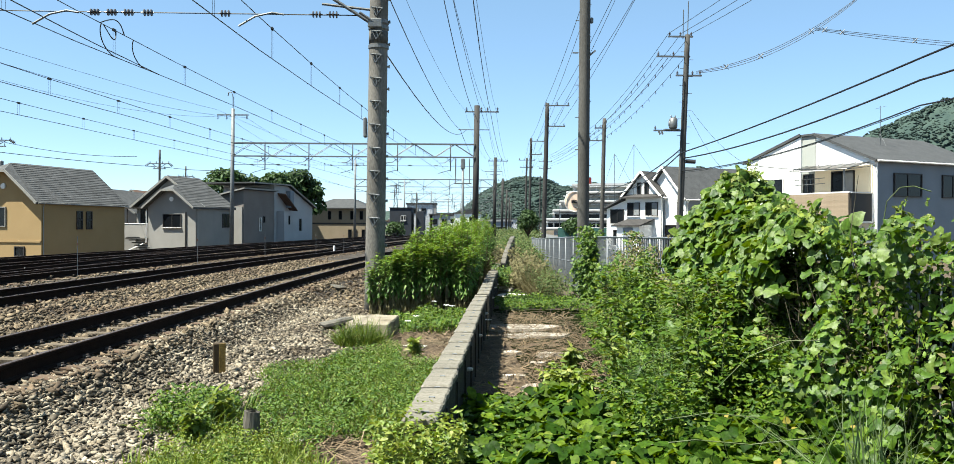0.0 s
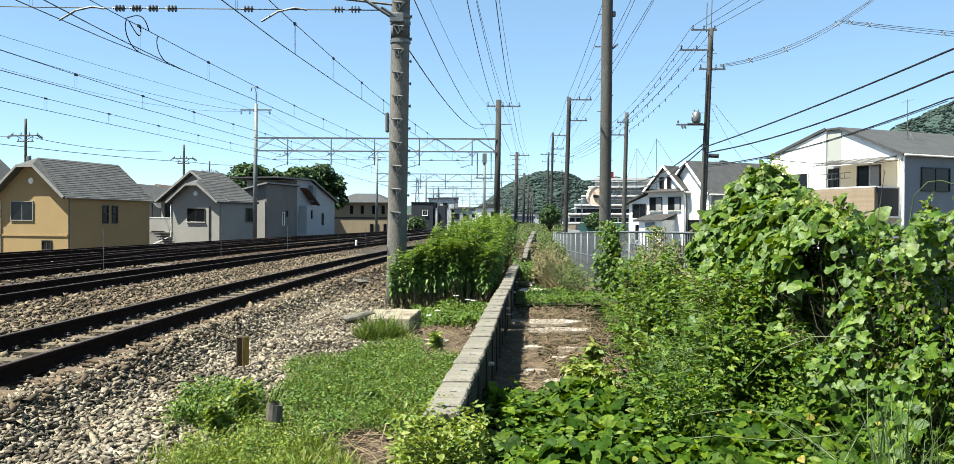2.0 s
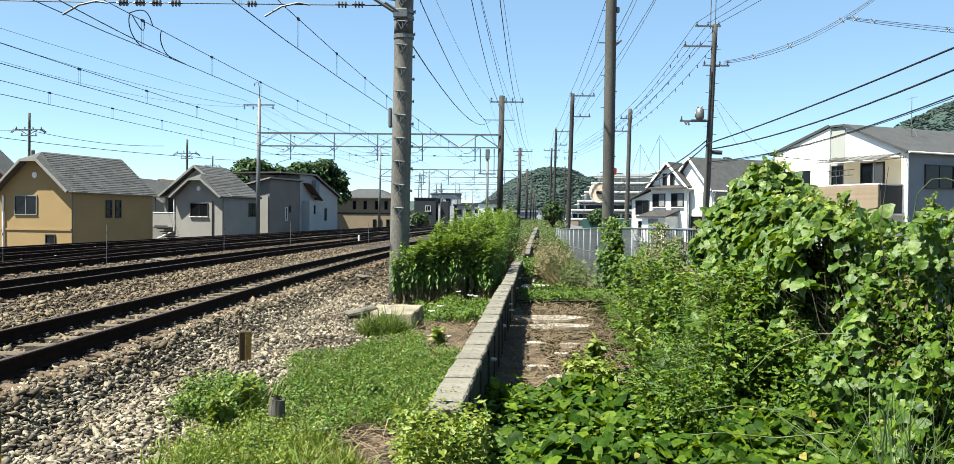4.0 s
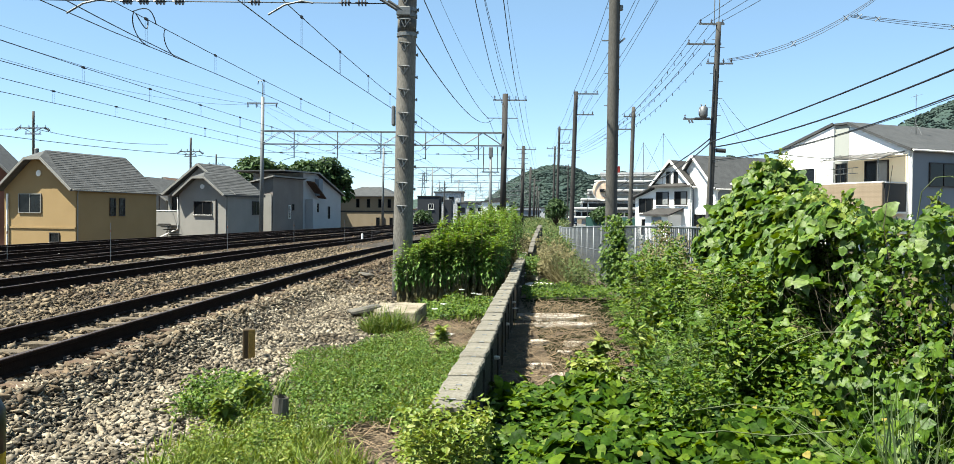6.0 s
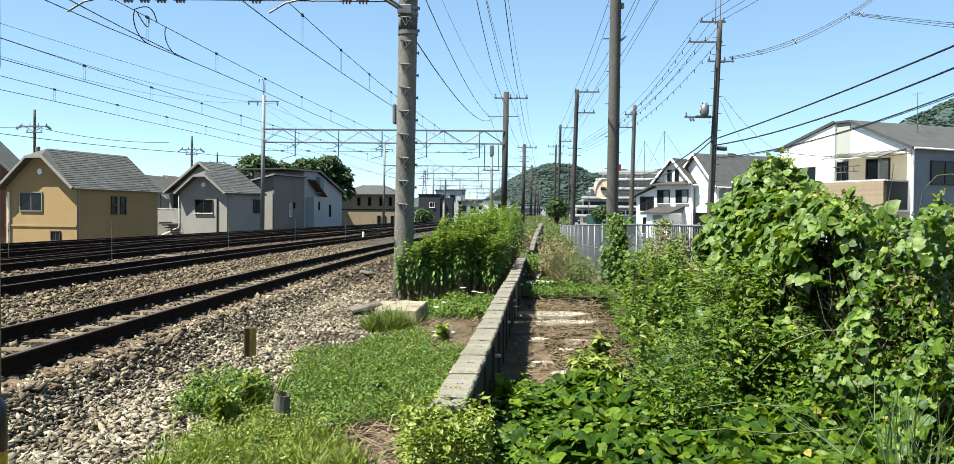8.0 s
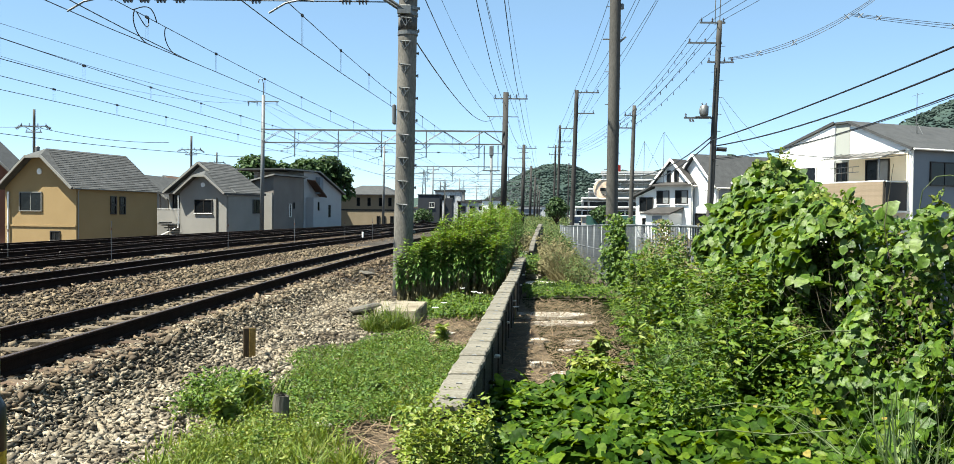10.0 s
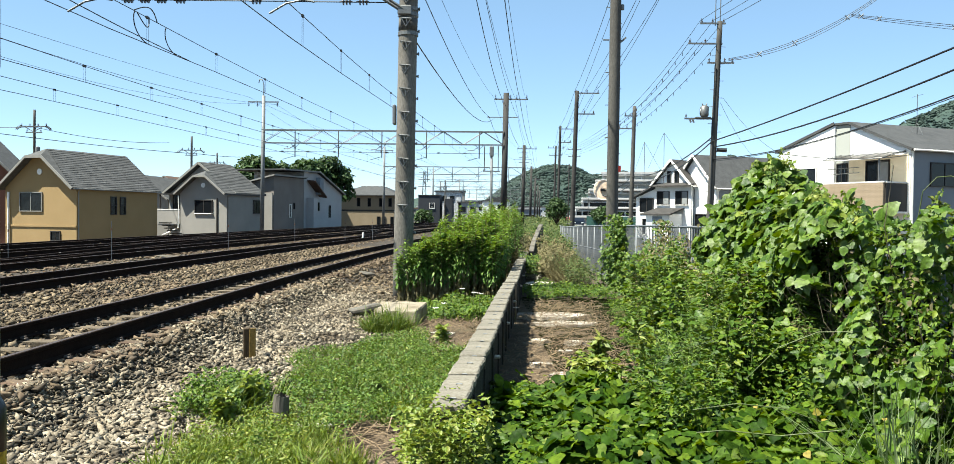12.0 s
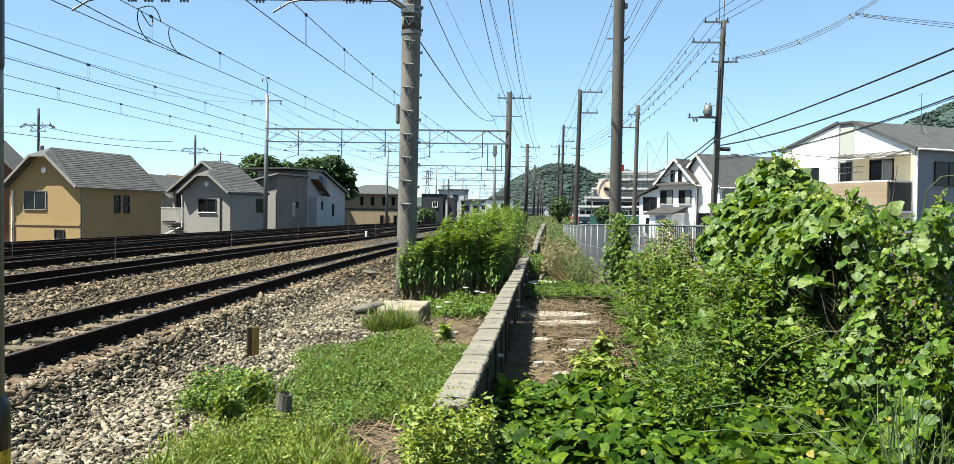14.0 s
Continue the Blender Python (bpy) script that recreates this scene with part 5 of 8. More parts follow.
    for q in ([(1, -0.6, 4.6), (1, 10.6, 4.6), (-2, 7, 6.0), (-2, 3, 6.0)], [(-8.2, 10.6, 4.6), (-8.2, -0.6, 4.6), (-5, 3, 6.0), (-5, 7, 6.0)], [(-8.2, -0.6, 4.6), (1, -0.6, 4.6), (-2, 3, 6.0), (-5, 3, 6.0)], [(1, 10.6, 4.6), (-8.2, 10.6, 4.6), (-5, 7, 6.0), (-2, 7, 6.0)]):
        slab(g, q, 0.14)
    part("roof", g, ROOF_GREY, t)
    for x in (-4.9, -3.3, -1.6, -0.2):
        window(t, x, 3.5, 0.45, 1.2, panes=1, sill=False)
    for x in (-1.9, -1.1, 0.1):
        window(t, x, 0.8, 0.45, 1.2, panes=1, sill=False)
    # red-brown house at the edge, and roofs in the second row
    t = gable_house("brown_house", "red-brown sided house with pale bargeboards", (-34.4, 62), -12, 7.0, 5, -2, 4.4, 8.0, 0, BROWN_WALL, BROWN_WALL, SHINGLE, rows=0)
    for (x, y, w, d, ev, rd, wm, rm) in ((-29.0, 78, 5, 7, 3.0, 5.0, GREY_WALL, SHINGLE), (-31.5, 92, 6, 8, 3.4, 5.6, LAV_WALL, ROOF_BROWN), (-36, 100, 8, 8, 3.4, 6.0, WHITE_WALL, ROOF_GREY), (-21.5, 118, 8, 8, 4, 6.6, WHITE_WALL, ROOF_BROWN)):
        h = gable_house("back_row_house", "small pale house with a pitched roof in the second row", (x, y), 3.7, w, d, -2, ev, rd, 0, wm, wm, rm, rows=0, group="second row houses")
        window(h, -w / 2, ev - 1.3, 1.4, 1.0)
    # dark flat-roofed block and small pale buildings farther up the line
    t = thing("slate_building", "dark slate-blue flat-roofed building with one window", "building", Matrix.Translation((-9.0, 150, 0)))
    part("wall", Geo().box((-0.3, 5, 2.1), (3.9, 9, 6.2), chamfer=0.05), NAVY_WALL, t)
    part("roof_edge", Geo().box((-0.3, 5, 5.25), (4.1, 9.2, 0.14)), DARK_TRIM, t)
    part("annex", Geo().box((3.1, 5, 1.9), (1.5, 8, 5.6), chamfer=0.05), NAVY_WALL, t, "narrow dark annex beside the block")
    window(t, 0.2, 3.4, 0.9, 0.9, frame=TRIM, at=0.5)
    for i in range(12):
        y = 165 + 22 * (i // 2)
        x = -10.5 + shift(y) * 1.0 - 3.5 - 6 * (i % 2) + (i * 37 % 5)
        h = 4.2 + (i * 13 % 5) * 0.7
        t = thing("far_building", "small pale flat-roofed building beside the tracks", "building", Matrix.Translation((x, y, 0)), group="far buildings")
        part("wall", Geo().box((0, 4, h / 2 - 1), (4 + i % 3, 8, h + 2)), (LAV_WALL, APT_WALL, WHITE_WALL, GREY_WALL, LAV_WALL)[i % 5], t)
        part("roof", Geo().box((0, 4, h + 0.1), (4.4 + i % 3, 8.4, 0.25)), ROOF_GREY, t)
        for k in range(2):
            window(t, -1 + 1.8 * k, h - 1.3, 0.9, 1.0, panes=1, sill=False)


def build_east_houses():
    # large white house: lit gable front, flank shade put into its colour; local y runs along the flank, -x along the
    # front
    t = thing("white_house", "large white rendered house with a balcony and grey roof", "house", Matrix.Translation((22.8, 45, 0)) @ Matrix.Rotation(-radians(66), 4, "Z"))
    W, D, E, R = 9.4, 9.0, 5.5, 7.2
    part("wall", Geo().prism([(-4.0, 0), (0, 0), (0, E), (-4.0, R)], 0.2, Matrix.Identity(4)), WHITE_WALL, t, "sunlit white gable front")
    part("wall", Geo().prism([(-W, 0), (-5.0, 0), (-5.0, R), (-W, 5.95)], 0.2, Matrix.Translation((0, -0.15, 0))), WHITE_WALL, t)
    part("wall", Geo().box((-4.5, 0.02, R / 2), (1.0, 0.1, R)), STRIP_WALL, t, "pale grey-green wall strip")
    part("wall", Geo().box((-0.1, D / 2 + 0.1, E / 2), (0.2, D - 0.2, E)), COOL_WALL, t, "white flank with its shade put into a blue-grey colour")
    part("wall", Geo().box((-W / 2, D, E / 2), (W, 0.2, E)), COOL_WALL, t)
    g = Geo()
    slab(g, [(0.25, -0.15, E + 0.03), (0.25, D + 0.3, E + 0.03), (-4.0, D + 0.3, R + 0.14), (-4.0, -0.15, R + 0.14)], 0.12)
    slab(g, [(-4.0, -0.15, R + 0.14), (-4.0, D + 0.3, R + 0.14), (-5.0, D + 0.3, R + 0.14), (-5.0, -0.15, R + 0.14)], 0.12)
    slab(g, [(-W - 0.3, D, 5.95), (-W - 0.3, -0.2, 5.95), (-5.0, -0.2, R + 0.14), (-5.0, D, R + 0.14)], 0.05)
    ro = part("roof", g, ROOF_GREY, t)
    g = Geo()
    beam(g, (0.25, -0.18, E - 0.03), (-4.0, -0.18, R + 0.08), 0.06, 0.14)
    beam(g, (-W - 0.3, -0.23, 5.92), (-5.0, -0.23, R + 0.12), 0.06, 0.16)
    part("bargeboard", g, ROOF_GREY, ro)
    part("gutter", Geo().tube([(0.3, -0.1, E - 0.04), (0.3, D + 0.3, E - 0.06)], 0.06, 6), TRIM, ro)
    part("corner_pipe", Geo().tube([(0.09, 0.05, E - 0.1), (0.09, 0.05, 0)], 0.07, 8), TRIM, t, "white corner downpipe")
    # tan upper porch wall, balcony and awning
    part("porch_wall", Geo().box((-2.05, -0.03, 4.45), (3.9, 0.06, 1.6)), PORCH_WALL, t, "cream clad wall behind the balcony")
    b = part("balcony", Geo().box((-2.6, -1.72, 2.95), (4.9, 0.12, 1.5)).box((-2.6, -0.9, 2.15), (4.9, 1.7, 0.12)), TILE_TAN, t, "tan boarded balcony front")
    board = Geo().box((0, 0, 0), (4.88, 0.03, 0.134), chamfer=0.002).mesh("board", TILE_TAN)
    for r in range(11):
        part("board", board, TILE_TAN, b, m=Matrix.Translation((-2.6, -1.797, 2.27 + 0.1365 * r)))
    # side panel gets dark trim so that its colour carries the shade
    part("side_panel", Geo().box((-0.12, -0.86, 2.92), (0.08, 1.6, 1.5)), DARK_TRIM, b, "balcony side with its shade put into a near-black colour")
    part("side_edge", Geo().box((-0.1, -0.06, 2.92), (0.12, 0.1, 1.62)).box((-0.1, -0.86, 2.13), (0.12, 1.7, 0.1)), TRIM, b, "white panel edging")
    part("handrail", Geo().box((-2.6, -1.72, 3.74), (5.05, 0.2, 0.07)).box((-0.12, -0.86, 3.72), (0.16, 1.6, 0.07)), TRIM, b)
    g = Geo()
    slab(g, [(-0.2, -1.85, 5.0), (-0.2, -0.1, 5.42), (-4.5, -0.1, 5.42), (-4.5, -1.85, 5.0)], 0.04)
    aw = part("awning", g, TINTED, t, "dark translucent balcony awning")
    for i in range(6):
        part("rib", Geo().tube([(-0.25 - 0.85 * i, -1.88, 4.98), (-0.25 - 0.85 * i, -1.0, 5.25), (-0.25 - 0.85 * i, -0.1, 5.45)], 0.018, 5), STEEL, aw)
    part("front_bar", Geo().tube([(-0.2, -1.87, 4.98), (-4.5, -1.87, 4.98)], 0.03, 6), TRIM, aw)
    part("post", Geo().box((-0.5, -1.72, 4.35), (0.07, 0.07, 1.3)), STEEL, aw)
    window(t, -2.0, 4.35, 1.5, 1.3, at=-0.08, frame=DARK_TRIM, sill=False, curtain=True)
    window(t, -4.5, 4.35, 0.7, 1.2, at=-0.04, frame=DARK_TRIM, sill=False)
    window(t, -7.1, 4.25, 1.6, 1.1, at=-0.17, frame=TRIM, sill=False)
    window(t, 2.6, 4.2, 2.2, 1.25, "side", 0.02, DARK_TRIM, False)
    window(t, 6.4, 4.2, 1.8, 1.25, "side", 0.02, DARK_TRIM, False)
    g = Geo()
    for z in (4.25, 4.55):
        g.tube([(-4.2, -1.5, z), (-2.0, -1.5, z + 0.04)], 0.022, 5)
    for i in range(6):
        g.tube([(-3.9 + 0.3 * i, -1.5, 4.55), (-3.9 + 0.3 * i, -1.5, 4.3)], 0.016, 4)
    part("drying_rack", g, STEEL, t)
    g = Geo()
    g.tube([(-2.4, 3.4, R - 0.7), (-2.4, 3.4, R + 1.75)], 0.018, 6)
    for k in range(3):
        a = 2.1 * k
        g.tube([(-2.4, 3.4, R + 0.1), (-2.4 + 0.4 * math.cos(a), 3.4 + 0.4 * math.sin(a), R - 0.6)], 0.01, 5)
    g.tube([(-2.75, 3.4, R + 1.62), (-2.0, 3.4, R + 1.7)], 0.01, 5)
    part("tv_aerial", g, STEEL, t)

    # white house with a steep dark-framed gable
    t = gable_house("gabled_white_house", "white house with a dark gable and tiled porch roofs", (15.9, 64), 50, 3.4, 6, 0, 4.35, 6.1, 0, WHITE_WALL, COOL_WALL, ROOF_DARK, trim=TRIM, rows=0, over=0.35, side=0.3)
    for x in (-2.05, -1.35):
        window(t, x, 4.85, 0.32, 0.9, panes=1, sill=False)
    g = Geo()
    slab(g, [(0.3, -0.5, 4.2), (0.3, 0, 4.42), (-3.7, 0, 4.42), (-3.7, -0.5, 4.2)], 0.1)
    part("lower_roof", g, ROOF_DARK, t)
    window(t, -2.6, 3.25, 1.15, 1.0, curtain=True)
    window(t, -0.85, 3.25, 1.1, 1.0, curtain=True)
    w = part("wing", Geo().prism([(-5.4, 0), (-3.4, 0), (-3.4, 4.0), (-5.4, 3.3)], 5, Matrix.Translation((0, 0.1, 0))), WHITE_WALL, t)
    g = Geo()
    slab(g, [(-5.8, -0.3, 3.3), (-5.8, 5.4, 3.3), (-3.3, 5.4, 4.3), (-3.3, -0.3, 4.3)], 0.14)
    part("wing_roof", g, ROOF_GREY, w)
    window(t, -4.3, 2.7, 1.3, 1.1, at=0.1)
    p = part("porch", Geo().box((-1.9, -0.8, 1.0), (2.2, 1.6, 2.0)), WHITE_WALL, t)
    g = Geo()
    slab(g, [(-3.3, -1.9, 2.0), (-0.5, -1.9, 2.0), (-0.6, 0, 2.5), (-3.2, 0, 2.5)], 0.1)
    part("porch_roof", g, ROOF_DARK, p)
    part("entry", Geo().box((-1.9, -1.63, 0.9), (0.9, 0.05, 1.8)), COOL_WALL, p, "pale grey entrance door")
    window(t, -4.2, 1.0, 0.9, 1.2, at=0.1)
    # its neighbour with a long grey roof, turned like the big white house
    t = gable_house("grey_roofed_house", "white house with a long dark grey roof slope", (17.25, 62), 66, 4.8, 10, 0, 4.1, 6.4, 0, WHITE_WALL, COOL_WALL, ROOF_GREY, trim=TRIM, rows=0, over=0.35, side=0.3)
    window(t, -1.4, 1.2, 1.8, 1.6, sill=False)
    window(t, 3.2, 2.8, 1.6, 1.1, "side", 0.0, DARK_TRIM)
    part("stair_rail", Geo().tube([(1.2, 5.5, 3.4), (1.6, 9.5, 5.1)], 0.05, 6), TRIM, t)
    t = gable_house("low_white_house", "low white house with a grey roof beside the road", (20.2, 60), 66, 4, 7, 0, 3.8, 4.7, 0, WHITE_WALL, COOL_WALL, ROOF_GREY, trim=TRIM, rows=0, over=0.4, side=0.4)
    window(t, 2.6, 2.6, 1.6, 1.2, "side", 0.0, DARK_TRIM)
    # grey apartment building with stacked balconies, far up the road
    t = thing("apartment_building", "long pale grey apartment block with stacked balcony bands", "apartment building", Matrix.Translation((36.2, 210, 0)) @ Matrix.Rotation(radians(-14), 4, "Z"))
    for k in range(5):
        z, w, x = 1.3 + 2.25 * k, 36 - 2.2 * k, 5 + 0.6 * k
        part("storey", Geo().box((x, 6, z + 1.1), (w, 12, 2.25)), APT_WALL, t)
        part("window_band", Geo().box((x, -0.05, z + 1.25), (w - 1.2, 0.12, 1.1)), GLASS if k < 2 else STRIP_WALL, t, "long dark window band" if k < 2 else "long grey louvre band")
        part("ledge", Geo().box((x - 0.4, -0.5, z + 1.78), (w + 0.6, 1.0, 0.16)), APT_WALL, t)
        bal = part("balcony", Geo().box((x - 0.8, -0.9, z + 0.35), (w + 1.5, 1.7, 0.55), chamfer=0.1), LAV_WALL, t, "pale balcony band")
        for i in range(7):
            part("mullion", Geo().box((x - w / 2 + 2 + (w - 4) * i / 6, -0.3, z + 1.25), (0.3, 0.5, 1.35)), APT_WALL, t)
    part("base", Geo().box((6, 6, 0.6), (34, 11.6, 1.4)), APT_WALL, t)
    part("roof", Geo().box((7, 6, 12.7), (27, 13, 0.5)), LAV_WALL, t)
    # guyed aerial masts over the roofs
    for x, y, z0, z1, left, right in ((13.58, 63, 5.6, 8.05, 1.1, 1.9), (12.7, 66, 5.2, 7.6, 0.8, 1.6)):
        t = thing("roof_aerial", "thin guyed aerial mast above the house roofs", "aerial", Matrix.Translation((x, y, 0)), group="roof aerials")
        part("mast", Geo().tube([(0, 0, z0 - 1.4), (0, 0, z1)], 0.02, 5), STEEL, t)
        for dx in (-left, right):
            part("guy_wire", Geo().tube([(0, 0, z1), (dx, 0.3, z0 - 0.2)], 0.009, 4), WIRE, t)
    # green ball-court netting along the far road
    t = thing("green_netting", "green mesh screen beside the far road", "screen", Matrix.Translation((15.0, 112, 0)))
    part("net", Geo().box((3.5, 0, 1.0), (9, 0.06, 1.6)), NET_GREEN, t)
    for i in range(4):
        part("post", Geo().tube([(-0.8 + 2.9 * i, 0.05, 0), (-0.8 + 2.9 * i, 0.05, 4.2)], 0.05, 6), STEEL, t)


# ---- distance ----
HILLS = (("hill", 68, 780, 200, 260, 53, "wooded green hill in the distance"), ("hill", 128, 830, 230, 260, 48.5, "wooded shoulder of the distant hill"), ("hill", 268, 900, 470, 260, 66, "low wooded ridge beyond the town"), ("hill", 420, 560, 640, 240, 106, "large wooded hill above the white house"), ("hill", -120, 1600, 700, 300, 34, "far low ridge"))


def build_hills():
    for name, cx, cy, w, d, h, label in HILLS:
        g = Geo()
        n = 60
        vs, fs = [], []
        for j in range(n + 1):
            for i in range(n + 1):
                a, b = 2 * i / n - 1, 2 * j / n - 1
                r = min(1.0, math.hypot(a, b))
                z = h * (0.5 + 0.5 * math.cos(math.pi * r)) ** 0.8 if r < 1 else 0
                x, y = cx + a * w / 2, cy + b * d / 2
                z *= 1 + 0.16 * noise.fractal((x * 0.012, y * 0.012, h), 0.7, 2.0, 4)
                z += (1.5 * noise.noise((x * 0.11, y * 0.11, 3)) + 1.5 * noise.noise((x * 0.3, y * 0.3, 7))) * (1 if z > 4 else 0)
                vs.append((x, y, z - 2.5))
        fs = [(j * (n + 1) + i, j * (n + 1) + i + 1, j * (n + 1) + n + 2 + i, j * (n + 1) + n + 1 + i) for j in range(n) for i in range(n)]
        tagged(part(name, g.add(vs, fs), HILL_M, smooth=True), label, "hill", kind="structure")
    # tree crowns over the hills
    crown = [(-0.55, -0.1, 0), (0.5, 0.15, 0.05), (0.05, -0.55, 0), (-0.1, 0.5, -0.05), (0.05, 0.0, 0.55), (0, 0, -0.4)], [(0, 2, 4), (2, 1, 4), (1, 3, 4), (3, 0, 4), (2, 0, 5), (1, 2, 5), (3, 1, 5), (0, 3, 5)]
    pos, sz = [], []
    for _, cx, cy, w, d, h, _ in HILLS[:4]:
        for _ in range(11500 if h < 100 else 30000):
            a, b = random.uniform(-1, 1), random.uniform(-1, 0.15)
            r = math.hypot(a, b)
            x, y = cx + a * w / 2, cy + b * d / 2
            if r > 0.97 or x > 0.66 * y:
                continue
            z = h * (0.5 + 0.5 * math.cos(math.pi * r)) ** 0.8 * (1 + 0.16 * noise.fractal((x * 0.012, y * 0.012, h), 0.7, 2.0, 4))
            pos.append((x, y, z - 1.9))
            sz.append(random.uniform(1.8, 4.6) if h < 100 else random.uniform(1.5, 3.2))
    n = len(pos)
    ob = bulk("hill_trees", *stamp(*crown, pos, RNG.normal(0, 0.3, (n, 3)) + [0, 0, 1], RNG.uniform(0, 6.28, n), np.stack([sz, sz, np.array(sz) * 0.45], 1)), HILL_M, True)
    tagged(ob, "dense green tree crowns covering the hills", "trees", kind="stuff")


def build_far_town():
    for i in range(22):
        y = 330 + 27 * (i * 7 % 11) + 9 * (i % 3)
        d = -0.095 + 0.0075 * i + 0.002 * math.sin(i * 5)
        h = 3.2 + (i * 29 % 13) * 0.28 + (4.5 if i == 12 else 0)
        w = 8 + (i * 17 % 9)
        t = thing("far_town_building", "distant pale building of the town beyond the railway", "building", Matrix.Translation((d * y, y, 0)), group="far town")
        part("wall", Geo().box((0, 6, h / 2 - 1), (w, 12, h + 2)), (LAV_WALL, APT_WALL, GREY_WALL, COOL_WALL)[i % 4], t)
        part("roof", Geo().box((0, 6, h + 0.2), (w + 0.8, 12.8, 0.5)), (ROOF_GREY, LAV_WALL, ROOF_BROWN)[i % 3], t)
        for k in range(int(h // 3)):
            part("window_band", Geo().box((0, -0.04, 1.6 + 2.8 * k), (w * 0.7, 0.1, 1.0)), GLASS, t)
    for x, y, z0, z1 in ((37, 740, 28, 58), (-42, 620, -2, 34)):
        t = thing("pylon", "slender lattice power pylon far beyond the railway", "pylon", Matrix.Translation((x, y, 0)), group="pylons")
        g = Geo()
        for sx in (-1, 1):
            for sy in (-1, 1):
                g.tube([(sx * 2.2, sy * 2.2, z0), (sx * 0.5, sy * 0.5, z1)], 0.22, 4)
        n = 6
        for k in range(n):
            a, b = k / n, (k + 1) / n
            wa, wb, za, zb = 2.2 - 1.7 * a, 2.2 - 1.7 * b, z0 + (z1 - z0) * a, z0 + (z1 - z0) * b
            g.tube([(-wa, -wa, za), (wb, -wb, zb)], 0.13, 4).tube([(wa, -wa, za), (-wb, -wb, zb)], 0.13, 4)
        part("mast", g, STEEL, t)
        for f in (0.68, 0.82, 0.96):
            part("crossarm", Geo().box((0, 0, z0 + (z1 - z0) * f), (9 - 4 * (f - 0.68), 0.5, 0.4)), STEEL, t)


def tree(x, y, z0, h, r, label, leaves=2600, seed=1, leaf=0.34, green=None):
    rng = np.random.default_rng(seed)
    t = thing("tree", label, "tree", Matrix.Translation((x, y, z0)), group="trees")
    g = Geo().tube([(0, 0, -0.3), (0.05, 0, h * 0.35), (0, 0.1, h * 0.7)], [h * 0.035, h * 0.025, h * 0.012], 10)
    for i in range(7):
        a = 6.28 * i / 7 + rng.uniform(-0.3, 0.3)
        g.tube([(0, 0, h * 0.3), (math.cos(a) * r * 0.4, math.sin(a) * r * 0.4, h * 0.5), (math.cos(a) * r * 0.75, math.sin(a) * r * 0.75, h * 0.66)], [h * 0.016, h * 0.011, h * 0.004], 6)
    part("trunk", g, BARK, t, smooth=True)
    pos, up = [], []
    for i in range(26):
        a, e = rng.uniform(0, 6.28), rng.uniform(-0.4, 1.3)
        c = np.array([math.cos(a) * math.cos(e) * r * rng.uniform(0.35, 0.75), math.sin(a) * math.cos(e) * r * rng.uniform(0.35, 0.75), h * 0.62 + math.sin(e) * h * 0.27])
        k = leaves // 26
        d = rng.normal(size=(k, 3))
        d /= np.linalg.norm(d, axis=1, keepdims=True)
        rr = r * rng.uniform(0.26, 0.42)
        pos.append(c + d * rr * rng.uniform(0.6, 1.05, (k, 1)) * [1, 1, 0.8])
        up.append(d + rng.normal(0, 0.5, (k, 3)) + [0, 0, 0.5])
    pos, up = np.concatenate(pos), np.concatenate(up)
    n = len(pos)
    crown = bulk("crown", *stamp(OVAL_V, OVAL_F, pos, up, rng.uniform(0, 6.28, n), leaf * rng.uniform(0.7, 1.4, n)), green or TREE_LEAF)
    crown.parent = t


def build_trees():
    for i, (x, y, h, r) in enumerate(((-28.2, 106, 11.2, 3.7), (-25.6, 107, 10.4, 3.2), (-21.9, 106, 11.0, 3.6), (-19.6, 107, 11.3, 3.5), (-23.6, 110, 9.6, 3.6))):
        tree(x, y, -2, h, r, "dense dark green broadleaf tree behind the house roofs", 5200, i, 0.5)
    tree(6.8, 76, 0, 3.5, 1.15, "young green tree by the fence end", 2200, 11, 0.2)
    for i, (x, y, h, r) in enumerate(((15.6, 112, 2.6, 1.5), (17.0, 118, 3.2, 1.6), (9.4, 104, 2.4, 1.2))):
        tree(x, y, 0, h, r, "low leafy roadside shrub", 1200, 20 + i, 0.3)
    tree(-9.6, 140, -0.5, 3.0, 2.3, "low shrub beside the slate building", 900, 14, 0.35)


build_west_houses()
build_east_houses()
build_hills()
build_far_town()
build_trees()


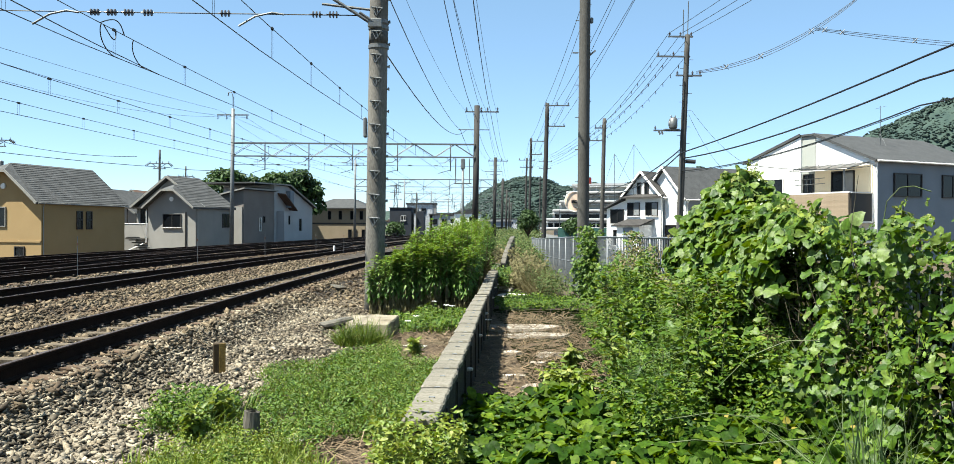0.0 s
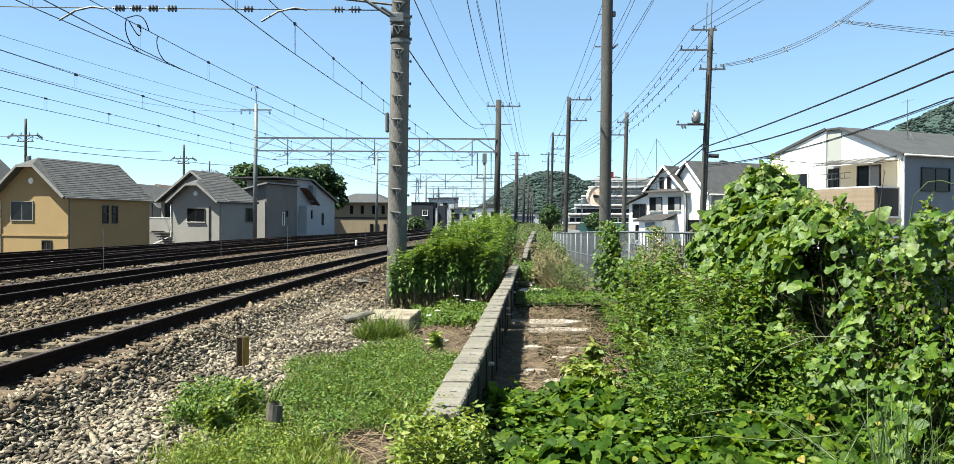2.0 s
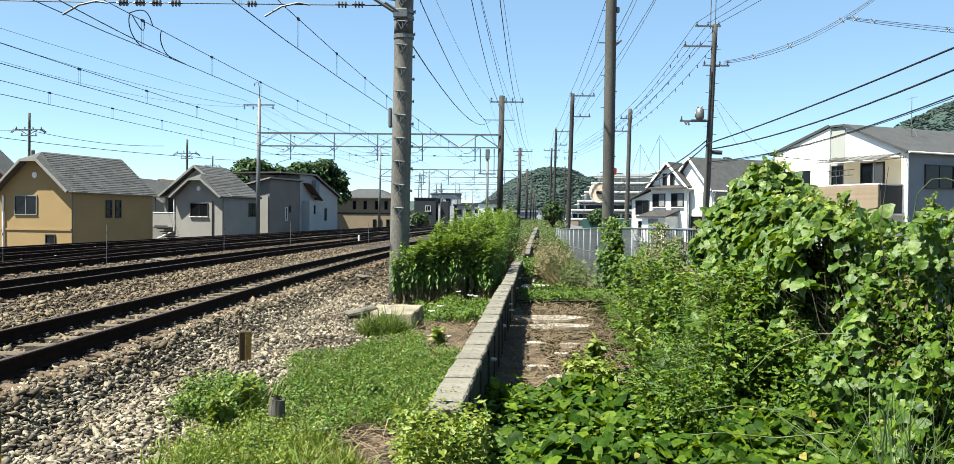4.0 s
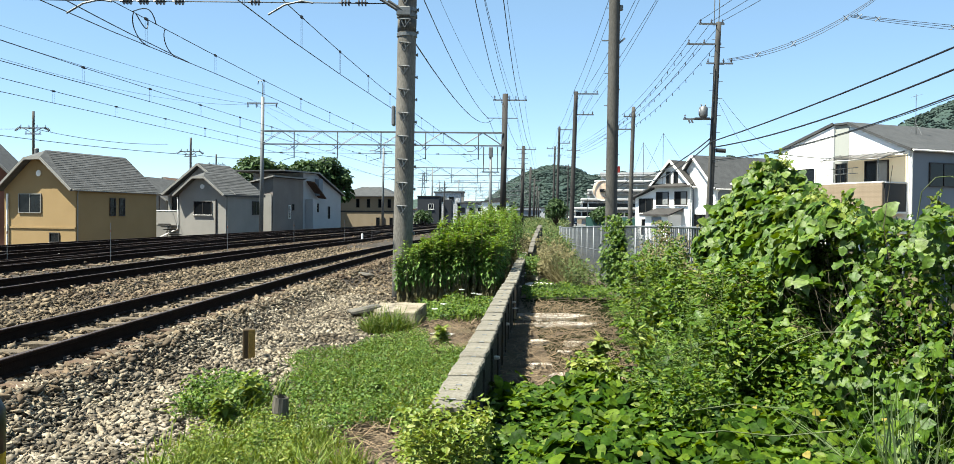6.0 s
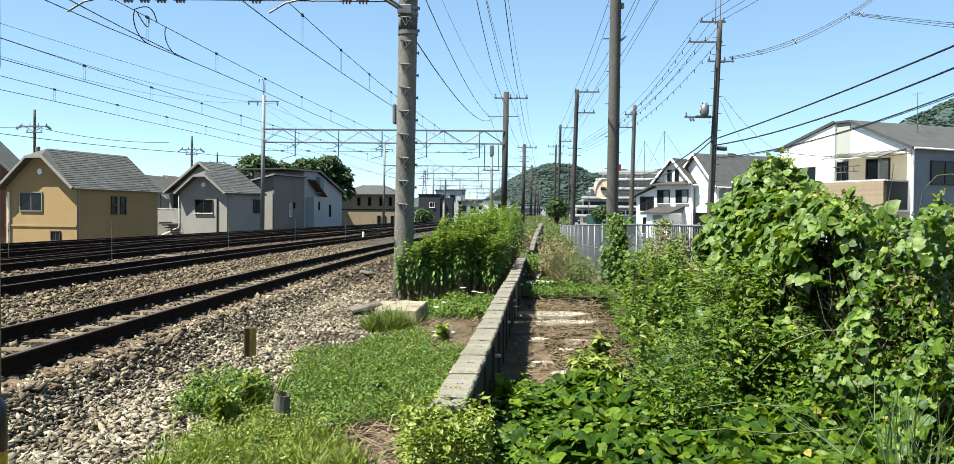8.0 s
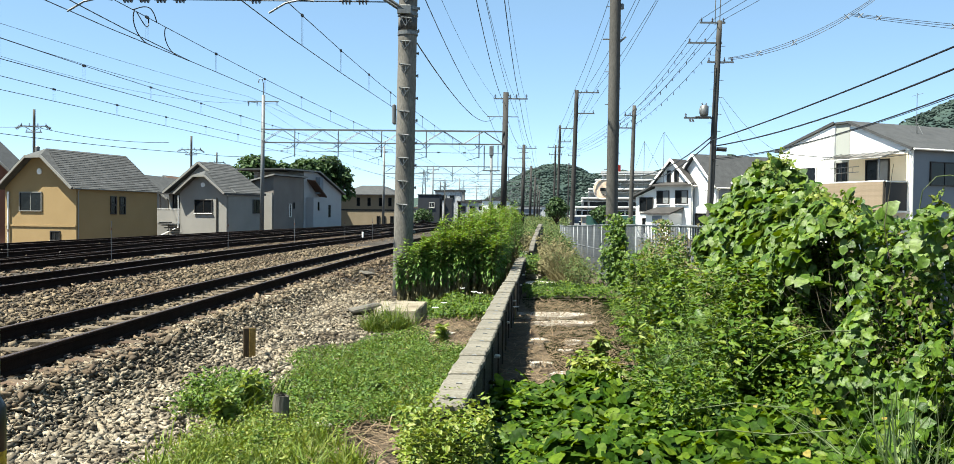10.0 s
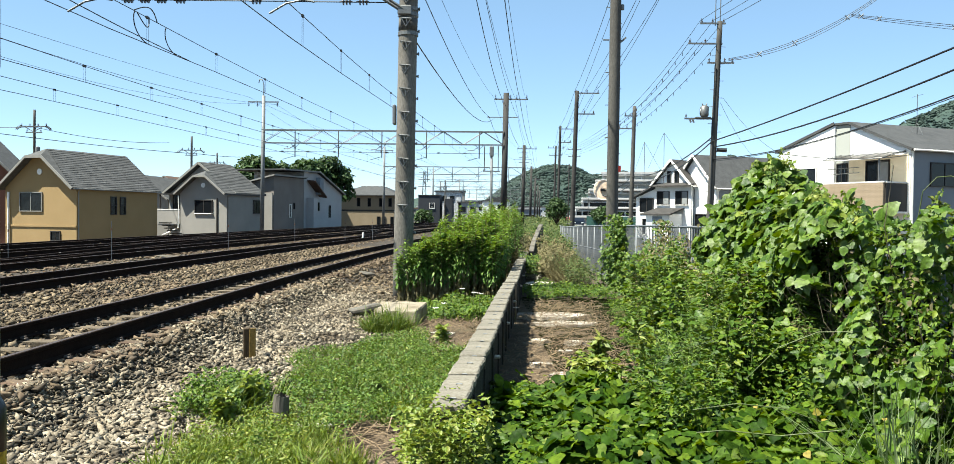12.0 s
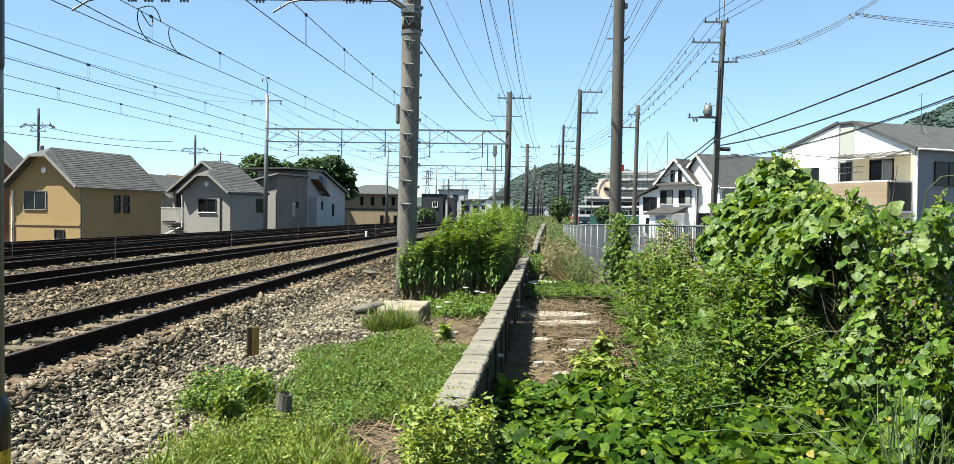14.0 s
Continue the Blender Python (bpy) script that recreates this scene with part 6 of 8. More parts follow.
# ---- near ground: block, posts, slabs ----
def build_near_things():
    t = thing("concrete_block", "sun-bleached low concrete foundation block with a broken edge", "concrete block")
    bm = bmesh.new()
    foot = [(-1.0, 13.1), (-0.91, 14.58), (-1.76, 14.82), (-1.74, 13.72), (-1.5, 13.3)]
    lo = [bm.verts.new((x, y, -0.05)) for x, y in foot]
    hi = [bm.verts.new((x, y, 0.24)) for x, y in foot]
    bm.faces.new(lo[::-1])
    bm.faces.new(hi)
    for i in range(5):
        bm.faces.new((lo[i], lo[(i + 1) % 5], hi[(i + 1) % 5], hi[i]))
    bmesh.ops.bevel(bm, geom=list(bm.edges), offset=0.016, segments=2, affect="EDGES")
    bmesh.ops.triangulate(bm, faces=list(bm.faces))
    bmesh.ops.subdivide_edges(bm, edges=list(bm.edges), cuts=3)
    for v in bm.verts:
        v.co += Vector(noise.noise_vector(v.co * 5)) * 0.02
        worn = max(0.0, -1.45 - v.co.x) * 0.35 + max(0.0, 13.5 - v.co.y) * 0.1 * (v.co.x < -1.2)
        if v.co.z > 0.1:
            v.co.z -= worn * (0.6 + noise.noise(v.co * 7))
    me = bpy.data.meshes.new("slab")
    bm.to_mesh(me)
    bm.free()
    me.materials.append(BLOCK_CONC)
    part("slab", me, BLOCK_CONC, t)
    g = Geo().box((0, 0, 0), (0.5, 0.62, 0.09), chamfer=0.025)
    g.v = [tuple(Vector(p) + 0.05 * Vector(noise.noise_vector(Vector(p) * 6))) for p in g.v]
    part("broken_piece", g, CONC, t, "broken-off slab leaning on the block", m=Matrix.Translation((-1.98, 14.55, 0.12)) @ Matrix.Rotation(-0.2, 4, "Y") @ Matrix.Rotation(0.25, 4, "Z"))
    t = thing("marker_stake", "short square brown stake with a faded yellow edge", "stake", Matrix.Translation((-2.73, 9.95, 0.0)) @ Matrix.Rotation(0.3, 4, "Z"))
    part("stake", Geo().box((0, 0, 0.17), (0.14, 0.13, 0.44), chamfer=0.008), STAKE_WOOD, t)
    # yellow strip over the right part of the stake's front
    part("yellow_edge", Geo().box((0.033, -0.062, 0.2), (0.075, 0.012, 0.38), chamfer=0.004), OCHRE_POST, t, "yellow strip along the right front edge")
    t = thing("wooden_stub", "weathered sawn-off wooden post among the weeds", "post", Matrix.Translation((-1.62, 6.85, 0)))
    part("post", Geo().tube([(0, 0, -0.1), (0, 0, 0.18), (0.006, 0, 0.262), (0.012, 0.004, 0.272), (0.012, 0.004, 0.27)], [0.072, 0.068, 0.064, 0.05, 0.001], 12), WOOD_OLD, t)
    for x, y, s, a in ((-1.35, 6.75, 0.22, 0.4), (-1.95, 6.4, 0.12, 1.2), (-0.55, 12.1, 0.24, 0.2), (-0.62, 10.6, 0.1, 0.9)):
        t = thing("loose_stone", "pale broken stone lying among the weeds", "stone", Matrix.Translation((x, y, 0.04)) @ Matrix.Rotation(a, 4, "Z"), group="loose stones")
        v, f = ROCKS[2]
        part("stone", Geo().add([(p[0] * s * 1.3, p[1] * s, p[2] * s * 0.6) for p in v], f), CONC_PALE, t)
    # low boxes added in place of the dark, shadowed humps of the ballast
    for x, y, a in ((-3.15, 22.6, 0.5), (-10.6, 28.6, 0.9)):
        t = thing("dark_hump_box", "low brown box standing in for a dark hump on the ballast", "board", Matrix.Translation((x, y, bed_z(x - shift(y)) + 0.04)) @ Matrix.Rotation(a, 4, "Z"), group="loose boards")
        part("board", Geo().box((0, 0, 0.0), (0.24, 1.2, 0.07), chamfer=0.03), WOOD_OLD, t)
    for x, y, h, r in ((-13.7, 27.4, 0.2, 0.05), (-7.0, 50, 0.45, 0.06)):
        t = thing("marker_post", "short white marker post between the tracks", "marker post", Matrix.Translation((x, y, 0.18)), group="white markers")
        part("post", Geo().tube([(0, 0, -0.05), (0, 0, h), (0, 0, h + 0.03)], [r, r, r * 0.6], 10), TRIM, t)
    # broken concrete paving on the path
    for i, (x, y, w, d) in enumerate(((1.25, 15.2, 1.5, 0.9), (1.45, 14.1, 1.3, 0.6), (0.85, 12.0, 0.3, 0.22), (1.45, 11.9, 0.5, 0.2), (1.15, 11.2, 0.25, 0.16), (0.75, 10.2, 0.3, 0.25), (1.5, 10.6, 0.2, 0.2), (1.55, 22.1, 0.95, 1.7), (1.55, 24.9, 0.6, 1.5), (1.9, 20.9, 0.5, 0.8), (0.9, 9.4, 0.25, 0.2))):
        rng = random.Random(i)
        n = 11
        pts = [(math.cos(6.283 * k / n) * w / 2 * rng.uniform(0.75, 1.1), math.sin(6.283 * k / n) * d / 2 * rng.uniform(0.75, 1.1)) for k in range(n)]
        g = Geo()
        vs = [(px, py, -0.1) for px, py in pts] + [(px * 0.96, py * 0.96, 0.012 + 0.008 * rng.uniform(-1, 1)) for px, py in pts]
        g.add(vs, [tuple(range(n, 2 * n))] + [(k, (k + 1) % n, n + (k + 1) % n, n + k) for k in range(n)])
        t = thing("broken_paving", "broken pale concrete paving slab in the straw-covered path", "paving slab", Matrix.Translation((x, y, -0.034 + 0.03 * noise.noise((x * 0.6, y * 0.6, 0)))), group="broken paving")
        part("slab", g, CONC_PALE, t)
    for x, y, z in ((-0.35, 15.9, 0.35), (-0.12, 14.6, 0.4), (-0.62, 14.2, 0.25), (-0.02, 13.9, 0.45), (-0.75, 13.9, 0.2), (0.3, 11.9, 0.5), (0.55, 13.2, 0.3)):
        t = thing("white_flower", "small white wild flower on a thin stem", "flower", Matrix.Translation((x, y, 0)), group="wild flowers")
        part("stem", Geo().tube([(0, 0, 0), (0.01, 0, z)], 0.004, 4), STEM, t)
        for i in range(5):
            a = 1.257 * i
            part("petal", Geo().add([(0.01, 0, z), (0.01 + 0.05 * math.cos(a - 0.45), 0.05 * math.sin(a - 0.45) - 0.02, z + 0.02), (0.01 + 0.06 * math.cos(a), 0.06 * math.sin(a) - 0.02, z + 0.015), (0.01 + 0.05 * math.cos(a + 0.45), 0.05 * math.sin(a + 0.45) - 0.02, z + 0.02)], [(0, 1, 2), (0, 2, 3)]), TRIM, t)
    # crossing post at the near edge
    t = thing("crossing_post", "grey level-crossing post with black and yellow striped base", "crossing post", Matrix.Translation((-1.486, 2.5, 0)))
    part("shaft", Geo().tube([(0, 0, 1.1), (-0.005, 0, 3.2)], 0.05, 16), STEEL, t, smooth=True)
    part("upper_sleeve", Geo().tube([(-0.003, 0, 2.16), (-0.004, 0, 2.18), (-0.005, 0, 3.3)], [0.05, 0.054, 0.054], 16), BLACK, t, "black upper sleeve", True)
    part("sleeve", Geo().tube([(0, 0, 1.03), (0, 0, 1.16), (0, 0, 1.19)], [0.066, 0.066, 0.05], 16), BLACK, t, smooth=True)
    for k in range(5):
        part("stripe", Geo().tube([(0, 0, 1.03 - 0.2 * (k + 1)), (0, 0, 1.03 - 0.2 * k)], 0.066, 16), YELLOW if k % 2 == 0 else BLACK, t, "yellow stripe" if k % 2 == 0 else "black stripe")


# ---- foliage ----
def mound(y):
    """Crest height of the vine heap over the fence."""
    return float(np.interp(y, [5.0, 5.6, 6.1, 6.3, 6.55, 6.9, 7.4, 8.1, 8.55, 8.87, 9.14, 9.55, 9.8, 10.14, 10.6, 10.9, 11.2, 11.6], [1.68, 1.72, 1.74, 1.66, 1.6, 1.66, 1.78, 1.86, 1.84, 1.95, 2.2, 2.28, 2.12, 1.98, 1.85, 1.72, 1.5, 1.2]))


def heap_foot(y):
    """Height at which the heap gives way to stems and weeds."""
    return float(np.interp(y, [5.0, 6.6, 7.2, 7.6, 8.0, 9.5, 10.5, 11.6], [0.3, 0.45, 1.22, 1.1, 1.28, 1.2, 1.2, 1.15]))


def heap_depth(y, z):
    """How far the vine heap stands out from the fence."""
    top = mound(y)
    slim = float(np.interp(y, [9.6, 11.2], [1.0, 0.25]))
    lump = noise.noise((y * 1.3, z * 1.7, 3.0)) + 0.5 * noise.noise((y * 3.3, z * 3.7, 8.0))
    return 0.12 + slim * (0.45 * math.sqrt(max(0.0, 1 - (z / (top + 0.05)) ** 2)) + 0.3 * lump * min(1.0, max(0.2, (top - z) * 3)))


def runners(count, rng, y0, y1, low, high, surface, lo, hi, fall=0.4, steps=12):
    """Leaves set alternately along runners that creep over a surface: places, directions, normals, sizes and ages."""
    pos, along, normal, size, age = [], [], [], [], []
    for _ in range(count):
        y = rng.uniform(y0, y1)
        z = rng.uniform(low(y), max(low(y) + 0.05, high(y)))
        a = rng.uniform(-0.5, 3.64) if rng.uniform() > fall else rng.uniform(3.6, 5.8)
        reach = rng.uniform(0.0, 0.1)
        for k in range(steps):
            f = k / (steps - 1)
            a += rng.normal(0, 0.28)
            y += 0.085 * math.cos(a)
            z += 0.085 * math.sin(a)
            z = min(z, high(y) + 0.1 * f)
            if z < low(y) or not y0 - 0.2 < y < y1 + 0.2:
                continue
            out = 0.03 + reach * math.sin(math.pi * f) + rng.uniform(0, 0.05)
            x = surface(y, z) - out
            side = 1 if k % 2 else -1
            pos.append((x, y + side * 0.05 * math.sin(a), z - side * 0.05 * math.cos(a)))
            along.append((-0.55 + rng.normal(0, 0.3), -0.35 + side * 0.5 * math.sin(a) + rng.normal(0, 0.35), -0.45 + rng.normal(0, 0.35)))
            normal.append((-0.55 + rng.normal(0, 0.45), -0.3 + rng.normal(0, 0.45), 0.7 + rng.normal(0, 0.32)))
            size.append(rng.uniform(lo, hi) * (1.08 - 0.55 * f ** 2))
            age.append(f)
    return (np.array(v) for v in (pos, along, normal, size, age))


SWAYING = []


def swaying(name, v, f, material, label, pivot, angle, phase, category="vine"):
    """A clump of leaves as one rigid piece that rocks about its foot."""
    ob = bulk(name, np.asarray(v) - np.array(pivot), f, material, True)
    ob.location = pivot
    tagged(ob, label, category, kind="stuff")
    SWAYING.append((ob, pivot, angle, phase))
    return ob


def curled(vf, rng, amount=0.0042):
    """Uneven, slightly crumpled leaf blades."""
    return vf[0] + rng.normal(0, amount, vf[0].shape), vf[1]


def vary(size, rng):
    """Leaves of uneven width and fold."""
    n = len(size)
    return np.stack([size * rng.uniform(0.72, 1.12, n), size * rng.uniform(0.9, 1.15, n), size * rng.uniform(0.3, 2.0, n)], 1)


# Added filler sheet whose near-black colour paints the shade between leaves.
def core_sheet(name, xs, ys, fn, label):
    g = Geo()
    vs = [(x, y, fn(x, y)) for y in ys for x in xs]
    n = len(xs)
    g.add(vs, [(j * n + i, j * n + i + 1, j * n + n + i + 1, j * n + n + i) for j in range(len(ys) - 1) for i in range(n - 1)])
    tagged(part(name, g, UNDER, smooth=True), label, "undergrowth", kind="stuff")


def weed_edge(y):
    """Where the weeds begin, east of the path."""
    return float(np.interp(y, [7.0, 8.2, 8.8, 9.5, 10.6, 11.4, 13.4, 16.1, 18], [1.3, 1.5, 1.85, 2.05, 2.05, 2.1, 2.35, 2.55, 2.7])) + 0.06 * math.sin(y * 3.7)


def weed_height(x, y):
    """Height of the mixed weeds between path and fence."""
    a = max(0.0, min(1.0, (x - weed_edge(y)) / 0.85))
    top = float(np.interp(y, [6.8, 7.6, 8.6, 12.0, 13.5, 16.0, 18.5], [0.55, 0.95, 1.22, 0.72, 0.55, 0.35, 0.1]))
    return (0.14 + 0.86 * a) * top if x > weed_edge(y) - 0.1 else 0.0


def build_vines():
    rng = np.random.default_rng(21)
    core_sheet("vine_shade_core", list(np.linspace(2.5, 4.3, 24)), list(np.linspace(7.5, 11.4, 50)), lambda x, y: max(0.0, (mound(y) - 0.32) * max(0, 1 - abs((x - FX) / (0.3 if x < FX else 0.7)) ** 2.6)) + 0.06 * noise.noise((x * 5, y * 5, 1)) - 0.05, "near-black filler sheet painting the shade inside the vine heap")
    label = "broad green vine leaves heaped over the fence"
    # the heap, in clumps that rock a little in the wind
    for i, (y0, y1, count) in enumerate(((7.0, 7.8, 24), (7.7, 8.5, 48), (8.4, 9.1, 50), (9.0, 9.7, 54), (9.6, 10.3, 46), (10.2, 11.3, 40))):
        p, d, n, z, f = runners(count, rng, y0, y1, heap_foot, mound, lambda y, z: FX - heap_depth(y, z), 0.07, 0.12)
        mid = (FX, (y0 + y1) / 2, 1.0)
        old = (f < 0.8) & (p[:, 2] < 5)
        for pick, material, name in ((old, LEAF, "vine_clump"), (~old, LEAF_LIGHT, "young_vine_leaves")):
            swaying(name, *curled(stamp_along(*KUDZU, p[pick], d[pick], n[pick], vary(z[pick], rng)), rng), material, label if material is LEAF else "young yellow-green vine leaves at the tips of the runners", mid, 0.5, i * 1.3)
    # leaves over the crest and the far side
    n = 520
    y = rng.uniform(6.9, 11.3, n)
    x = FX + rng.uniform(-0.2, 0.45, n)
    z = np.array([mound(v) for v in y]) - 0.5 * ((x - FX) / 0.7) ** 2 + rng.uniform(-0.1, 0.07, n)
    tagged(bulk("crest_leaves", *curled(stamp_along(*KUDZU, np.stack([x, y, z], 1), rng.normal(0, 0.5, (n, 3)) + [-0.5, -0.3, -0.3], rng.normal(0, 0.35, (n, 3)) + [-0.3, -0.3, 0.85], vary(rng.uniform(0.07, 0.13, n), rng)), rng), LEAF, True), "vine leaves on the crest of the heap", "vine", kind="stuff")
    # shoots standing up from the crest
    for i, (x, y, z, h) in enumerate(((3.3, 9.5, 2.2, 0.3), (3.25, 9.25, 2.2, 0.26), (3.3, 9.75, 2.1, 0.16), (3.35, 9.4, 2.2, 0.2), (3.2, 8.2, 1.85, 0.16), (3.3, 7.8, 1.8, 0.14), (3.2, 10.4, 1.95, 0.15), (3.2, 6.0, 1.72, 0.22), (3.25, 5.85, 1.68, 0.18), (3.3, 8.6, 1.85, 0.12))):
        t = thing("vine_shoot", "young vine shoot with small yellow-green leaves", "vine", Matrix.Translation((x, y, z)), group="vine shoots")
        part("stem", Geo().tube([(0, 0, -0.25), (0.02, 0, h * 0.4), (0.06, -0.02, h)], [0.006, 0.005, 0.002], 4, False), STEM, t)
        k = 22
        f = rng.uniform(-0.3, 1, k)
        leaves = bulk("leaves", *curled(stamp_along(*KUDZU, np.stack([0.06 * f, -0.02 * f, h * f], 1) + rng.normal(0, 0.03, (k, 3)), rng.normal(0, 0.6, (k, 3)) + [-0.4, -0.4, -0.1], rng.normal(0, 0.4, (k, 3)) + [-0.3, -0.3, 0.8], rng.uniform(0.03, 0.065, k) * (1.2 - 0.6 * np.clip(f, 0, 1))), rng), LEAF_LIGHT, True)
        leaves.parent = t
        SWAYING.append((t, (x, y, z), 2.2, i * 0.9))
    # yellow-green young growth crowning the heap
    n = 130
    y = rng.normal(9.42, 0.2, n)
    z = np.array([mound(v) for v in y]) + rng.uniform(-0.2, 0.14, n)
    swaying("crowning_leaves", *curled(stamp_along(*KUDZU, np.stack([FX + rng.normal(-0.03, 0.1, n), y, z], 1), rng.normal(0, 0.5, (n, 3)) + [-0.4, -0.4, -0.2], rng.normal(0, 0.35, (n, 3)) + [-0.4, -0.3, 0.75], vary(rng.uniform(0.035, 0.075, n), rng)), rng), LEAF_LIGHT, "young yellow-green leaves on the crest of the vine heap", (FX, 9.4, 1.8), 1.0, 2.0)
    # vine over the near end of the fence, down to the ground
    near = lambda y, z: FX - 0.16 - 0.62 * (1 - min(z, 1.6) / 1.6) - 0.12 * math.sin(y * 4 + z * 3)
    for i, (y0, y1, count, lo, hi, foot) in enumerate(((4.9, 6.5, 30, 0.05, 0.1, 0.1), (4.9, 6.0, 9, 0.055, 0.1, 1.5), (6.2, 7.0, 5, 0.05, 0.09, 0.9), (6.3, 7.1, 10, 0.05, 0.09, 0.2))):
        top = (lambda y: 0.95 + 0.35 * math.sin(y * 5.3)) if i == 0 else mound if i < 3 else (lambda y: 0.7)
        p, d, n, z, f = runners(count, rng, y0, y1, lambda y: foot, top, near, lo, hi, 0.5)
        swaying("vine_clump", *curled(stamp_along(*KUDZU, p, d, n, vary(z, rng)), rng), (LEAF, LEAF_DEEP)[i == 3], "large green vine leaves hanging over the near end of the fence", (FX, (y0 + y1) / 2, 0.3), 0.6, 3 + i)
    core_sheet("brush_shade_core", list(np.linspace(3.3, 4.3, 10)), list(np.linspace(4.8, 7.9, 30)), lambda x, y: (1.42 + 0.1 * noise.noise((y * 4, 2, 1))) * max(0.0, 1 - ((x - 3.75) / 0.5) ** 4) - 0.05, "near-black filler sheet painting the shade in the brush behind the near fence")
    n = 6400
    y, z = rng.uniform(4.9, 8.1, n), rng.uniform(0.1, 1.68, n)
    gap = (np.abs(y - 7.15 - 0.12 * np.sin(z * 5)) < 0.13) & (z > 0.4) & (z < 1.2) & (rng.uniform(0, 1, n) < 0.85)
    y = np.where(gap, rng.uniform(5.6, 7.1, n), y)
    q = np.stack([FX - 0.14 - 0.22 * rng.uniform(0, 1, n) * (1.7 - z), y, z], 1)
    for pick, material, text in ((slice(0, 5800), LEAF_GREEN, "small green leaves tangled in the near fence"), (slice(5800, n), DRYWEED, "dry brown leaves tangled in the near fence")):
        k = len(q[pick])
        tagged(bulk("tangled_leaves", *stamp_along(OVAL_V, OVAL_F, q[pick], rng.normal(0, 1, (k, 3)) + [-0.3, -0.3, -0.3], rng.normal(0, 0.5, (k, 3)) + [-0.4, -0.4, 0.6], rng.uniform(0.03, 0.075, k)), material), text, "weeds", kind="stuff")
    # leaves hanging under the brow of the heap
    for name, count, tv, tf, lo, hi, material, text in (("hanging_vine", 170, *KUDZU, 0.05, 0.09, LEAF, "vine leaves hanging under the brow of the heap"), ("shade_weeds", 1500, OVAL_V, OVAL_F, 0.035, 0.08, LEAF_GREEN, "small green leaves crowding under the vine heap")):
        y, z = rng.uniform(7.38, 8.5, count), rng.uniform(0.45, 1.4, count)
        x = 3.02 - 0.12 * (8.5 - y) - 0.3 * rng.uniform(0, 1, count) * (1.5 - z)
        d = rng.normal(0, 0.5, (count, 3)) + [-0.5, -0.3, -0.4]
        tagged(bulk(name, *stamp_along(tv, tf, np.stack([x, y, z], 1), d, rng.normal(0, 0.4, (count, 3)) + [-0.5, -0.3, 0.7], vary(rng.uniform(lo, hi, count), rng)), material, True), text, "vine" if material is LEAF else "weeds", kind="stuff")
    # vine carpet in front: broad leaves in rising and sinking drifts
    n = 3600
    y, x = rng.uniform(4.3, 8.8, n), rng.uniform(-0.35, 3.4, n)
    lump = np.array([noise.noise((a * 1.6, b * 1.6, 6.0)) for a, b in zip(x, y)])
    keep = (x > wall_x(y) + 0.1 + 0.1 * np.sin(y * 9)) & (y < np.where(x < 1.7, 7.75, 7.9) + 0.35 * np.sin(x * 4)) & (lump > rng.uniform(-0.8, 0.0, n))
    x, y, lump = x[keep], y[keep], lump[keep]
    n = len(x)
    z = 0.12 + 0.13 * rng.uniform(0, 1, n) + 0.22 * lump + 0.1 * np.clip(x - 1.6, 0, 2)
    a = rng.uniform(0, 6.28, n)
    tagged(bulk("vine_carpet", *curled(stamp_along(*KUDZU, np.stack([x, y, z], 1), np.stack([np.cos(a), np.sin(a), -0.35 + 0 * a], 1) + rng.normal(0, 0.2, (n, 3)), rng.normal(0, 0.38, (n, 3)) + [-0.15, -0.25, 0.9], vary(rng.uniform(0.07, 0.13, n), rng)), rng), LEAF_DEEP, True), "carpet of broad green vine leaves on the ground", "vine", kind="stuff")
    core_sheet("carpet_shade_core", list(np.linspace(-0.2, 3.6, 30)), list(np.linspace(4.2, 8.6, 36)), lambda x, y: 0.02 + 0.05 * noise.noise((x * 4, y * 4, 2)) + 0.08 * max(0, x - 1.6) if x > wall_x(y) + 0.18 else -0.1, "near-black filler sheet painting the shade below the vine carpet")
    n = 6500
    y, x = rng.uniform(4.4, 8.9, n), rng.uniform(-0.2, 3.4, n)
    lump = np.array([noise.noise((a * 1.6, b * 1.6, 6.0)) for a, b in zip(x, y)])
    keep = (x > wall_x(y) + 0.15) & ((y < 7.9) | (x > 1.6)) & (lump < rng.uniform(-0.4, 0.15, n))
    x, y = x[keep], y[keep]
    n = len(x)
    a = rng.uniform(0, 6.28, n)
    tagged(bulk("carpet_weeds", *stamp_along(OVAL_V, OVAL_F, np.stack([x, y, rng.uniform(0.04, 0.3, n) + 0.1 * np.clip(x - 1.6, 0, 2)], 1), np.stack([np.cos(a), np.sin(a), 0.2 + 0 * a], 1), rng.normal(0, 0.4, (n, 3)) + [-0.1, -0.3, 0.8], rng.uniform(0.03, 0.075, n)), LEAF_GREEN), "small weeds growing through the vine carpet", "weeds", kind="stuff")
    # vine columns on the fence by the thick pole
    for cy, r, top, k in ((19.6, 0.75, 1.85, 900), (17.3, 0.3, 1.1, 160), (15.6, 0.3, 1.3, 120), (13.6, 0.45, 1.3, 200), (21.2, 0.4, 1.2, 160)):
        d = rng.normal(size=(k, 3))
        yy = cy + rng.normal(0, r * 0.5, k)
        zz = rng.uniform(0.05, top, k) * (1 - 0.3 * np.abs(yy - cy) / r)
        xx = np.array([fence_x(v) for v in yy]) + rng.normal(-0.12, 0.16, k)
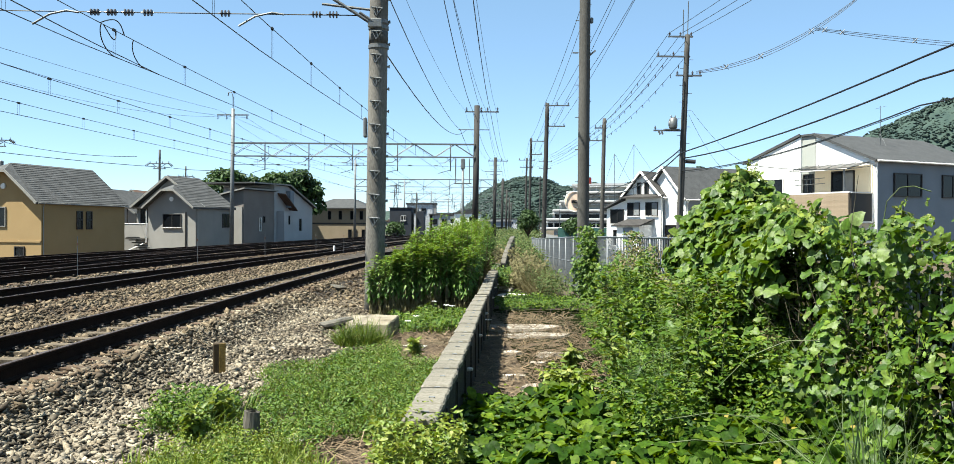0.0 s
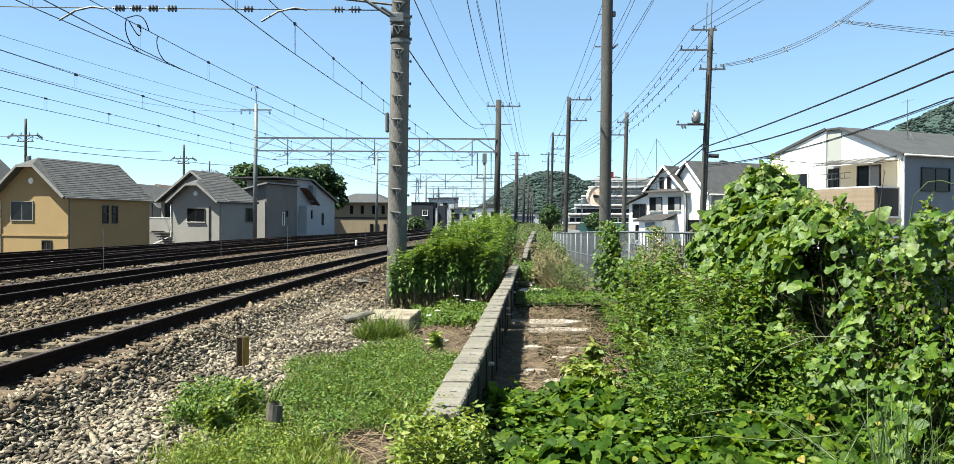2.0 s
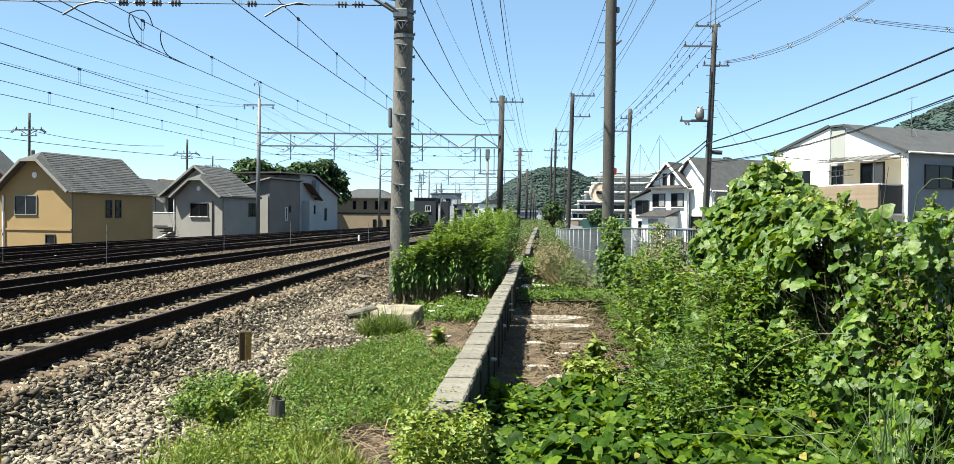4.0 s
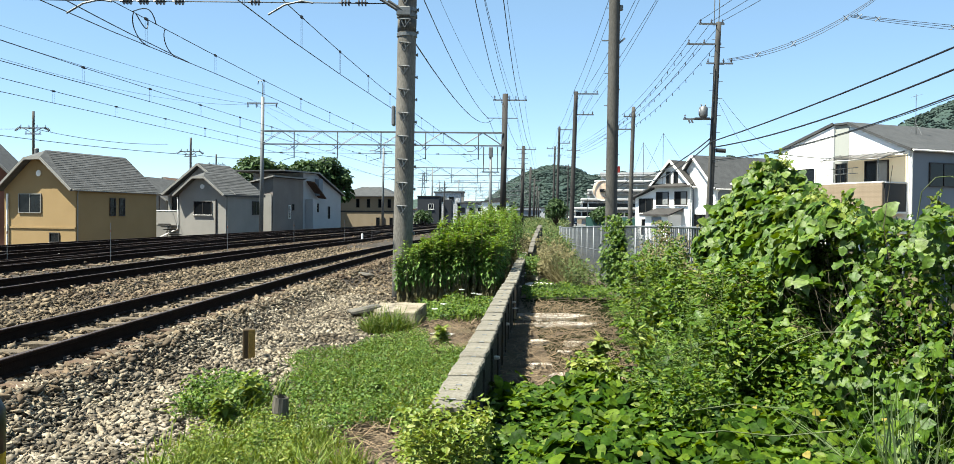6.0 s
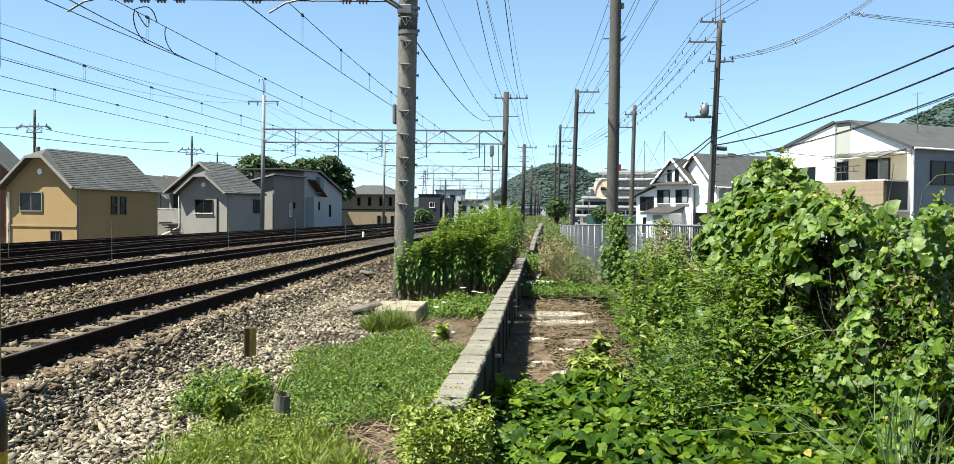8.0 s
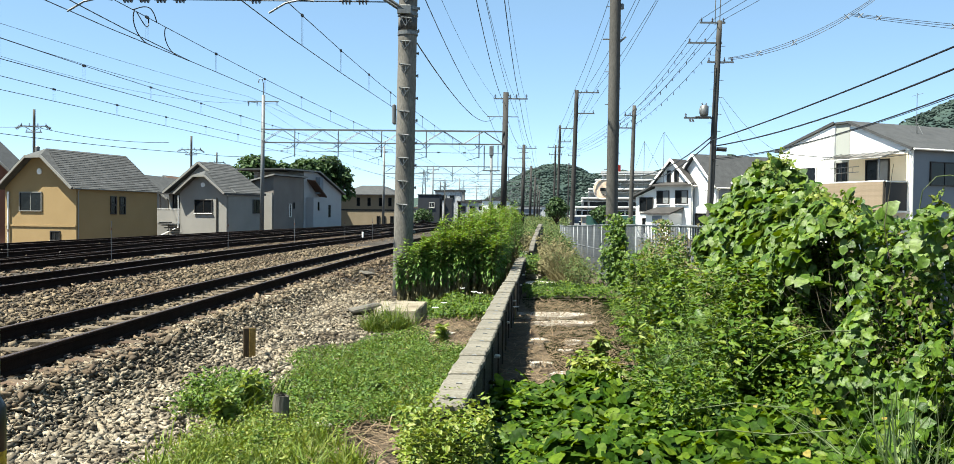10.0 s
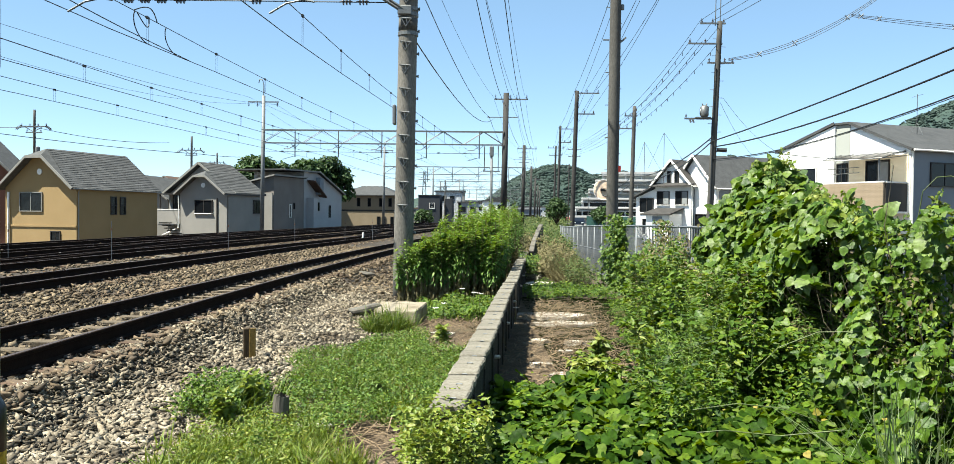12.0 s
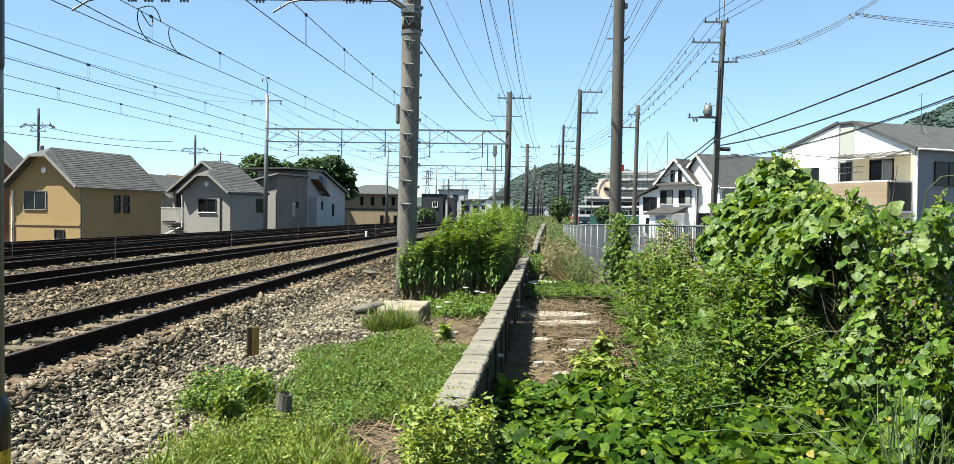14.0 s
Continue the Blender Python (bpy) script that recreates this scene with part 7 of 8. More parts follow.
        tagged(bulk("fence_vine", *curled(stamp_along(*KUDZU, np.stack([xx, yy, zz], 1), d * 0.5 + [-0.4, -0.4, -0.4], rng.normal(0, 0.35, (k, 3)) + [-0.45, -0.35, 0.7], rng.uniform(0.045, 0.085, k)), rng), LEAF, True), "green vine climbing the grey fence", "vine", kind="stuff")
    # thin brush in front of the bare stretch of fence
    n = 8200
    y = rng.uniform(11.6, 17.0, n)
    z = rng.uniform(0.3, 1.62, n) * (0.82 + 0.4 * np.sin(y * 3.1) * np.sin(y * 1.3 + 1))
    p = np.stack([FX - 0.12 + rng.normal(0, 0.07, n), y, np.clip(z, 0.05, 1.66)], 1)
    for pick, material, label in ((slice(0, n // 2), LEAF_FINE, "small dull green leaves climbing the bare fence"), (slice(n // 2, n), DRYWEED, "dry brown leaves caught in the fence")):
        q = p[pick]
        tagged(bulk("fence_brush", *stamp(OVAL_V, OVAL_F, q, rng.normal(0, 0.5, (len(q), 3)) + [-0.4, -0.5, 0.5], rng.uniform(0, 6.28, len(q)), rng.uniform(0.03, 0.07, len(q))), material), label, "weeds", kind="stuff")
    n = 5200
    x, y = rng.uniform(1.3, 2.9, n), rng.uniform(5.9, 7.6, n)
    lump = np.array([noise.noise((a * 2.2, b * 2.2, 16.0)) for a, b in zip(x, y)])
    x, y, lump = x[lump > -0.1], y[lump > -0.1], lump[lump > -0.1]
    n = len(x)
    a = rng.uniform(0, 6.28, n)
    tagged(bulk("sprawling_weeds", *stamp_along(OVAL_V, OVAL_F, np.stack([x, y, 0.08 + (0.3 + 0.45 * lump) * rng.uniform(0.2, 1, n) + 0.12 * np.clip(x - 1.6, 0, 2)], 1), np.stack([np.cos(a), np.sin(a), -0.1 + 0 * a], 1) + rng.normal(0, 0.3, (n, 3)), rng.normal(0, 0.5, (n, 3)) + [-0.2, -0.3, 0.8], vary(rng.uniform(0.03, 0.075, n), rng)), LEAF_GREEN), "small round-leaved weeds sprawling at the foot of the vine", "weeds", kind="stuff")
    n = 26
    x, y = rng.uniform(0.8, 3.2, n), rng.uniform(4.6, 8.2, n)
    tagged(bulk("yellowed_leaves", *stamp(LOBE_V, LOBE_F, np.stack([x, y, 0.3 + 0.12 * np.clip(x - 1.6, 0, 2) + rng.uniform(-0.05, 0.08, n)], 1), rng.normal(0, 0.5, (n, 3)) + [0, -0.2, 0.8], rng.uniform(0, 6.28, n), rng.uniform(0.025, 0.055, n)), LEAF_YELLOW, True), "yellowed leaves on the vine carpet", "vine", kind="stuff")
    # dead stems tangled under the heap
    g = Geo()
    for _ in range(330):
        a = np.array([rng.uniform(2.9, 3.3), rng.uniform(5.0, 11.3) if rng.uniform() < 0.4 else rng.uniform(6.2, 8.0), rng.uniform(0.0, 1.0)])
        b = a + rng.normal(0, 0.3, 3) + [0, 0, rng.uniform(0.0, 0.45)]
        g.tube([tuple(a), tuple((a + b) / 2 + rng.normal(0, 0.06, 3)), tuple(b)], [0.004, 0.0032, 0.002], 3, False)
    tagged(part("dead_stems", g, TWIG), "tangle of dry brown stems under the vine heap", "stems", kind="stuff")
    # stray tendrils and runners
    for pts in ([(3.1, 6.0, 1.75), (3.12, 5.98, 1.95), (3.2, 5.95, 2.05), (3.3, 5.95, 2.06), (3.4, 5.9, 2.02)], [(2.0, 6.3, 0.55), (2.2, 6.2, 0.8), (2.45, 6.1, 0.93), (2.7, 6.0, 0.95), (2.9, 5.95, 0.88)], [(1.5, 5.9, 0.4), (1.8, 5.85, 0.46), (2.1, 5.8, 0.44), (2.4, 5.75, 0.34)], [(2.55, 7.6, 0.3), (2.6, 7.5, 0.9), (2.72, 7.4, 1.25), (2.9, 7.5, 1.55)], [(1.3, 5.6, 0.3), (1.6, 5.5, 0.36), (1.95, 5.45, 0.34), (2.3, 5.3, 0.42)], [(1.5, 7.6, 0.35), (1.75, 7.5, 0.55), (2.0, 7.3, 0.68), (2.3, 7.2, 0.62)], [(2.7, 6.9, 0.6), (2.8, 6.6, 0.45), (2.75, 6.2, 0.35), (2.6, 5.9, 0.38)]):
        t = thing("vine_tendril", "bare green vine tendril reaching out", "vine", group="tendrils")
        part("stem", Geo().tube(pts, 0.004, 5), STEM, t)


def build_weeds():
    """Mixed weeds in patches of their own kind, each plant with leaves round its stalk."""
    rng = np.random.default_rng(5)
    core_sheet("weed_shade_core", list(np.linspace(0.9, 3.4, 30)), list(np.linspace(7.0, 18.6, 70)), lambda x, y: weed_height(x, y) * 0.35 - 0.07 + 0.05 * noise.noise((x * 6, y * 6, 4)), "near-black filler sheet painting the shade under the weeds")
    kinds = {"mugwort": (LANCE_V, LANCE_F, 0.036, 0.082, LEAF_FINE, "dull green mugwort with narrow divided leaves"), "broad_weeds": (OVAL_V, OVAL_F, 0.045, 0.09, LEAF_GREEN, "fresh green broad-leaved weeds beside the fence"), "pale_bush": (OVAL_V, OVAL_F, 0.05, 0.09, LEAF_LIGHT, "bright yellow-green leafy bush growing by the fence"), "seed_stalks": (LANCE_V, LANCE_F, 0.03, 0.07, DRYWEED, "brown seeding weed stalks among the green")}
    heaps = {k: [] for k in kinds}
    stalks = Geo()

    def plant(kind, x, y, h, m, spread):
        f = 0.25 + 0.75 * rng.uniform(0, 1, m) ** 0.7
        a = np.arange(m) * 2.4 + rng.uniform(0, 6)
        lean = rng.normal(0, 0.1, 2)
        r = spread * (1.15 - 0.75 * f) * rng.uniform(0.2, 1.0, m)
        p = np.stack([x + lean[0] * f + np.cos(a) * r, y + lean[1] * f + np.sin(a) * r, h * f], 1)
        d = np.stack([np.cos(a), np.sin(a), 0.45 - 0.9 * rng.uniform(0, 1, m)], 1)
        heaps[kind].append((p, d))
        stalks.tube([(x, y, 0), (x + lean[0], y + lean[1], h * 0.95)], [0.005, 0.003], 3, False)

    for _ in range(1900):
        x, y = rng.uniform(0.9, 3.3), 7.0 + 11.4 * rng.uniform() ** 1.15
        h = weed_height(x, y)
        if h < 0.05:
            continue
        h *= rng.uniform(0.65, 1.2) * (0.92 + 0.7 * noise.noise((x * 1.4, y * 0.9, 2.0)))
        hue = noise.noise((x * 1.1, y * 0.7, 9.0)) + 0.16 * rng.normal()
        kind = "broad_weeds" if hue > 0.2 else "seed_stalks" if hue < -0.38 else "mugwort"
        plant(kind, x, y, h, int((40, 26)[kind == "broad_weeds"] + 60 * h), 0.07 + 0.07 * h)
    for _ in range(520):
        x, y = rng.uniform(2.15, 2.95), rng.uniform(6.9, 11.8)
        hue = noise.noise((x * 1.6, y * 1.1, 4.0)) + 0.15 * rng.normal()
        h = rng.uniform(0.75, 1.25) * min(1.0, 0.75 + 0.25 * (y - 6.9)) * (0.9 + 0.3 * noise.noise((x * 2, y * 1.3, 7.0)))
        plant("broad_weeds" if hue > 0.15 else "seed_stalks" if hue < -0.33 else "mugwort", x, y, h, 80, 0.13)
    for _ in range(210):
        x, y = rng.uniform(2.35, 2.95), rng.uniform(7.5, 9.0)
        plant("broad_weeds" if noise.noise((x * 2.5, y * 2.0, 14.0)) > -0.1 else "mugwort", x, y, rng.uniform(0.7, 1.35), 60, 0.14)
    for cx, cy, r, top in ((2.7, 12.3, 0.36, 1.15), (2.95, 13.4, 0.28, 1.0), (2.45, 11.7, 0.28, 0.85), (2.9, 11.3, 0.25, 1.15), (1.15, 8.5, 0.16, 0.36), (2.85, 14.6, 0.22, 0.75)):
        for _ in range(int(60 * r / 0.3)):
            a, q = rng.uniform(0, 6.28), math.sqrt(rng.uniform())
            plant("pale_bush", cx + r * q * math.cos(a), cy + r * q * math.sin(a), top * (1.05 - 0.4 * q * q) * rng.uniform(0.75, 1.05), 34, 0.1)
    for name, (tv, tf, lo, hi, material, label) in kinds.items():
        p, d = (np.concatenate([r[i] for r in heaps[name]]) for i in range(2))
        n = len(p)
        tagged(bulk(name, *stamp_along(tv, tf, p, d, rng.normal(0, 0.35, (n, 3)) + [-0.15, -0.2, 0.9], vary(rng.uniform(lo, hi, n), rng)), material), label, "weeds", kind="stuff")
    # vine runners straggling over the weeds
    n = 460
    x, y = rng.uniform(1.7, 3.0, n), rng.uniform(7.2, 12.5, n)
    h = np.array([weed_height(a, b) for a, b in zip(x, y)])
    k = (h > 0.2) & ~((x > 2.8) & (y < 7.4)) & (np.array([noise.noise((a * 2, b * 1.2, 12)) for a, b in zip(x, y)]) > 0.05)
    pos = np.stack([x, y, h * rng.uniform(0.85, 1.15, n)], 1)[k]
    n = len(pos)
    tagged(bulk("straggling_vine", *curled(stamp_along(*KUDZU, pos, rng.normal(0, 0.5, (n, 3)) + [-0.4, -0.4, -0.2], rng.normal(0, 0.35, (n, 3)) + [-0.3, -0.3, 0.85], rng.uniform(0.05, 0.1, n)), rng), LEAF, True), "broad vine leaves straggling over the weeds", "vine", kind="stuff")
    tagged(part("weed_stalks", stalks, STEM), "thin green stalks of the weeds", "weeds", kind="stuff")


def upright_weeds():
    """Bright leafy plants standing singly among the lower weeds."""
    rng = np.random.default_rng(77)
    for x, y, h in ((2.95, 14.2, 0.85), (2.8, 13.5, 0.75), (3.05, 12.6, 1.05), (2.75, 11.6, 0.85), (2.9, 11.3, 1.0), (2.2, 10.3, 0.7), (2.6, 9.8, 0.95), (1.85, 9.3, 0.55), (2.35, 8.8, 0.85), (1.3, 8.3, 0.28), (1.45, 10.2, 0.28), (2.05, 7.9, 0.6), (2.5, 7.0, 0.8), (-1.95, 7.2, 0.35), (-2.05, 6.7, 0.3), (-0.5, 11.3, 0.25), (-0.45, 6.2, 0.3)):
        t = thing("leafy_weed", "bright yellow-green leafy weed on an upright stem", "weed", Matrix.Translation((x, y, 0)), group="leafy weeds")
        pos, up, yaw = [], [], []
        for b in range(7):
            g = Geo()
            a0, tilt = rng.uniform(0, 6.28), rng.uniform(0.05, 0.3)
            top = np.array([math.cos(a0) * tilt * h, math.sin(a0) * tilt * h, h * rng.uniform(0.75, 1.05)])
            g.tube([(0, 0, 0), tuple(top * [0.4, 0.4, 0.55]), tuple(top)], [0.007, 0.005, 0.002], 4, False)
            part("stem", g, STEM, t)
            for s in np.linspace(0.3, 1.0, 22):
                a = rng.uniform(0, 6.28)
                pos.append(top * [s, s, s] + rng.normal(0, 0.015, 3))
                up.append((math.cos(a) * 0.6, math.sin(a) * 0.6 - 0.2, 0.75))
                yaw.append(rng.uniform(0, 6.28))
        leaves = bulk("leaves", *stamp(LANCE_V, LANCE_F, np.array(pos), up, yaw, np.stack([rng.uniform(0.15, 0.3, len(pos)), rng.uniform(0.08, 0.15, len(pos)), np.full(len(pos), 0.1)], 1)), LEAF_LIGHT)
        leaves.parent = t


def build_goldenrod():
    """Tall leafy stems crowding behind the thick pole: green whorls above, withered hanging leaves below."""
    rng = np.random.default_rng(9)
    green, tips, dry, stems = [], [], [], Geo()
    for _ in range(1400):
        y = 16.7 + 25 * rng.uniform() ** 1.9
        lo, hi = -1.72 if y < 17.6 else max(-1.5, -1.5 + 0.052 * (y - 18)), 0.45 + 0.067 * (y - 18)
        x = rng.uniform(lo, hi)
        if math.hypot(x - MP[0], y - MP[1]) < 0.34 or (y < 17.6 and x < -1.45 and rng.uniform() < 0.5):
            continue
        edge = min(1.0, 0.5 + (x - lo) * 0.52, 0.85 + (hi - x) * 1.2, 0.82 + (y - 16.7) * 0.25)
        h = (1.6 + 0.3 * min(1, max(0, (y - 22) / 8))) * edge * (0.95 + 0.26 * noise.noise((x * 2.3, y * 0.9, 5)) + 0.09 * rng.normal())
        h = max(0.4, h)
        lx, ly = rng.normal(0, 0.07, 2)
        stems.tube([(x, y, 0), (x + lx * 0.4, y + ly * 0.4, h * 0.5), (x + lx, y + ly, h)], [0.008, 0.007, 0.003], 4, False)
        m = 56
        s = 0.34 + 0.66 * rng.uniform(0, 1, m) ** 0.75
        a = np.arange(m) * 2.4 + rng.uniform(0, 6)
        drop = 0.75 - 2.6 * (1 - s) - 0.5 * rng.uniform(0, 1, m)
        p = np.stack([x + lx * s, y + ly * s, h * s], 1)
        d = np.stack([np.cos(a), np.sin(a), drop], 1)
        z = rng.uniform(0.1, 0.17, m) * (1.1 - 0.4 * s)
        young = s > 0.86
        green.append((p[~young], d[~young], z[~young]))
        tips.append((p[young], d[young], z[young]))
        m = 24
        s = rng.uniform(0.06, 0.52, m)
        a = rng.uniform(0, 6.28, m)
        p = np.stack([x + lx * s, y + ly * s, h * s], 1)
        dry.append((p, np.stack([np.cos(a) * 0.4, np.sin(a) * 0.4, -1 + 0 * a], 1), rng.uniform(0.07, 0.15, m)))
    for name, rows, material, label in (("goldenrod", green, LEAF_WEED, "tall dense stand of green leafy weeds behind the pole"), ("goldenrod_tips", tips, LEAF_TIP, "bright young leaves at the tips of the tall weeds"), ("withered_leaves", dry, DRYWEED, "withered brown leaves hanging low on the tall weeds")):
        p, d, z = (np.concatenate([r[i] for r in rows]) for i in range(3))
        tagged(bulk(name, *stamp_along([(x * 1.4, y, z) for x, y, z in LANCE_V], LANCE_F, p, d, rng.normal(0, 0.3, (len(p), 3)) + [0, 0, 1.0], np.stack([z * rng.uniform(0.9, 1.5, len(z)), z, z], 1)), material), label, "weeds", kind="stuff")
    tagged(part("goldenrod_stems", stems, DRYWEED), "brownish stems of the tall weeds", "weeds", kind="stuff")


def grass_blades(name, label, n, fn, h0, h1, seed, material, lean=0.45, width=0.02, tufts=0):
    """Curved blades, spread evenly or gathered in tufts that lean outwards."""
    rng = np.random.default_rng(seed)
    up = rng.normal(0, 0.25, (n, 3)) + [0, 0, 1]
    if tufts:
        c = fn(rng, tufts)
        off = rng.normal(0, 1, (n, 2))
        pick = rng.integers(0, tufts, n)
        spread = rng.uniform(0.03, 0.09, tufts)[pick]
        tall = rng.uniform(0.5, 1.15, tufts)[pick]
        pts = c[pick] + np.concatenate([off * spread[:, None], np.zeros((n, 1))], 1)
        up[:, :2] += off * 0.32
    else:
        pts, tall = fn(rng, n), np.ones(n)
    tv = [(-0.5, 0, 0), (0.5, 0, 0), (0.35, 0.16, 0.55), (-0.35, 0.16, 0.55), (0, 0.55, 1.0)]
    tf = [(0, 1, 2), (0, 2, 3), (3, 2, 4)]
    h = rng.uniform(h0, h1, n) * tall
    tagged(bulk(name, *stamp(tv, tf, pts, up, rng.uniform(0, 6.28, n), np.stack([np.full(n, width) * rng.uniform(0.6, 1.4, n), h * lean * 2, h], 1)), material), label, "grass", kind="stuff")


def low_weeds(name, label, n, fn, high, lo, hi, seed, material=LEAF_GREEN):
    """Small rounded leaves in low cushions."""
    rng = np.random.default_rng(seed)
    p = fn(rng, n)
    p[:, 2] = [high * (0.15 + 0.85 * rng.uniform() ** 0.6) * (0.75 + 0.6 * noise.noise((x * 3, y * 3, 2))) for x, y, _ in p]
    tagged(bulk(name, *stamp(OVAL_V, OVAL_F, p, rng.normal(0, 0.4, (n, 3)) + [-0.1, -0.3, 0.9], rng.uniform(0, 6.28, n), rng.uniform(lo, hi, n)), material), label, "weeds", kind="stuff")


def patch(cx, cy, rx, ry):
    def fn(rng, n):
        a, r = rng.uniform(0, 6.28, n), np.sqrt(rng.uniform(0, 1, n))
        r = r * (1 + 0.15 * np.sin(a * 5) + 0.1 * np.sin(a * 9 + 2))
        x, y = cx + rx * r * np.cos(a), cy + ry * r * np.sin(a)
        bare = ((x + 0.8) / 0.26) ** 2 + ((y - 6.45) / 0.6) ** 2 < rng.uniform(0.6, 1.2, n)
        return np.stack([np.where(bare, cx + 0.25 * rx * np.cos(a), x), np.where(bare, cy + 0.3 * ry * np.sin(a), y), np.full(n, 0.0)], 1)
    return fn


def build_grass():
    grass_blades("grass_patch", "patch of fresh green grass beside the ballast", 13000, patch(-1.05, 9.2, 0.98, 2.4), 0.04, 0.13, 1, GRASS, 0.9, 0.014, 1100)
    grass_blades("dead_grass", "scattered dry blades in the grass patch", 1500, patch(-1.05, 9.2, 1.02, 2.6), 0.04, 0.14, 12, DRYWEED, 0.9, 0.01, 260)
    grass_blades("near_grass", "long green grass round the wooden stub", 6500, patch(-1.5, 5.75, 0.75, 0.85), 0.05, 0.18, 2, LEAF_LIGHT, 0.8, 0.013, 120)
    grass_blades("block_grass", "tuft of grass against the concrete block", 1300, patch(-1.38, 12.62, 0.3, 0.28), 0.14, 0.42, 3, GRASS, 0.7, 0.013, 18)
    low_weeds("wall_weeds", "low broad-leaved weeds between the block and the wall", 4200, patch(-0.3, 15.2, 0.75, 1.5), 0.24, 0.03, 0.075, 4)
    grass_blades("wall_grass", "thin grass between the block and the wall", 900, patch(-0.3, 15.2, 0.75, 1.5), 0.08, 0.3, 4, GRASS, 0.6, 0.014, 60)
    grass_blades("stub_grass", "green weeds by the edge of the ballast", 900, patch(-2.2, 7.5, 0.4, 0.6), 0.1, 0.32, 6, GRASS, 0.7, 0.012, 40)
    low_weeds("edge_weeds", "dark green leafy weed clump at the edge of the ballast", 2300, patch(-2.28, 7.55, 0.34, 0.7), 0.32, 0.02, 0.055, 16, LEAF_GREEN)
    grass_blades("reeds", "tall pale reed blades beside the vine heap", 60, patch(2.5, 4.95, 0.16, 0.3), 0.5, 1.05, 7, REED, 0.25, 0.011)
    grass_blades("bent_grass", "bent pale grass blades at the foot of the vine", 500, patch(2.45, 5.3, 0.4, 0.7), 0.2, 0.6, 17, REED, 0.9, 0.009, 30)
    low_weeds("path_weeds", "low green weeds across the path", 5600, patch(1.85, 18.8, 1.15, 1.5), 0.24, 0.03, 0.07, 8)
    grass_blades("dry_weeds", "withered brown weeds beside the fence", 3000, patch(2.3, 24.6, 0.36, 3.4), 0.25, 0.95, 9, DRYWEED, 0.4, 0.014, 70)
    low_weeds("green_weeds", "dull green weeds at the foot of the fence", 5000, patch(2.45, 24.5, 0.45, 5.2), 0.7, 0.03, 0.08, 10, WEED_DULL)
    low_weeds("path_end_weeds", "weeds closing the far end of the path", 11000, patch(4.2, 50, 1.3, 16.0), 0.95, 0.06, 0.14, 14, LEAF_FINE)
    low_weeds("wall_end_weeds", "brownish weeds growing over the far wall", 2600, patch(1.75, 30, 0.22, 7.0), 0.6, 0.05, 0.1, 15, DRYWEED)
    low_weeds("wall_brush", "weeds overgrowing the sunken stretch of the wall", 1500, patch(1.42, 24.6, 0.3, 1.4), 0.75, 0.04, 0.09, 22, LEAF_FINE)
    low_weeds("bank_weeds", "tangled green weeds on the bank behind the wall", 12000, patch(2.6, 36, 0.75, 9.0), 1.15, 0.05, 0.11, 18, WEED_DULL)
    low_weeds("bank_brush", "dry brown brush on the bank behind the wall", 6000, patch(2.2, 30, 0.6, 7.0), 1.05, 0.05, 0.11, 19, DRYWEED)
    low_weeds("far_verge_weeds", "dull green weeds along the far verge of the railway", 9000, patch(4.7, 64, 1.0, 22.0), 1.2, 0.08, 0.18, 20, WEED_DULL)
    low_weeds("corridor_weeds", "dull green scrub along the far railway corridor", 6000, patch(8.6, 122, 1.6, 34.0), 1.7, 0.12, 0.28, 21, WEED_DULL)
    rng = np.random.default_rng(31)
    n = 19000
    pos = patch(-1.05, 8.9, 1.0, 2.9)(rng, n) + np.stack([0 * np.arange(n), 0 * np.arange(n), rng.uniform(0.03, 0.13, n)], 1)
    tagged(bulk("clover_leaves", *stamp(OVAL_V, OVAL_F, pos, rng.normal(0, 0.4, (n, 3)) + [0, 0, 1], rng.uniform(0, 6.28, n), rng.uniform(0.016, 0.04, n)), LEAF_FINE), "small round weed leaves in the grass", "weeds", kind="stuff")
    n = 5600
    pos = patch(-0.2, 4.95, 0.28, 0.5)(rng, n) + np.stack([0 * np.arange(n), 0 * np.arange(n), rng.uniform(0.05, 0.62, n)], 1)
    tagged(bulk("pale_weeds", *stamp(OVAL_V, OVAL_F, pos, rng.normal(0, 0.5, (n, 3)) + [0, 0, 1], rng.uniform(0, 6.28, n), rng.uniform(0.018, 0.05, n)), LEAF_LIGHT), "pale yellow-green weeds covering the end of the wall", "weeds", kind="stuff")
    # leafy weeds round the wooden stub
    n = 4800
    pos = patch(-1.7, 6.3, 0.5, 0.8)(rng, n) + np.stack([0 * np.arange(n), 0 * np.arange(n), rng.uniform(0.02, 0.15, n)], 1)
    tagged(bulk("stub_weeds", *stamp(OVAL_V, OVAL_F, pos, rng.normal(0, 0.5, (n, 3)) + [0, 0, 1], rng.uniform(0, 6.28, n), rng.uniform(0.014, 0.034, n)), LEAF_LIGHT), "small pale green weeds round the wooden stub", "weeds", kind="stuff")
    # straw on the path and on the bare earth by the wall
    n = 11000
    x, y = rng.uniform(-1.1, 2.2, n), rng.uniform(5.2, 17.0, n)
    k = ((x > wall_x(y) + 0.16) & (y > 8.3)) | ((x < wall_x(y) - 0.16) & (((y > 10.2) & (y < 14)) | (y < 7.0)))
    pos = np.stack([x, y, rng.uniform(0.0, 0.035, n)], 1)[k]
    n = len(pos)
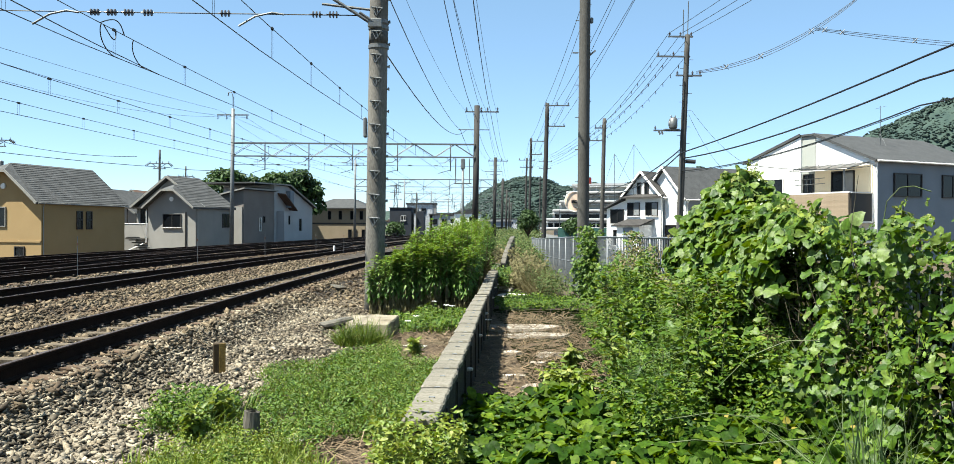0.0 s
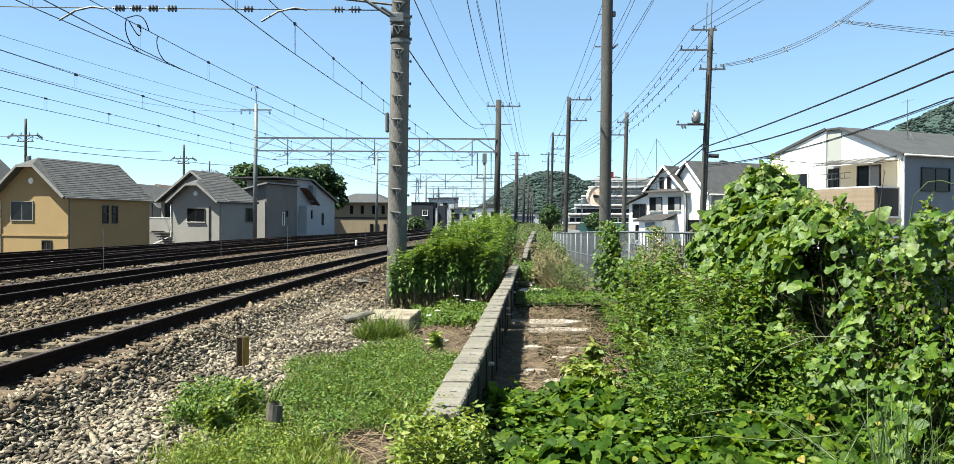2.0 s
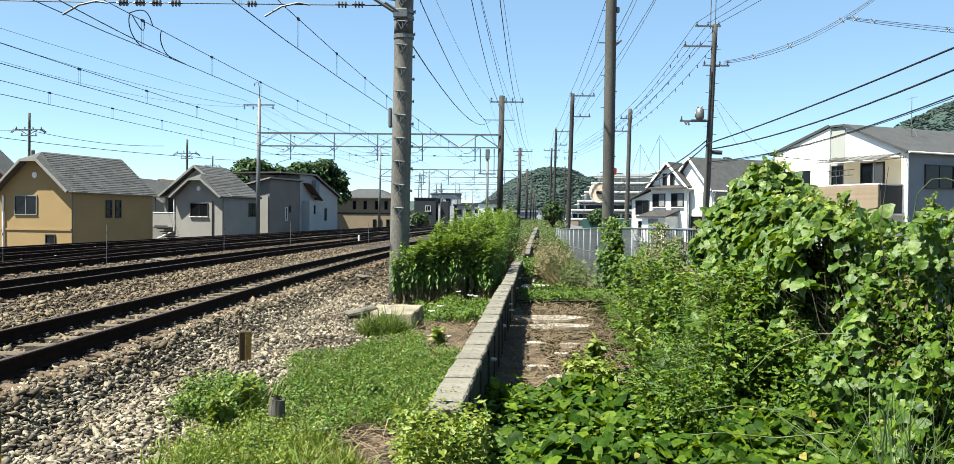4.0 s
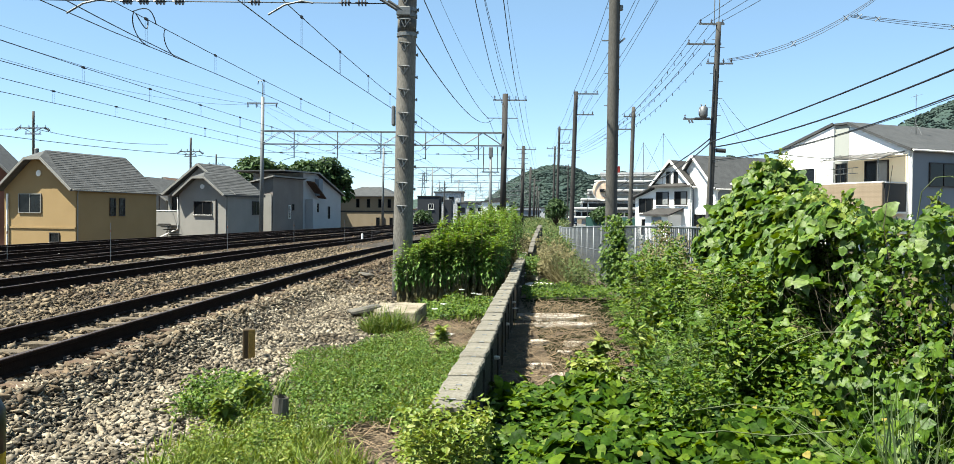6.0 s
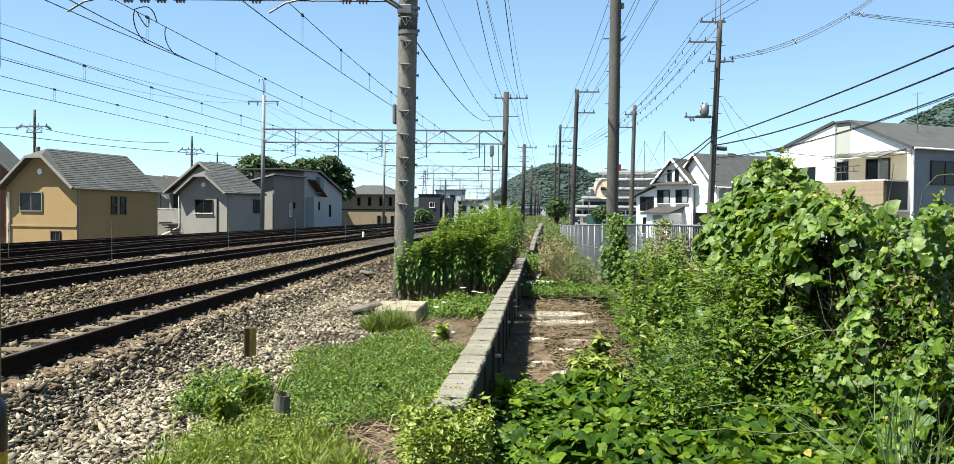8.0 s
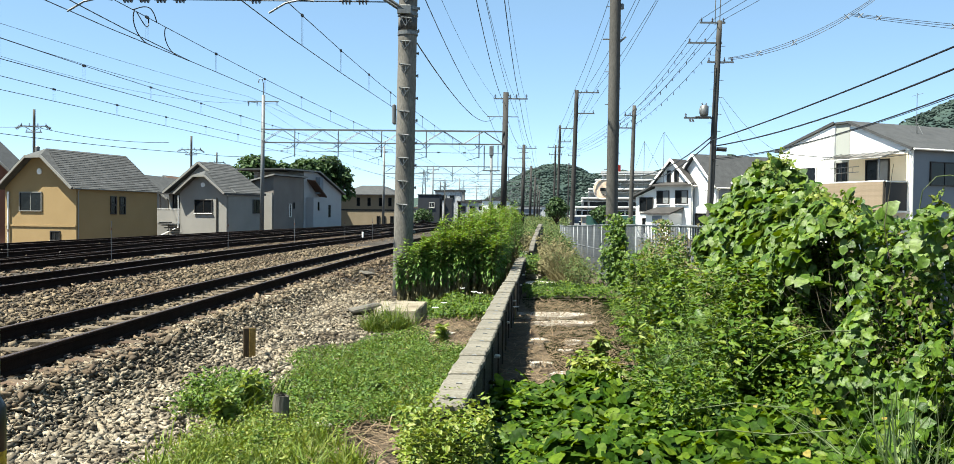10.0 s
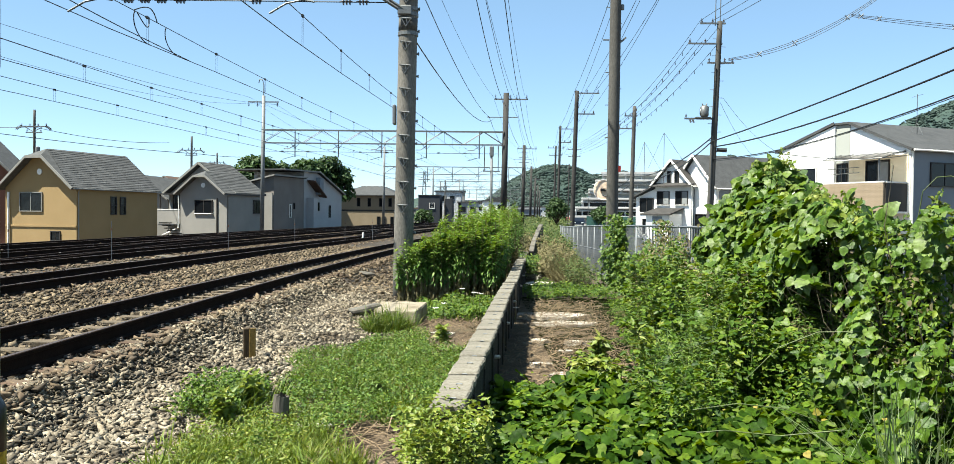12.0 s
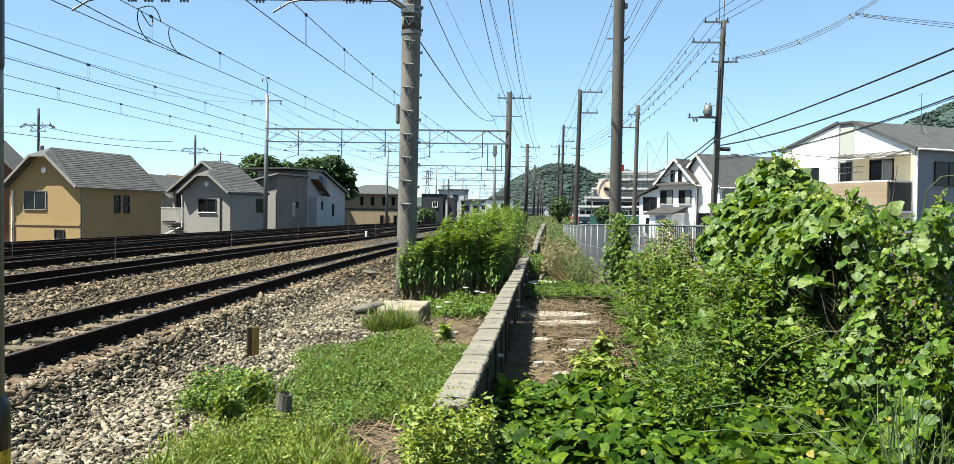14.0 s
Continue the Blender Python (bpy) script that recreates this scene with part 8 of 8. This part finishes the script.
    tagged(bulk("straw", *stamp([(-0.5, 0, 0), (0.5, 0, 0), (0.5, 1, 0.1), (-0.5, 1, 0.1)], [(0, 1, 2), (0, 2, 3)], pos, rng.normal(0, 0.14, (n, 3)) + [0, 0, 1], rng.uniform(0, 6.28, n), np.stack([np.full(n, 0.009), rng.uniform(0.1, 0.32, n), rng.uniform(0.05, 0.3, n)], 1)), STRAW), "dry brown straw strewn over the path", "straw", kind="stuff")


build_near_things()
build_vines()
build_weeds()
upright_weeds()
build_goldenrod()
build_grass()


# ---- what moves: a far train, two cars and the vine in the wind ----
def car(paint, label):
    t = thing("car", label, "car", group="cars")
    g = Geo()
    prof = [(-2.0, 0.35), (2.0, 0.35), (2.05, 0.75), (1.1, 0.95), (0.6, 1.42), (-1.3, 1.48), (-1.95, 0.95)]
    m = Matrix.Translation((-0.83, 0, 0)) @ Matrix.Rotation(-math.pi / 2, 4, "Z")
    g.prism([(-a, b) for a, b in prof][::-1], 1.66, m)
    part("body", g, paint, t)
    part("windscreen", Geo().prism([(0, 0), (1.35, 0), (1.15, 0.42), (0.2, 0.42)], 0.02, Matrix.Translation((-0.675, -1.08, 0.96)) @ Matrix.Rotation(-0.84, 4, "X")), GLASS, t)
    for x in (-0.75, 0.75):
        for y in (-1.25, 1.25):
            w = part("wheel", Geo().tube([(x - 0.1, y, 0.31), (x + 0.1, y, 0.31)], 0.31, 16), RUBBER, t)
            part("rim", Geo().tube([(x - 0.11, y, 0.31), (x + 0.11, y, 0.31)], 0.19, 12), STEEL, w)
    for x in (-0.6, 0.6):
        part("headlight", Geo().box((x, -2.02, 0.68), (0.3, 0.06, 0.14), chamfer=0.02), TRIM, t)
    return t


def train():
    t = thing("train", "distant commuter train with black front and lit headlamp", "train")
    part("front", Geo().box((0, 0.15, 2.45), (2.85, 0.3, 3.4), chamfer=0.12), BLACK, t, "black train front")
    part("carriage", Geo().box((0, 10.3, 2.3), (2.9, 20, 3.2), chamfer=0.15), TRAIN_SIDE, t, "silver carriage body")
    part("underframe", Geo().box((0, 10.3, 0.45), (2.5, 19, 0.6)), BLACK, t)
    part("windscreen", Geo().box((0, -0.02, 2.9), (2.3, 0.06, 1.0), chamfer=0.02), GLASS, t)
    for x in (-0.9, 0.9):
        part("headlamp", Geo().tube([(x, -0.04, 3.6), (x, -0.1, 3.6)], 0.26, 12), LAMP_ON, t, "lit headlamp")
    return t


blue_car = car(NAVY, "small dark blue car coming along the road")
red_car = car(CAR_RED, "small red car following on the road")
far_train = train()


def on_road(y, u):
    return pose(u + shift(y), y, 0.045, 0, 0, -4.57)


def rocking(ob, at, angle, phase):
    """Rows of a slow, uneven rocking about the foot."""
    rows = []
    for i in range(36):
        t = 14.0 * i / 35
        a = math.sin(2.6 * t + phase) + 0.5 * math.sin(4.3 * t + 1.7 * phase)
        b = math.sin(2.1 * t + 2 * phase + 1) + 0.4 * math.sin(5.0 * t + phase)
        rows.append((t, pose(*at, angle * 0.5 * b, angle * a, 0.3 * angle * b)))
    walk(ob, rows)


def motions():
    for ob, at, angle, phase in SWAYING:
        rocking(ob, at, angle, phase)
    walk(blue_car, [(t, on_road(y, 6.6)) for t, y in ((0, 240), (3, 205), (5.5, 172), (7.5, 160), (10.5, 148), (12.5, 136), (14, 128))])
    walk(red_car, [(t, on_road(y, 5.6)) for t, y in ((0, 330), (5.5, 262), (8, 245), (10.5, 222), (12.5, 172), (14, 146))])
    walk(far_train, [(t, pose(TRACKS[0] + shift(y), y, RAIL_Z - 0.15, 0, 0, -4.57)) for t, y in ((0, 700), (5.5, 590), (8, 540), (10.5, 460), (14, 370))])


motions()
